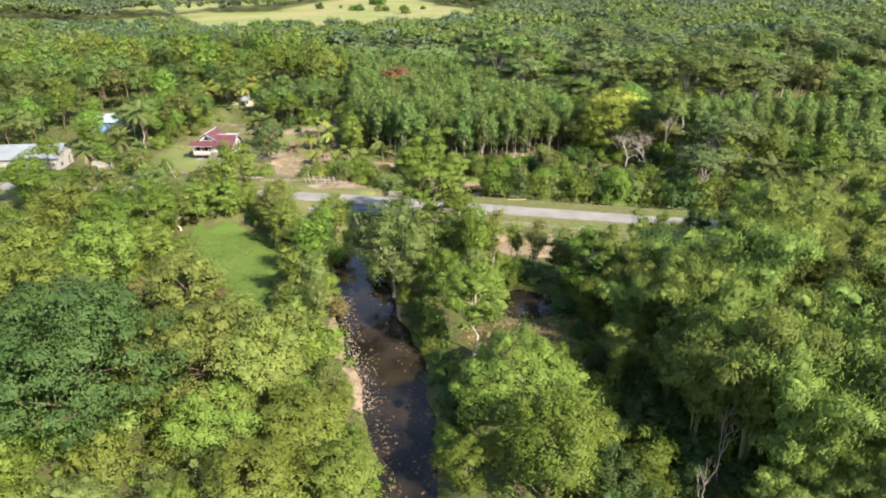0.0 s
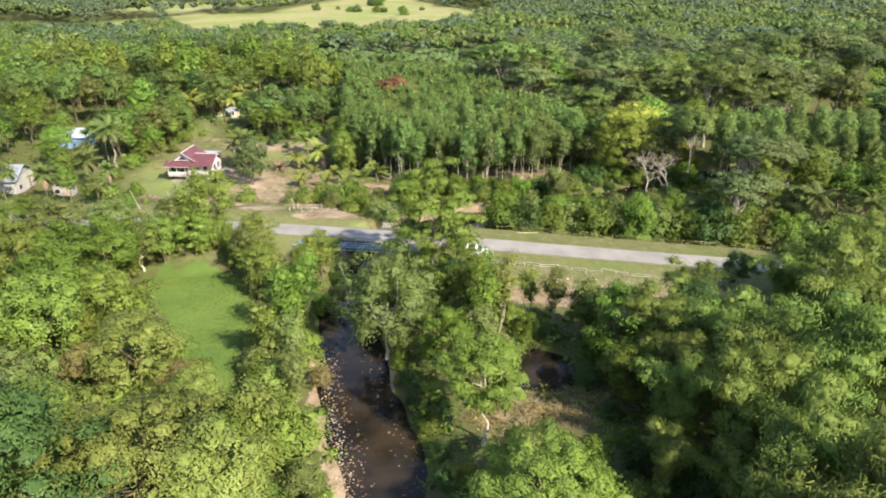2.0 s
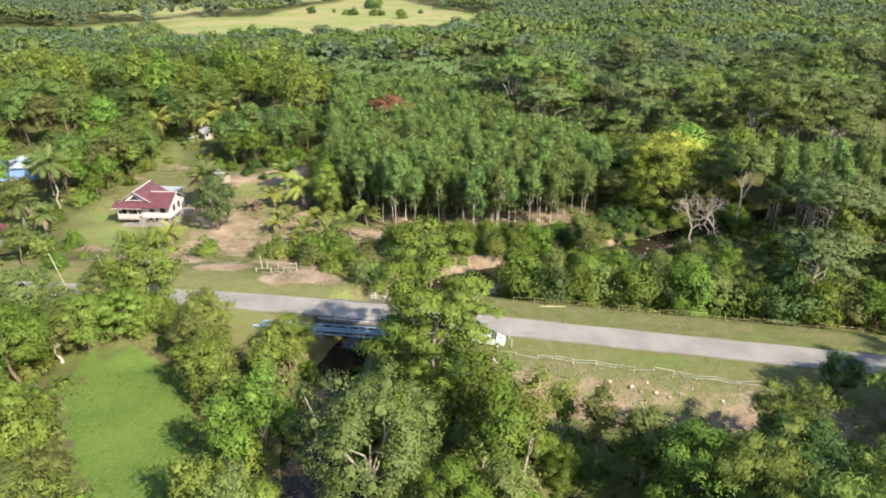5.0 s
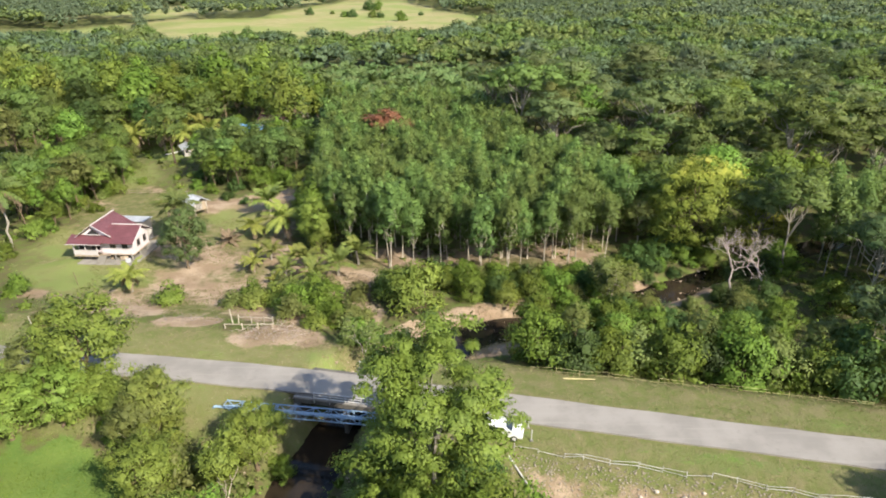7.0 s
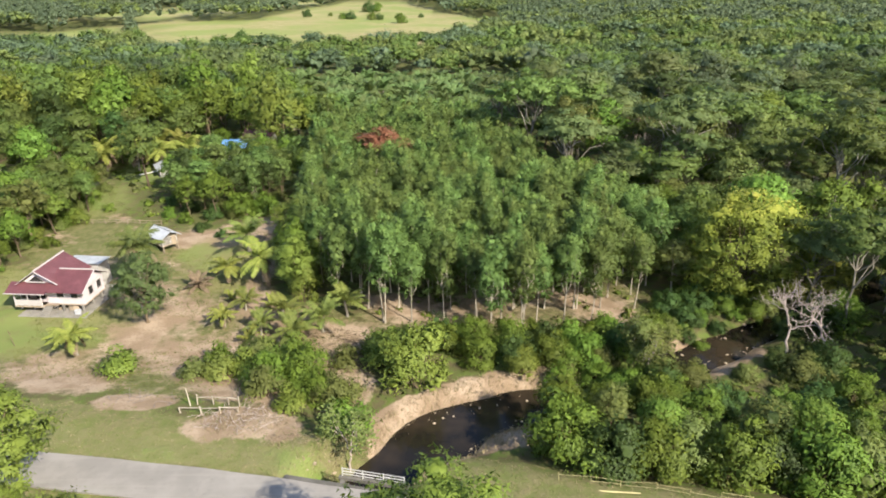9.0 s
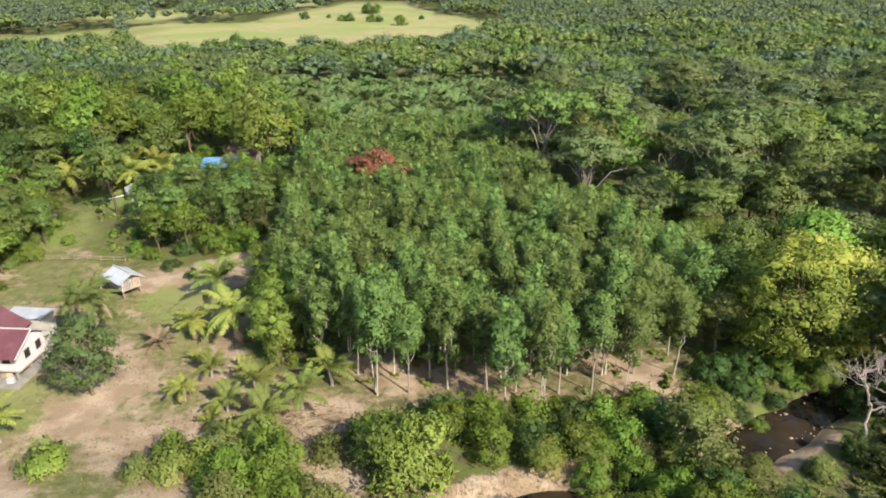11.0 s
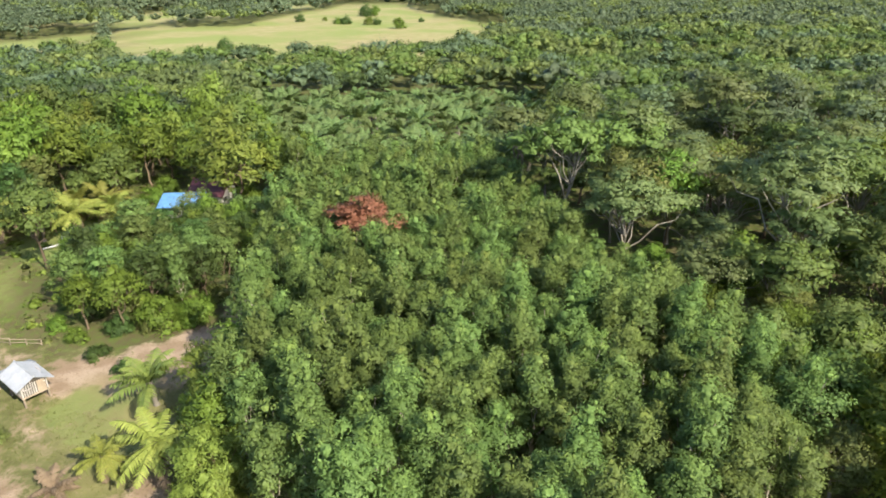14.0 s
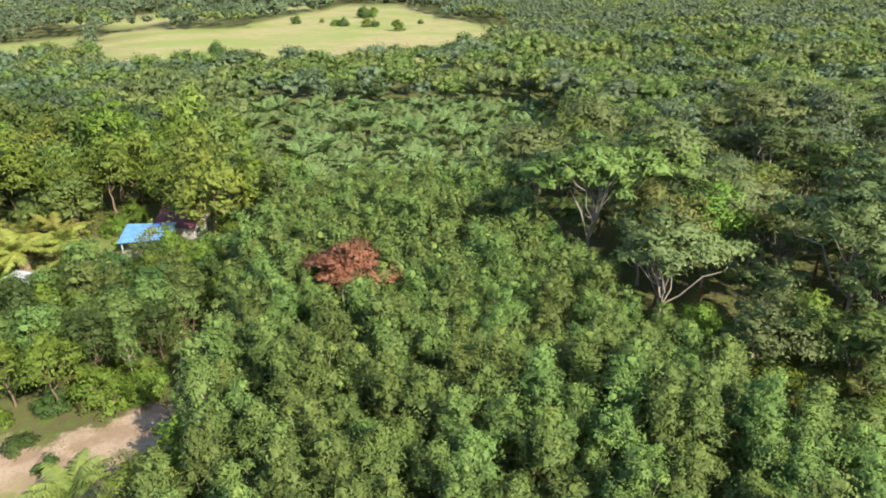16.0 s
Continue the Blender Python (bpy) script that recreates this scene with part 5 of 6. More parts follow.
put(BAMBOO, [(23.5, 50, 0.85), (29.5, 50.5, 1.0), (27.5, 41.5, 1.0), (37, 47, 1.05), (22.5, 55.5, 0.7), (21.5, 64.5, 0.75), (25, 59, 0.9), (22.5, 76, 0.75), (30, 67, 0.95)], "feathery arching bamboo clump", "bamboo grove")
put(BAMBOO, [(57, 64, 1.1), (60, 90, 1.0), (64, 76, 1.1), (37, 34, 1.0), (70, 88, 1.1), (78, 80, 1.0), (46, 42, 1.0), (50, 89.5, 0.8), (29, 58, 1.0), (39, 58, 1.0), (40, 46, 1.05), (46, 78, 1.0), (58, 82, 1.0), (31, 74.5, 0.75), (50, 56, 1.1), (29, 84, 0.7), (44, 70, 1.05)], "feathery arching bamboo clump", "bamboo grove")
put([BIG[1], BIG[0], BIG[4], BIG[1]], [(-44, 78, 1.1), (-48, 88, 1.05), (-42, 66, 0.95), (-49, 69, 1.1), (-41, 57, 0.9), (-46, 98, 1.0), (-49, 107, 0.8), (-56, 80, 1.15), (-58, 95, 1.1), (-50, 58, 1.0), (-57, 106, 0.9), (-43, 89, 0.8), (-37, 64, 0.75), (-52, 99, 0.9), (-36, 79, 0.6)], "bright green feathery tree in a thicket", "thicket west of the meadow", 0.8)
put([BIG[0], BIG[1], BIG[4]], [(-66, 104, 1.0), (-70, 88, 1.1), (-64, 70, 1.05), (-78, 100, 1.1), (-40, 46, 0.9), (-48, 45, 0.9), (-72, 110, 0.9), (-85, 108, 1.0), (-82, 90, 1.1), (-63, 87, 1.0), (-56, 68, 0.95), (-44, 103, 0.7), (-63, 110, 0.7)], "green broad tree in a thicket", "thicket west of the meadow", 0.8)
put([BIG[1], SLIM[2], BIG[4]], [(-35.5, 109.3, 1.0), (-19, 96.5, 0.85), (-28.0, 101.5, 0.66), (-25, 96, 0.66), (-28.5, 105.5, 0.66), (-40.5, 108.0, 0.62), (-17.5, 101, 0.62), (-20.5, 91, 0.75), (-45.5, 106.8, 0.55), (-26, 100.5, 0.55)], "light green shrubby tree below the road", "shrubby trees below the road", 0.9)

put([BIG[1], SLIM[2], BIG[3]], [(-37, 105.5, 0.72), (-31.5, 104.8, 0.66), (-27, 103.8, 0.7), (-41.5, 104.5, 0.75), (-24.5, 100.5, 0.55), (-46, 102.5, 0.65), (-34, 106.8, 0.5)], "loose light green tree below the road", "shrubby trees below the road", 0.8)
put([HEDGE[1], HEDGE[5], HEDGE[2]], [(-38.5, 108, 0.75), (-33, 107.2, 0.75), (-29, 106, 0.8), (-30.5, 104.2, 0.7), (-43, 107, 0.85), (-48, 108.5, 0.9), (-36, 106.2, 0.6)], "light green bush below the road", "bushes below the road")

for i in range(0, len(RIV), 4):
    bx, by, bw = RIV[i]
    if 46 < by < 92:
        k = HEDGE[0] if placer.random() < 0.6 else HEDGE[4]
        k.place(bx + bw + placer.uniform(2.0, 3.2), by, placer.uniform(0.35, 0.55), turn(), "low leafy bush on the shaded river bank", "east bank bushes")
put([MID[0], MID[1], MID[3]], [(-66, 163, 0.6), (-71, 169, 0.66), (-66, 173, 0.6), (-73, 161, 0.6), (-71, 180, 0.66), (-77, 186, 0.7), (-79, 178, 0.66), (-66, 184, 0.55), (-72, 192, 0.66), (-80, 196, 0.7), (-74, 201, 0.66)], "green tree at the edge of the yard", "yard trees")
put([HEDGE[0], HEDGE[1]], [(-63.5, 167, 0.5), (-64, 178, 0.6), (-68.5, 177, 0.7), (-69, 188, 0.7), (-67, 157.5, 0.6), (-62, 184, 0.4)], "leafy bush round the village yards", "yard bushes")

# thicket that fills the river's west side
FILL = [bush(680 + i, "bush", 3.2, 5.2, 26, 1.05, 110, 0.25, m) for i, m in enumerate((LEAF_BRIGHT, LEAF_YELLOW, LEAF_OLIVE, LEAF_BRIGHT))]
for gx in np.arange(-76, -12, 5.2):
    for gy in np.arange(42, 112, 5.2):
        px, py = gx + placer.uniform(-2, 2), gy + placer.uniform(-2, 2)
        if not inside(MEADOW, px, py) and float(road_gap(px, py)) < -8.5 and float(river_gap(px, py)[0]) > 3.8 and abs(px) < 24 + 0.62 * py and math.hypot(px + 24, py - 55.5) > 6:
            FILL[placer.randrange(4)].place(px, py, placer.uniform(0.75, 1.2), turn(), "yellow-green bush in a dense thicket", "thicket bushes", tall=placer.uniform(0.7, 1.15))

# north of the road
put([BUSH[0], BUSH[3], BUSH[2]], [(-16.5, 131, 1.9), (-20, 129, 1.7), (-12, 126.5, 1.6), (-10.5, 122, 1.4), (-14, 128, 1.5), (-22, 134, 1.5)], "green thicket bush beside a dirt bank", "yard thicket")
put(BUSH[1], [(-4.3, 130.3, 2.6), (-7.2, 133.2, 1.9)], "rounded light green bush by the stream", "", 1.15)
put([HEDGE[0], HEDGE[2], HEDGE[1]], [(-11.5, 124.5, 0.6), (-12, 119.8, 0.4), (7.8, 132.2, 0.7), (12.5, 133.5, 0.7), (17, 134.5, 0.7)], "leafy bush on the stream bank", "stream bank bushes")
put([HEDGE[0], HEDGE[4]], [(18, 128.8, 0.85), (22, 129, 0.8), (26.5, 142, 0.5), (29.5, 143.5, 0.6), (23.5, 138.5, 0.6), (32, 147, 0.8), (20, 136.5, 0.6), (35.5, 148, 0.8), (31.5, 149, 0.7), (28, 146.5, 0.7), (40.5, 149, 0.8)], "dark leafy bush over the narrow stream", "stream cover bushes")
put([BUSH[2], BUSH[0], BUSH[5], BUSH[1]], [(-28, 130.5, 0.9), (-26.5, 133.5, 1.1), (-22.5, 136.5, 1.0), (-18, 135, 1.2), (-12, 134, 1.0), (-9, 136, 1.0), (-25.5, 130.5, 1.1), (-23, 131.5, 1.2), (-19.5, 126.5, 1.2), (-58, 134, 1.2), (-62, 130, 1.4), (-16.5, 124.5, 1.0), (-45, 160, 0.7), (-16, 128.5, 1.3)], "scrubby green shrub on dry soil", "yard scrub")
put(BUSH[1], [(-36.3, 131.5, 1.2)], "bright green leafy bush in the yard")
put(BIG[5], [(2.2, 92.2, 0.42), (-45, 71.5, 0.6), (-27, 71, 0.5), (-38, 74, 0.5), (-13.5, 75.5, 0.3)], "russet-tinged leafy tree in the thicket", "russet trees", 0.85)
put(MANGO_TREE, [(-38.6, 143.4, 0.76)], "dark green mango tree beside the house", "", 1.12)
put([BUSH[0], BUSH[4], BUSH[3], BUSH[2]], [(10 + 3.6 * i, 117.5 - 0.55 * i + placer.uniform(-1.2, 2.5), placer.uniform(1.7, 2.6)) for i in range(15)], "dense green roadside bush", "roadside hedge of bushes", 1.2)
put([MID[0], MID[4], MID[3]], [(10 + 4.4 * i, 121 - 0.55 * i + placer.uniform(-1, 1.5), placer.uniform(0.42, 0.6)) for i in range(12)], "green tree along the stream", "trees along the stream")
put([BUSH[3], BUSH[4], BUSH[0]], [(3, 134.5, 1.5), (7, 134, 1.5), (11, 134.5, 1.6), (15, 135, 1.6), (20, 137, 1.6), (-1, 137, 1.5), (24, 139.5, 1.5), (-1.5, 138.5, 1.5), (2.5, 138, 1.5), (6.5, 137.5, 1.5), (10.5, 137.5, 1.5), (14, 138.5, 1.2), (17.5, 140, 1.1)], "dark green undergrowth bush before the plantation", "plantation undergrowth")
put([HEDGE[0], HEDGE[2]], [(0, 139.3, 0.66), (5, 138.8, 0.7), (9.5, 138.6, 0.66), (14, 139.6, 0.66), (18.5, 141, 0.66)], "leafy bush before the plantation", "plantation undergrowth")
put([HEDGE[0], HEDGE[4]], [(31.3, 143.6, 0.42), (33.5, 142.8, 0.42), (30.4, 139.8, 0.42), (28.8, 140.5, 0.42), (36.4, 145.2, 0.42)], "low leafy bush on the shaded stream bank", "stream bushes")
put([HEDGE[2], HEDGE[0], HEDGE[0]], [(13, 128, 0.75), (16, 131.5, 0.75), (19.5, 131.2, 0.85), (23.2, 133.6, 0.75), (20, 126, 0.9), (15, 125.3, 0.75), (25.5, 130, 0.75), (11.5, 131, 0.6), (22.5, 127, 0.8)], "tall leafy bush crowding the stream", "stream bank bushes")
put(SLIM[1], [(20.5, 132.5, 0.85)], "pale olive tree with open branches")
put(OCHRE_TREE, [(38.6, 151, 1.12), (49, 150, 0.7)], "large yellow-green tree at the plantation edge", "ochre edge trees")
put(UMBRELLA, [(48.5, 141.5, 1.0), (46.5, 147, 0.95), (53, 129, 0.85)], "wide umbrella-crowned tree with pale spreading limbs", "umbrella trees", 1.1)
RED = broadleaf(901, "flame_tree", 14.0, 4.6, 7, 60, 0.95, 90, 0.28, LEAF_RED, BARK_BROWN, 0.5, 0.2, 10, shell=(0.3, 1.0), low=-0.2, power=0.4)
put(RED, [(-12.6, 190.5, 1.2)], "rust-red flame tree above the green canopy", "", 0.87)
DEAD = [bare_tree(910 + i, "dead_tree", 9.0, 0.62, BARK_DEAD, 5, None, 0.17, twigs=3) for i in range(2)]
put(DEAD, [(39.3, 136.6, 1.1), (43.2, 136.4, 1.15)], "bleached leafless dead tree with twisted branches", "dead trees", 0.9)

put([MID[3], MID[0], MID[4]], [(-70, 176, 0.7), (-74, 168, 0.75), (-79, 176, 0.8), (-80, 165, 0.7), (-66, 126, 0.55), (-60, 124, 0.5), (-78, 127, 0.7), (-80, 148, 0.7), (-76, 152, 0.6), (-84, 156, 0.8), (-66, 158, 0.45), (-69, 165, 0.6), (-90, 170, 0.8), (-100, 160, 0.9), (-95, 150, 0.8), (-75, 142, 0.55)], "green tree round the village yards", "yard trees")
put([HEDGE[0], HEDGE[1], HEDGE[2]], [(-68.5, 148, 0.6), (-67.5, 155, 0.7), (-69.5, 160, 0.6), (-62, 133.5, 0.55), (-66, 134, 0.7), (-70, 122, 0.8), (-55, 123, 0.6), (-48, 122, 0.5), (-72, 182, 0.8), (-77, 188, 0.9), (-80, 196, 0.9)], "leafy bush round the village yards", "yard bushes")
put([HEDGE[4], HEDGE[0], HEDGE[2]], [(27, 125.5, 0.8), (32.5, 124, 0.75), (38, 131, 0.8), (42, 133, 0.8), (50, 131, 1.0), (24, 131, 0.7), (45, 141.5, 0.9), (49, 143, 1.0), (56, 132, 1.0), (37, 125.5, 0.8), (41.5, 127, 0.85), (32.5, 131.8, 0.5), (36.8, 133.8, 0.55), (27.2, 132.4, 0.5), (26.2, 140.6, 0.6), (30.5, 143.2, 0.5), (38.8, 146, 0.7), (41.5, 147.5, 0.7), (41.5, 141.2, 0.7), (35, 146, 0.6)], "dark green bush by the shaded stream", "stream bushes")

put([MID[0], MID[1], MID[4], MID[3]], [(-71.3, 162.6, 0.48), (-74.8, 162.7, 0.59), (-71.2, 165.3, 0.46), (-75.1, 165.6, 0.67), (-69.1, 166.7, 0.52), (-74.7, 167.0, 0.76), (-69.2, 169.8, 0.53), (-74.4, 169.9, 0.7), (-69.1, 171.5, 0.55), (-73.1, 172.9, 0.76), (-67.7, 176.4, 0.48), (-71.9, 175.4, 0.77), (-67.2, 177.8, 0.45), (-72.8, 179.5, 0.67), (-67.9, 181.3, 0.5), (-72.7, 181.4, 0.7), (-68.1, 185.5, 0.53), (-71.8, 185.4, 0.78), (-68.4, 187.4, 0.55), (-72.1, 188.9, 0.69), (-69.0, 191.4, 0.55), (-73.6, 191.5, 0.59), (-69.4, 196.8, 0.44), (-73.8, 195.6, 0.61)], "green tree along the yard path", "path trees")
put([HEDGE[0], HEDGE[1], HEDGE[2]], [(-70.3, 161.8, 0.48), (-70.2, 164.5, 0.53), (-68.1, 165.9, 0.54), (-68.2, 169.0, 0.45), (-68.1, 170.7, 0.51), (-66.7, 175.6, 0.45), (-66.2, 177.0, 0.52), (-66.9, 180.5, 0.48), (-67.1, 184.7, 0.54), (-67.4, 186.6, 0.55), (-68.0, 190.6, 0.5), (-68.4, 196.0, 0.55)], "leafy bush along the yard path", "path bushes")

# rubber plantation in rows
GROVE = [(-10, 144.5), (-3, 140.2), (10, 140.2), (24, 146), (31, 158), (22, 180), (13.5, 200), (8, 231), (-29, 231), (-26.5, 190), (-22, 168), (-21, 150.5)]
GROVE_WEST = [(-49, 179), (-36, 182), (-30.5, 188), (-27.5, 200), (-27, 214), (-38, 210), (-56, 198)]


RUBBER_BACK = [broadleaf(120 + i, "rubber_tree", 15.6 + 0.8 * (i % 3), 2.9, 3.4, 36, 0.98, 60, 0.36, LEAF_RUBBER, BARK_PALE, 1.25, 0.13, 4, core=0.44, lean=0.3, bend=0.012, shell=(0.35, 1.0), low=-0.9, power=1.3) for i in range(4)]


def plantation(poly, dx, dy, jitter, scale, label, group):
    xs, ys = np.arange(-60, 40, dx), np.arange(140, 240, dy)
    for j, y in enumerate(ys):
        for x in xs:
            px, py = x + placer.gauss(0, jitter) + 0.5 * dx * (j % 2), y + placer.gauss(0, jitter)
            if inside(poly, px, py) and math.hypot(px + 13.2, py - 190.5) > 4.2 and math.hypot(px + 20.6, py - 150.6) > 4.6:
                kinds = RUBBER if py < 192 else RUBBER_BACK
                kinds[placer.randrange(len(kinds))].place(px, py, scale * placer.uniform(0.86, 1.1), turn(), label, group)


GROVE_EAST = [(50, 139), (92, 131), (98, 158), (62, 160)]
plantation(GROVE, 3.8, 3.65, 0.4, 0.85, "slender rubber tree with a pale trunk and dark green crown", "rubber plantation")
for j, y in enumerate(np.arange(132, 160, 4.6)):
    for x in np.arange(50, 98, 4.6):
        px, py = x + 2.3 * (j % 2) + placer.gauss(0, 0.5), y + placer.gauss(0, 0.5)
        if inside(GROVE_EAST, px, py):
            RUBBER[placer.randrange(len(RUBBER))].place(px, py, placer.uniform(0.85, 1.0), turn(), "slender tree with a bare pale trunk in the eastern wood", "eastern slender trees")
for j, y in enumerate(np.arange(177.5, 212, 3.9)):
    for x in np.arange(-56, -26, 4.1):
        px, py = x + 2.3 * (j % 2) + placer.gauss(0, 0.6), y + placer.gauss(0, 0.6)
        if inside(GROVE_WEST, px, py):
            k = (MID[2], MID[2], MID[5], RUBBER[0], MID[0])[placer.randrange(5)]
            k.place(px, py, placer.uniform(0.58, 0.74), turn(), "dense dark green tree in a small grove", "western grove")


def blocked(x, y):
    """Where no wild tree may stand."""
    return bool(abs(float(road_gap(x, y))) < 10 or inside(YARD, x, y) or inside(GROVE, x, y) or inside(GROVE_WEST, x, y) or inside(GROVE_EAST, x, y) or inside(MEADOW, x, y) or inside(FIELD, x, y) or inside(FIELD_WEST, x, y) or float(river_gap(x, y)[0]) < 2.5 or math.hypot(x - 38, y - 152) < 13.5 or (22 < x < 48 and 136 < y < 153) or math.hypot(x + 50, y - 224) < 9 or math.hypot(x - 40, y - 132) < 9 or inside(PALMS, x, y) or inside(CLEARING, x, y))


put(MID[1], [(45, 159, 0.75), (41, 166, 0.8), (50, 154, 0.8), (33.5, 160, 0.8), (30.5, 167, 0.8), (37, 164, 0.85), (28.5, 157, 0.6)], "green tree at the edge of the plantation", "plantation edge trees")
put(HEDGE[0], [(-56, 233, 0.9), (-50, 235, 0.9), (-43, 236.5, 0.9), (-38.5, 228, 0.9), (-57, 228, 0.8), (-38, 219, 0.8)], "leafy bush behind the houses", "house bushes")
put([BIG[1], MID[0]], [(-20.6, 150.6, 0.72), (-21.5, 156.5, 0.82), (-23.6, 161.5, 0.78), (-23.5, 168.5, 0.7)], "lime-green tree at the plantation corner", "corner trees")
put([HEDGE[1], HEDGE[5], HEDGE[1]], [(-20.0, 149.6, 0.8), (-21.6, 154.5, 0.8), (-22.3, 158.5, 0.8), (-23.5, 166.5, 0.8), (-24.8, 173, 0.8)], "tall lime-green bush at the plantation corner", "corner bushes", 1.6)
put(HEDGE[0], [(-37.2, 181.2, 1.05), (-33.4, 183.4, 0.95)], "leafy green bush at the grove edge", "grove edge bushes")
SPARSE = bare_tree(930, "sparse_tree", 8.5, 0.5, BARK_DEAD, 4, LEAF_OLIVE, 0.15, twigs=3)
put(SPARSE, [(-9.8, 117.6, 0.8), (21, 132, 1.0), (-43.5, 211, 1.0)], "pale open tree with thin grey-green leaves", "open pale trees")
RUSTY = bare_tree(932, "sparse_tree", 15, 0.42, BARK_DEAD, 4, LEAF_RUSSET, 0.24, twigs=3)
put(SPARSE, [(55.5, 189.6, 1.55), (52.8, 207.2, 1.55), (68.6, 198.6, 1.55), (50.1, 221.8, 1.55), (64.6, 217.3, 1.55)], "tall thin grey-limbed tree in the eastern wood", "thin eastern trees")
put(RUSTY, [(40, 209, 1.0)], "tall pale-limbed tree with thin rusty leaves")
put(UMBRELLA[1], [(29, 222, 1.15)], "tall pale-trunked tree with a flat feathery crown", "umbrella trees")
SNAG = bare_tree(931, "dead_snag", 11, 0.28, BARK_DEAD, 3, None, 0.1, twigs=3)
put(SNAG, [(23.8, 44.5, 0.82), (20.2, 39.8, 0.62), (31, 43, 0.7), (-29.9, 48.8, 0.34)], "thin bleached dead tree among bamboo and bushes", "dead snags")
put([HEDGE[4], HEDGE[0]], [(-74, 769, 2.4), (-66, 771, 2.0), (-123, 702, 1.5), (-88, 680, 1.3), (-81, 680, 1.7), (-62, 674, 1.5), (-55, 673, 1.3), (-35, 640, 1.9), (-128, 508, 1.6), (-104, 716, 0.8), (-20, 700, 0.9)], "lone round tree in the open field", "field trees")
PALMS = [(-38, 233), (10, 233), (24, 262), (34, 338), (-66, 338), (-46, 262)]
CLEARING = [(-75, 200), (-55, 200), (-50, 218), (-64, 222), (-74, 214)]


def wild(x0, x1, y0, y1, step, kinds, scale, label, group, keep=None):
    y = y0
    while y < y1:
        x = x0 + placer.uniform(0, step)
        while x < x1:
            px, py = x + placer.uniform(-0.4, 0.4) * step, y + placer.uniform(-0.4, 0.4) * step
            if not blocked(px, py) and not (-100 < px < -78 and 128 < py < 192) and (keep is None or keep(px, py)):
                k = kinds[placer.randrange(len(kinds))]
                s = placer.uniform(0.72, 1.2) * scale
                k.place(px, py, s, turn(), label, group, tall=placer.uniform(0.85, 1.12))
            x += step
        y += step


def in_view(x, y):
    """The wedge of land that the flight overlooks."""
    return abs(x) < 32 + 0.66 * max(0, y - 20) and abs(x) < 0.72 * (y - 0) + 20


wild(-150, -57, 122, 226, 7.6, [MID[0], MID[3], MID[1], MID[4], MID[1], MID[5]], 0.95, "green forest tree in mixed woodland", "western woodland", lambda x, y: in_view(x, y) and not inside([(-95, 122), (-60, 122), (-60, 150), (-70, 172), (-95, 160)], x, y))
wild(13, 118, 146, 226, 9.0, [UMBRELLA[0], UMBRELLA[1], MID[0], UMBRELLA[0], MID[4], MID[3], UMBRELLA[3], UMBRELLA[1]], 1.22, "green forest tree with a spreading crown", "eastern woodland", in_view)
wild(48, 110, 104, 146, 8.0, [MID[0], MID[2], UMBRELLA[1], MID[4]], 0.9, "green forest tree near the road", "eastern woodland", in_view)
wild(-190, 0, 226, 275, 8.2, [WOOD[1], WOOD[8], WOOD[1], WOOD[3], WOOD[8], WOOD[0]], 1.22, "tall green forest tree in mixed woodland", "western woodland", in_view)
wild(0, 190, 226, 275, 8.8, [WOOD[0], WOOD[4], WOOD[5], WOOD[6], WOOD[7], WOOD[2], WOOD[6]], 1.2, "green forest tree with a spreading crown", "eastern woodland", in_view)

# oil palms
for j, y in enumerate(np.arange(237, 338, 7.4)):
    for x in np.arange(-66, 36, 7.6):
        px, py = x + 3.6 * (j % 2) + placer.uniform(-0.7, 0.7), y + placer.uniform(-0.7, 0.7)
        if inside(PALMS, px, py):
            OIL[placer.randrange(3)].place(px, py, placer.uniform(0.9, 1.2), turn(), "oil palm with dark arching fronds", "oil palm plantation")

# palms of the yard and the houses
put(COCO[2], [(-16, 141, 1.15), (-27, 146.5, 0.8), (-13.5, 145, 1.1), (-21, 143, 1.0), (-31.6, 165.6, 1.55), (-19, 137.5, 1.0), (-23.5, 140.5, 0.8)], "young green coconut palm on bare soil", "yard palms")
put(COCO[3], [(-26.7, 155, 1.2), (-32, 155.2, 0.85), (-43.5, 135.5, 0.85), (-28.5, 142.5, 0.6)], "yellowish coconut palm on bare soil", "yard palms")
put(COCO[1], [(-43.6, 155.6, 0.95), (-26, 181.5, 1.0)], "green coconut palm in the yard", "yard palms")
put([HEDGE[0], HEDGE[4], HEDGE[2]], [(-46, 178, 0.5), (-42, 180.5, 0.6), (-38, 181, 0.6), (-34.5, 183, 0.6), (-47, 184, 0.6), (-43, 186, 0.6), (-38, 188, 0.6), (-51, 187, 0.6), (-33, 190, 0.6), (-50, 181, 0.5)], "dark leafy undergrowth in the small grove", "grove undergrowth")
put(COCO[0], [(-42.0, 151.0, 0.95)], "tall coconut palm behind the mango tree")
put(COCO[0], [(-70, 152, 1.1), (-76, 161, 0.85)], "tall coconut palm with a leaning trunk", "tall palms")
put(COCO[1], [(-71, 143, 0.95), (-73, 130.5, 0.8), (-66, 140, 0.7)], "drooping yellow-green coconut palm", "tall palms")
put(COCO[3], [(-63, 212, 1.4), (-58, 215, 1.3), (-67, 209, 1.4), (-61, 219, 1.3), (-70, 214, 1.4), (-55, 210, 1.1), (-74, 209, 1.4), (-65, 217, 1.3), (-77, 214, 1.3)], "golden-green palm in a tight cluster", "golden palms", 1.0)
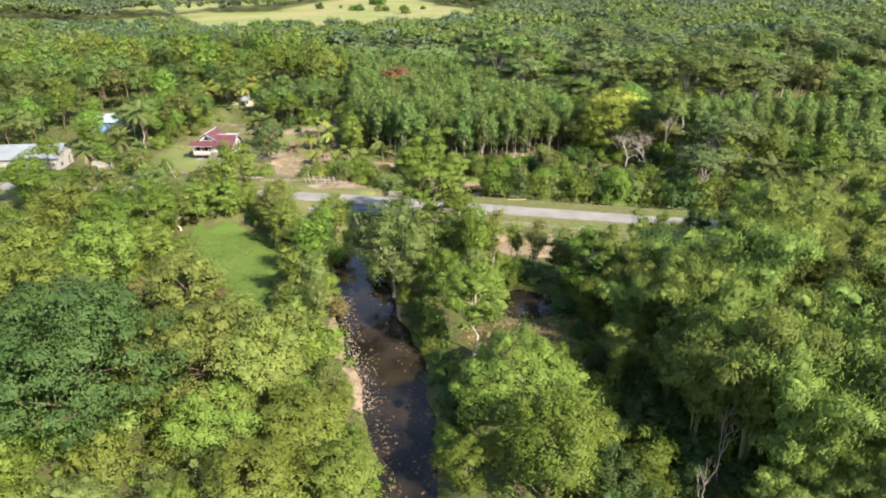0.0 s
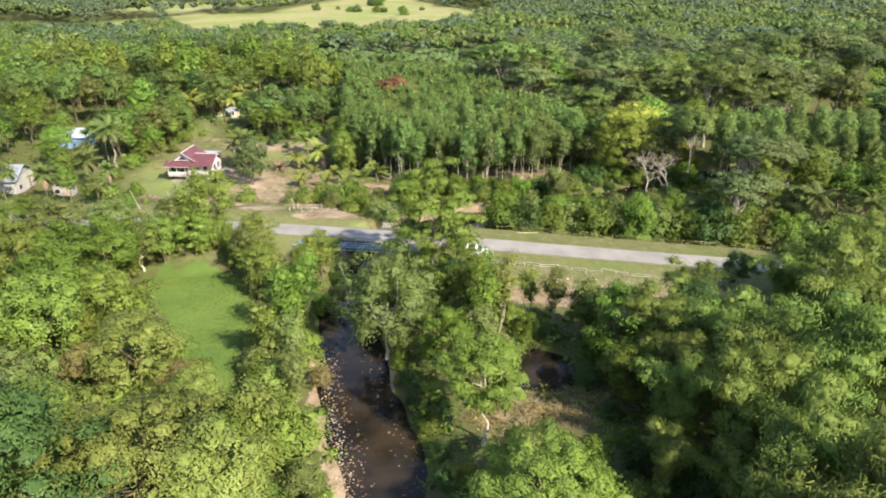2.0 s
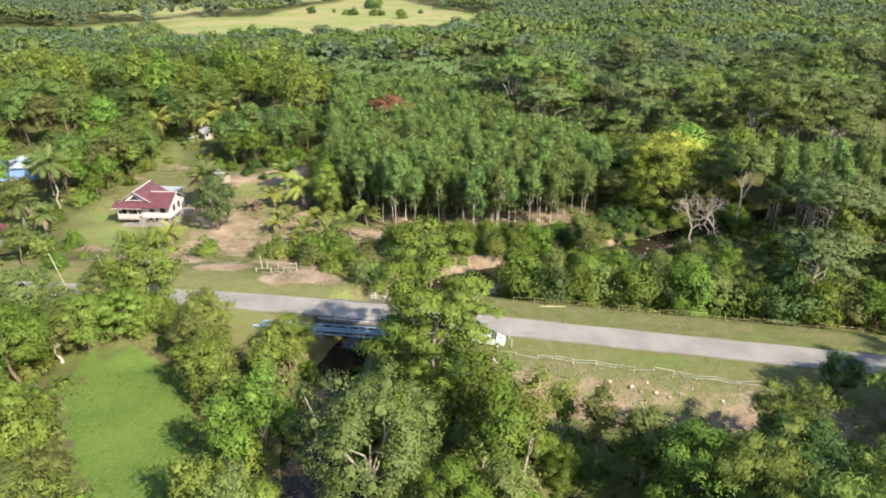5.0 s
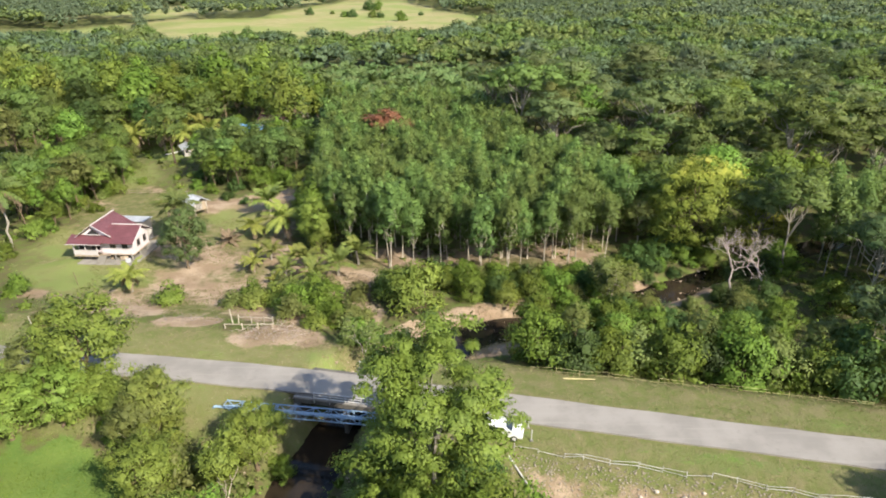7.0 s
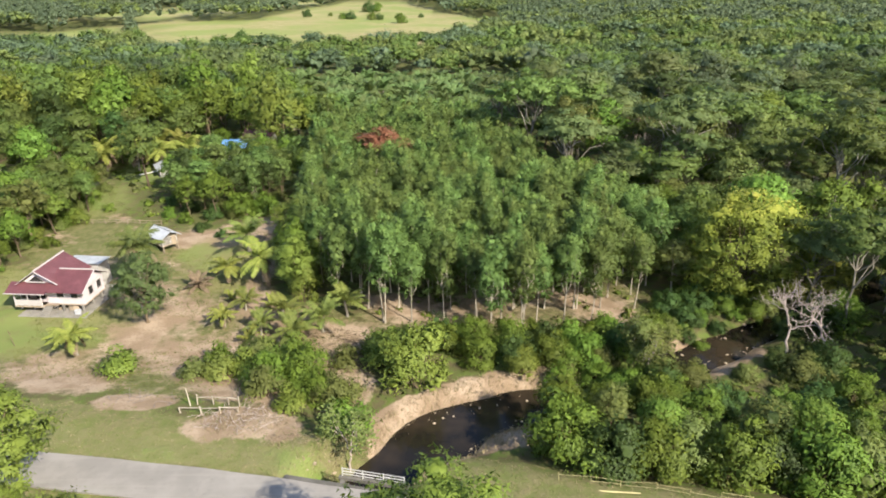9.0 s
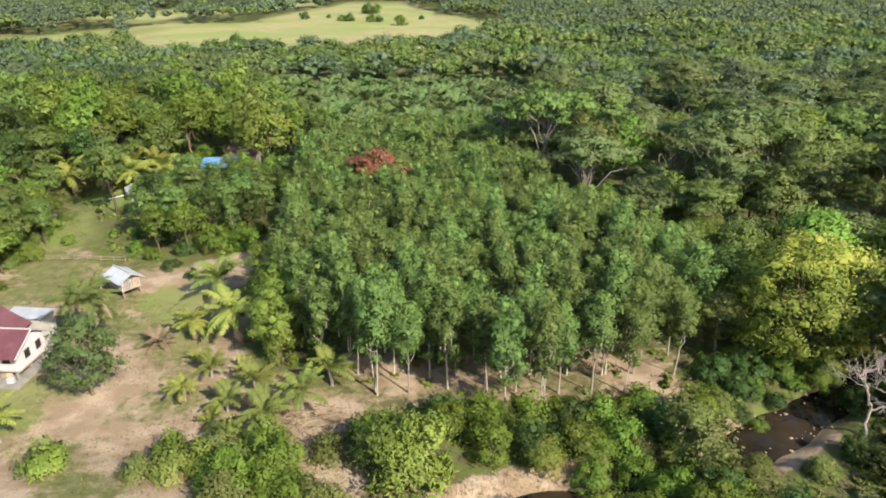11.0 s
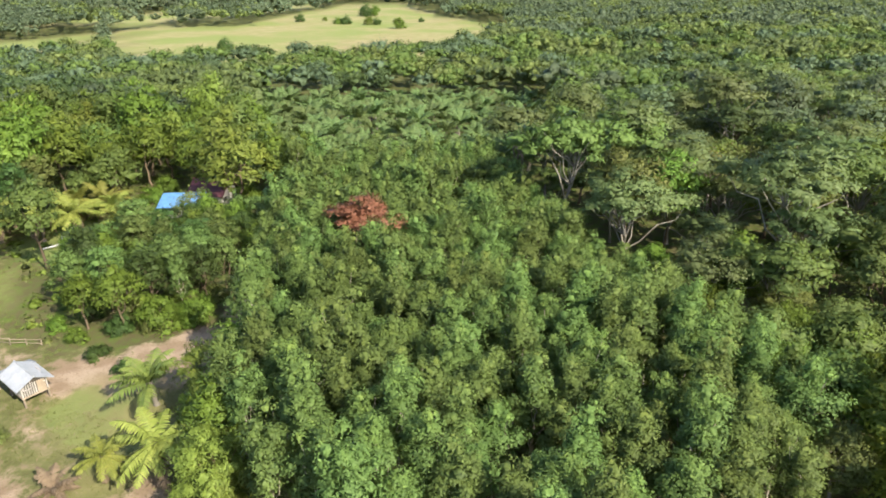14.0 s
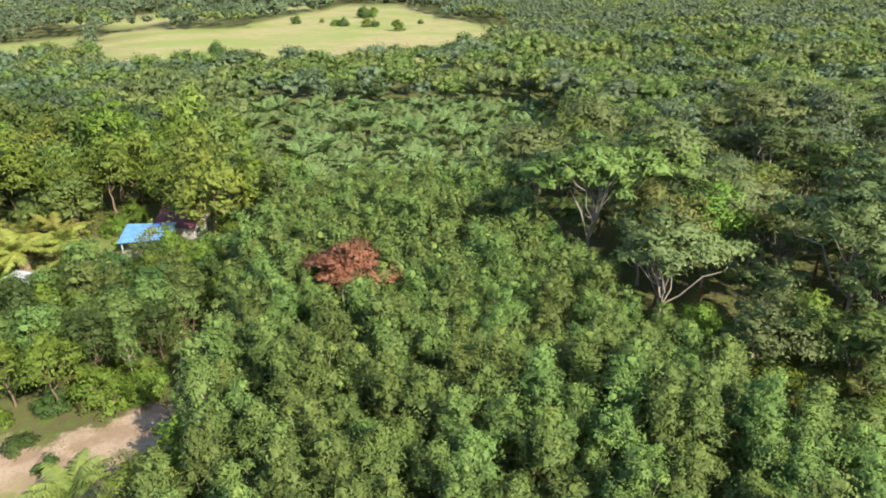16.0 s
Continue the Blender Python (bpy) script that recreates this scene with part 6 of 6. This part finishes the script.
put(COCO[4], [(-24.5, 139, 1.0), (-19, 139.5, 0.9), (-24, 148, 0.8), (-30, 150, 0.7)], "small yellowing palm seedling", "palm seedlings")
DRY = palm(825, "dry_palm", 0.8, 16, 2.6, FROND_DEAD, 14, (-0.3, 1.2), 0.18)
put(DRY, [(-35.5, 153.2, 1.0)], "withered brown palm clump on bare soil")
put(COCO[0], [(58.6, 112.5, 0.95), (64.8, 109, 0.95)], "dark coconut palm at the wood edge", "roadside palms")
put(BUSH[4], [(-42, 174.5, 0.8), (-38, 172, 0.6)], "dark green shrub on bare soil", "yard shrubs")
put(BIG[0], [(-51, 203, 0.72)], "dense dark green round tree by the huts", "", 0.75)
# trees closing the gap beside the plantation
put([BIG[0], MID[0], BIG[4], MID[0]], [(33, 168, 0.8), (36.5, 163.5, 0.78), (39.5, 169, 0.8), (34.5, 157.5, 0.72), (31, 162.5, 0.74), (41.5, 161, 0.8), (37, 175, 0.82), (28.5, 177, 0.74), (24, 183, 0.78), (33, 182, 0.82), (30.5, 152, 0.66), (44, 166, 0.8)], "dark green tree beside the plantation", "trees beside the plantation")
# undergrowth filling the edge of the bamboo grove and the bank
put(BUSH[1], [(-27, 44.5, 0.3), (-24.5, 43.2, 0.42), (-29.5, 42.5, 0.36), (-26.2, 40.8, 0.46), (-31.5, 40.5, 0.4), (-35, 43, 0.3), (-23, 45.2, 0.4), (-28.5, 39.5, 0.44), (-33.5, 38.8, 0.5)], "low bright green shrub in rough grass", "low shrubs")
put(BAMBOO, [(28.5, 37.5, 0.62), (31.5, 36, 0.66), (34, 40, 0.7), (30, 44, 0.66), (25.5, 38, 0.55), (34, 45, 0.75), (37.5, 41, 0.8), (26.5, 51, 0.62)], "low arching bamboo clump at the grove edge", "bamboo grove")
# mostly the dark-leaved kind, deepening the shade under the bamboo by colour
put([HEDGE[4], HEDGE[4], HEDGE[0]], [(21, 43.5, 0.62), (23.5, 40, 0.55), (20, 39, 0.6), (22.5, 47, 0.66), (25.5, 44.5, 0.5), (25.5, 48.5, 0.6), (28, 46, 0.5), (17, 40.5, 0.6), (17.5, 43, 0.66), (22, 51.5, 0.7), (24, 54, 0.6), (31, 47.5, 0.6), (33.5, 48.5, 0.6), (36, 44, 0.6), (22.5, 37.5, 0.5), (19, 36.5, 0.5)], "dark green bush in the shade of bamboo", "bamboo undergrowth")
put(BAMBOO, [(18.6, 58.5, 0.6), (22.6, 68.5, 0.72), (20.2, 66.5, 0.55)], "low arching bamboo clump near a shaded pool", "bamboo grove")


# far woods
def far_woods(seed, y0, y1, step, per, size, name, label, mats, wide=0.72, tall=1.0, knots=6):
    """Crowns of the forest that runs to the horizon."""
    rng = np.random.default_rng(seed)
    lots = [[] for m in mats]
    y = y0
    while y < y1:
        half = 32 + wide * y
        xs = np.arange(-half, half, step)
        px = xs + rng.uniform(-0.45, 0.45, len(xs)) * step
        py = y + rng.uniform(-0.45, 0.45, len(xs)) * step
        ok = ~(inside(FIELD, px, py) | inside(FIELD_WEST, px, py) | inside(FIELD_FAR, px, py) | inside(PALMS, px, py) | inside(GROVE, px, py) | inside(GROVE_WEST, px, py) | (np.hypot(px + 50, py - 225) < 9.5) | inside(CLEARING, px, py))
        for a, b in zip(px[ok], py[ok]):
            lots[int(np.clip((0.5 + 0.5 * wobble(a, b, 26, 3)) * len(mats) + rng.normal(0, 0.7), 0, len(mats) - 1))].append((a, b))
        y += step * 0.9
    for m, lot in zip(mats, lots):
        cl = []
        gl = land(*np.array(lot).T)
        for (a, b), g in zip(lot, gl):
            r = step * rng.uniform(0.38, 0.72) * (1 + 0.3 * wobble(a, b, 24, 11))
            h = rng.uniform(8.5, 12) * tall + r * 0.5 + 2.5 * wobble(a, b, 34) + g
            flat = rng.uniform(0.45, 0.85)
            for i in range(knots):
                e, q = i * 2.4 + rng.uniform(0, 1), math.sqrt((i + 0.4) / knots) * rng.uniform(0.85, 1.1)
                k = r * rng.uniform(0.36, 0.58)
                cl.append((a + r * q * math.cos(e), b + r * q * math.sin(e), h - r * flat * (0.35 + 0.9 * q * q), k, k * rng.uniform(0.6, 0.9)))
            cl.append((a, b, h - r * flat * 1.2, r * 0.8, r * flat * 0.7))
        v, f, nm = foliage(rng, cl, per, size, core=0.6, up=0.3, loose=0.25)
        tagged(new(name, mesh_of(name, v, f, m, True, nm)), label, "forest", kind="stuff")


# leaf mixes for the far bands; the haze is in the leaf colours
FAR_MATS = [LEAF_WOOD_DARK, LEAF_FAR_HAZE, LEAF_WOOD, LEAF_OLIVE, LEAF_WOOD_GREY]
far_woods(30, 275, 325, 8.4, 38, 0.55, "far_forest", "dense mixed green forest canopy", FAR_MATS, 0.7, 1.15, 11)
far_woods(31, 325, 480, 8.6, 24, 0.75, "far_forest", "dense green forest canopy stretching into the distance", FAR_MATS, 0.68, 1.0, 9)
far_woods(32, 480, 760, 8.6, 14, 1.2, "far_forest", "hazy green forest canopy near the horizon", [LEAF_FAR_HAZE, LEAF_DISTANT_HAZE, LEAF_FAR_HAZE, LEAF_OLIVE, LEAF_WOOD_GREY], 0.68, 1.0, 4)
far_woods(33, 760, 1300, 14.0, 14, 2.2, "far_forest", "hazy green forest canopy at the horizon", [LEAF_DISTANT_HAZE, LEAF_FAR_HAZE, LEAF_DISTANT_HAZE], 0.66, 1.0, 3)


# undergrowth
def undergrowth(seed, x0, x1, y0, y1, step, r0, r1, name, label, keep, mats, per=45, size=0.36):
    """Weeds, ferns and saplings that cover the ground under and between the trees."""
    rng = np.random.default_rng(seed)
    gx, gy = np.meshgrid(np.arange(x0, x1, step), np.arange(y0, y1, step))
    px, py = gx.ravel() + rng.uniform(-0.5, 0.5, gx.size) * step, gy.ravel() + rng.uniform(-0.5, 0.5, gx.size) * step
    ok = keep(px, py) & (rng.random(len(px)) < 0.9)
    px, py = px[ok], py[ok]
    z = land(px, py)
    which = np.clip(((0.5 + 0.5 * wobble(px, py, 7, 5)) * len(mats) + rng.normal(0, 0.6, len(px))).astype(int), 0, len(mats) - 1)
    for i, m in enumerate(mats):
        k = which == i
        if k.any():
            r = rng.uniform(r0, r1, k.sum())
            v, f, nm = foliage(rng, np.column_stack([px[k], py[k], z[k] + r * 0.1, r * 1.25, r * rng.uniform(0.35, 0.95, k.sum())]), per, size, core=0.4, fuzz=0.25)
            tagged(new(name, mesh_of(name, v, f, m, True, nm)), label, "undergrowth", kind="stuff")


def south_side(x, y):
    g = road_gap(x, y)
    rubble = (x > 3) & (x < 40) & (g > -14)
    return (g < -8) & ~rubble & (river_gap(x, y) > 0.9) & ~inside(MEADOW, x, y) & (np.hypot(x - 8, (y - 68) * 1.4) > 6.5) & (np.abs(x) < 30 + 0.72 * y)


def north_side(x, y):
    g = road_gap(x, y)
    return (g > 10.5) & (river_gap(x, y) > 2.6) & (x > 7) & ~inside(GROVE, x, y) & (np.hypot(x - 33, y - 137) > 6)


def west_side(x, y):
    return (road_gap(x, y) > 7) & ~inside(YARD, x, y) & ~inside(GROVE_WEST, x, y) & (x < -45) & (np.abs(x) < 0.75 * y + 10)


UNDER = [LEAF_GREEN, LEAF_BRIGHT, LEAF_OLIVE, LEAF_GREEN]
undergrowth(41, -95, 85, 32, 112, 2.0, 0.7, 1.5, "undergrowth", "tangled green weeds and saplings between the trees", south_side, UNDER, 50, 0.28)
undergrowth(42, 6, 60, 112, 152, 2.3, 0.7, 1.5, "undergrowth", "tangled green weeds along the stream", north_side, UNDER)
undergrowth(43, -150, -36, 118, 276, 4.2, 0.9, 1.8, "undergrowth", "tangled green weeds in the woodland", west_side, UNDER)
undergrowth(44, -22, 30, 142, 230, 3.4, 0.5, 1.0, "undergrowth", "low weeds on the plantation floor", lambda x, y: inside(GROVE, x, y), [LEAF_GREEN, LEAF_OLIVE], 28)


# stones, litter and other small matter
def rocks(seed, n, where, r0, r1, mat, name, label):
    """Many loose stones, each its own uneven shape."""
    rng = np.random.default_rng(seed)
    vs, fs, base, made = [], [], 0, 0
    while made < n:
        x, y = where(rng)
        if x is None:
            continue
        r = r0 * (r1 / r0) ** rng.random() ** 1.6
        v = ICO_V * r * rng.uniform(0.7, 1.25, (len(ICO_V), 1)) * np.array([1, rng.uniform(0.6, 1), rng.uniform(0.45, 0.8)])
        a = rng.uniform(0, 6.28)
        v = v @ np.array([[math.cos(a), -math.sin(a), 0], [math.sin(a), math.cos(a), 0], [0, 0, 1]]).T
        vs.append(v + np.array([x, y, max(float(land(x, y)[0]), WATER_Z - 0.05) + r * 0.2]))
        fs.append(ICO_F + base)
        base += len(v)
        made += 1
    return tagged(new(name, mesh_of(name, np.concatenate(vs), [np.concatenate(fs)], mat)), label, "stones", kind="stuff")


def on_bar(rng):
    i = rng.integers(0, len(RIV))
    x, y, hw = RIV[i]
    if not 42 < y < 86:
        return None, None
    s = rng.choice([-1, -1, -1, 1])
    return x + s * hw * rng.uniform(0.35, 1.25) + rng.normal(0, 0.3), y + rng.uniform(-0.5, 0.5)


def on_west_bar(rng):
    i = rng.integers(0, len(RIV))
    x, y, hw = RIV[i]
    if not 56 < y < 84:
        return None, None
    return x - hw + rng.normal(-0.1, 0.55), y + rng.uniform(-0.5, 0.5)


def on_north_bar(rng):
    i = rng.integers(0, len(RIV))
    x, y, hw = RIV[i]
    if not 92 < y < 146:
        return None, None
    return x + rng.choice([-1, 1]) * (hw + rng.uniform(1.7, 2.8)), y + rng.uniform(-1, 1)


def on_slope(rng):
    x = rng.uniform(5, 38)
    return x, float(road_y(x)) - rng.uniform(6.0, 12.5)


rocks(51, 1100, on_bar, 0.06, 0.2, STONE_WET, "river_stones", "rusty brown river stones on a gravel bar")
rocks(52, 1000, on_west_bar, 0.04, 0.15, STONE, "river_stones", "pale river stones on a gravel bar")
rocks(53, 260, on_north_bar, 0.08, 0.26, STONE, "river_stones", "pale stones along the stream edge")
rocks(54, 3600, on_slope, 0.035, 0.13, STONE_PALE, "rubble", "pale rubble scattered on the embankment")
for i, (x, y, r) in enumerate(((18.9, 95.6, 0.42), (19.7, 95.0, 0.3), (27.5, 93.4, 0.3), (16.8, 96.3, 0.3), (21.2, 94.8, 0.36), (22.4, 94.2, 0.3), (23.6, 94.5, 0.26), (15.4, 96.0, 0.24), (20.6, 96.0, 0.22))):
    rng = np.random.default_rng(60 + i)
    bb = bmesh.new()
    bmesh.ops.create_icosphere(bb, subdivisions=1, radius=r * 0.75)
    for v in bb.verts:
        v.co *= 1 + 0.5 * noise.noise(v.co * 3 / r + Vector((i, 0, 0)))
        v.co.z *= 0.6
    me = bpy.data.meshes.new("boulder")
    bb.to_mesh(me)
    me.materials.append(STONE_PALE)
    ob = new("boulder", me)
    ob.location = on_land(x, y, r * 0.25)
    tagged(ob, "pale boulder on the rubble slope", "boulder", "boulders")


def litter(seed, n, spots, mat, name, label, size=0.3, lift=0.3):
    """Heaped dry fronds and twigs."""
    rng = np.random.default_rng(seed)
    at = []
    for cx, cy, rx, ry, share in spots:
        k = int(n * share)
        a, q = rng.uniform(0, 6.28, k), np.sqrt(rng.random(k))
        x, y = cx + rx * q * np.cos(a), cy + ry * q * np.sin(a)
        at.append(np.column_stack([x, y, land(x, y) + lift * (1 - q) * rng.uniform(0.2, 1.2, k) + 0.04]))
    at = np.concatenate(at)
    v, f = cards(rng, at, unit(rng.normal(0, 0.6, at.shape) + np.array([0, 0, 1.0])), size * rng.uniform(0.5, 1.6, len(at)), 0.07)
    return tagged(new(name, mesh_of(name, v, [f], mat)), label, "litter", kind="stuff")


litter(61, 1800, [(-20.4, 121.2, 4.6, 2.4, 0.5), (-15, 118, 2.5, 1.2, 0.1), (-16.5, 139, 4, 3, 0.2), (-12, 140, 6, 3, 0.2)], LEAF_STRAW, "dry_brush", "heaped dry brown brushwood on the dirt bank", 0.26, 0.5)
litter(62, 1500, [(-28, 143, 14, 8, 0.5), (-38, 133, 10, 5, 0.3), (-34, 158, 8, 10, 0.2)], FROND_DEAD, "dead_fronds", "scattered dry fronds and cut grass on bare soil", 0.22, 0.06)


def sticks(seed, n, cx, cy, rx, ry, mat, name, label):
    """Cut branches and bamboo lying across one another in a heap."""
    rng = np.random.default_rng(seed)
    paths = []
    for i in range(n):
        a, q, e = rng.uniform(0, 6.28), math.sqrt(rng.random()), rng.uniform(0, 3.14)
        x, y, half = cx + rx * q * math.cos(a), cy + ry * q * math.sin(a), rng.uniform(0.3, 1.1)
        z = float(land(x, y)[0]) + 0.1 + 0.45 * (1 - q) * rng.random()
        d = np.array([math.cos(e) * half, math.sin(e) * half, rng.normal(0, 0.22) * half])
        c = np.array([x, y, z])
        paths.append(limb(rng, c - d, c + d, rng.uniform(0.018, 0.035), 0.012, 4, 0.08))
    v, f = tubes(paths, 4)
    return tagged(new(name, mesh_of(name, v, f, mat)), label, "brushwood", kind="stuff")


sticks(65, 95, -20.6, 121.4, 4.2, 2.3, BARK_DEAD, "brushwood_heap", "heaped pale cut branches on a dirt bank")
sticks(66, 22, -31.5, 124.6, 4.0, 1.4, BARK_DEAD, "brushwood_heap", "scattered pale branches on bare soil")
sticks(67, 160, 9.5, 70.0, 5.5, 3.2, BARK_GREY, "brushwood_heap", "tangled grey branches beside a shaded pool")
sticks(68, 120, -14.0, 138.5, 5.0, 3.0, BARK_BROWN, "brushwood_heap", "dry brown branches before the plantation")


def tufts(seed, n, where, size, mat, name, label):
    """Blades of grass in small tufts."""
    rng = np.random.default_rng(seed)
    pts = []
    while len(pts) < n:
        x, y = where(rng)
        if x is not None:
            pts.append((x, y))
    p = np.repeat(np.array(pts), 4, 0) + rng.normal(0, 0.16, (n * 4, 2))
    z = land(p[:, 0], p[:, 1])
    h = size * rng.uniform(0.5, 1.4, len(p))
    lean = rng.normal(0, 0.45, (len(p), 2)) * h[:, None]
    side = rng.normal(0, 1, (len(p), 2))
    side = side / np.linalg.norm(side, axis=1)[:, None] * 0.035
    a = np.column_stack([p - side, z - 0.03])
    b = np.column_stack([p + side, z - 0.03])
    c = np.column_stack([p + lean, z + h])
    v = np.stack([a, b, c], 1).reshape(-1, 3)
    return tagged(new(name, mesh_of(name, v, [np.arange(len(v)).reshape(-1, 3)], mat)), label, "grass", kind="stuff")


def on_verge(rng):
    x = rng.uniform(-60, 60)
    g = rng.choice([-1, 1]) * rng.uniform(2.3, 10)
    y = float(road_y(x)) + g
    return (None, None) if float(river_gap(x, y)[0]) < 1 else (x, y)


def on_meadow(rng):
    x, y = rng.uniform(-42, -20), rng.uniform(69, 109)
    return (x, y) if inside(MEADOW, x, y) else (None, None)


def on_yard(rng):
    x, y = rng.uniform(-72, -8), rng.uniform(123, 200)
    return (x, y) if inside(YARD, x, y) and wobble(x, y, 5, 3) > -0.1 else (None, None)


def on_pond_bank(rng):
    i = rng.integers(0, len(RIV))
    x, y, hw = RIV[i]
    if not 112 < y < 130:
        return None, None
    a, q = rng.uniform(0, 6.28), hw + rng.uniform(0.4, 3.2)
    x, y = x + q * math.cos(a), y + q * math.sin(a)
    return (x, y) if 0.3 < float(river_gap(x, y)[0]) < 3 and float(road_gap(x, y)) > 4 else (None, None)


tufts(74, 1800, on_pond_bank, 0.3, LEAF_STRAW, "bank_grass", "tall dry straw-coloured grass on the pond bank")
litter(63, 2200, [(8, 69, 6, 3.5, 0.6), (12, 71, 5, 4, 0.4)], LEAF_BROWN, "dry_brush", "tangled dry brown brush by a shaded pool", 0.4, 0.5)
tufts(75, 3000, on_verge, 0.1, LEAF_STRAW, "verge_grass", "dry straw tufts on the road verge")
tufts(71, 4500, on_verge, 0.11, LEAF_OLIVE, "verge_grass", "dry tufted grass on the road verge")
tufts(72, 5200, on_meadow, 0.1, LEAF_GREEN, "meadow_grass", "short bright green meadow grass")
tufts(73, 7000, on_yard, 0.16, LEAF_OLIVE, "yard_grass", "thin yellowing grass in the yard")
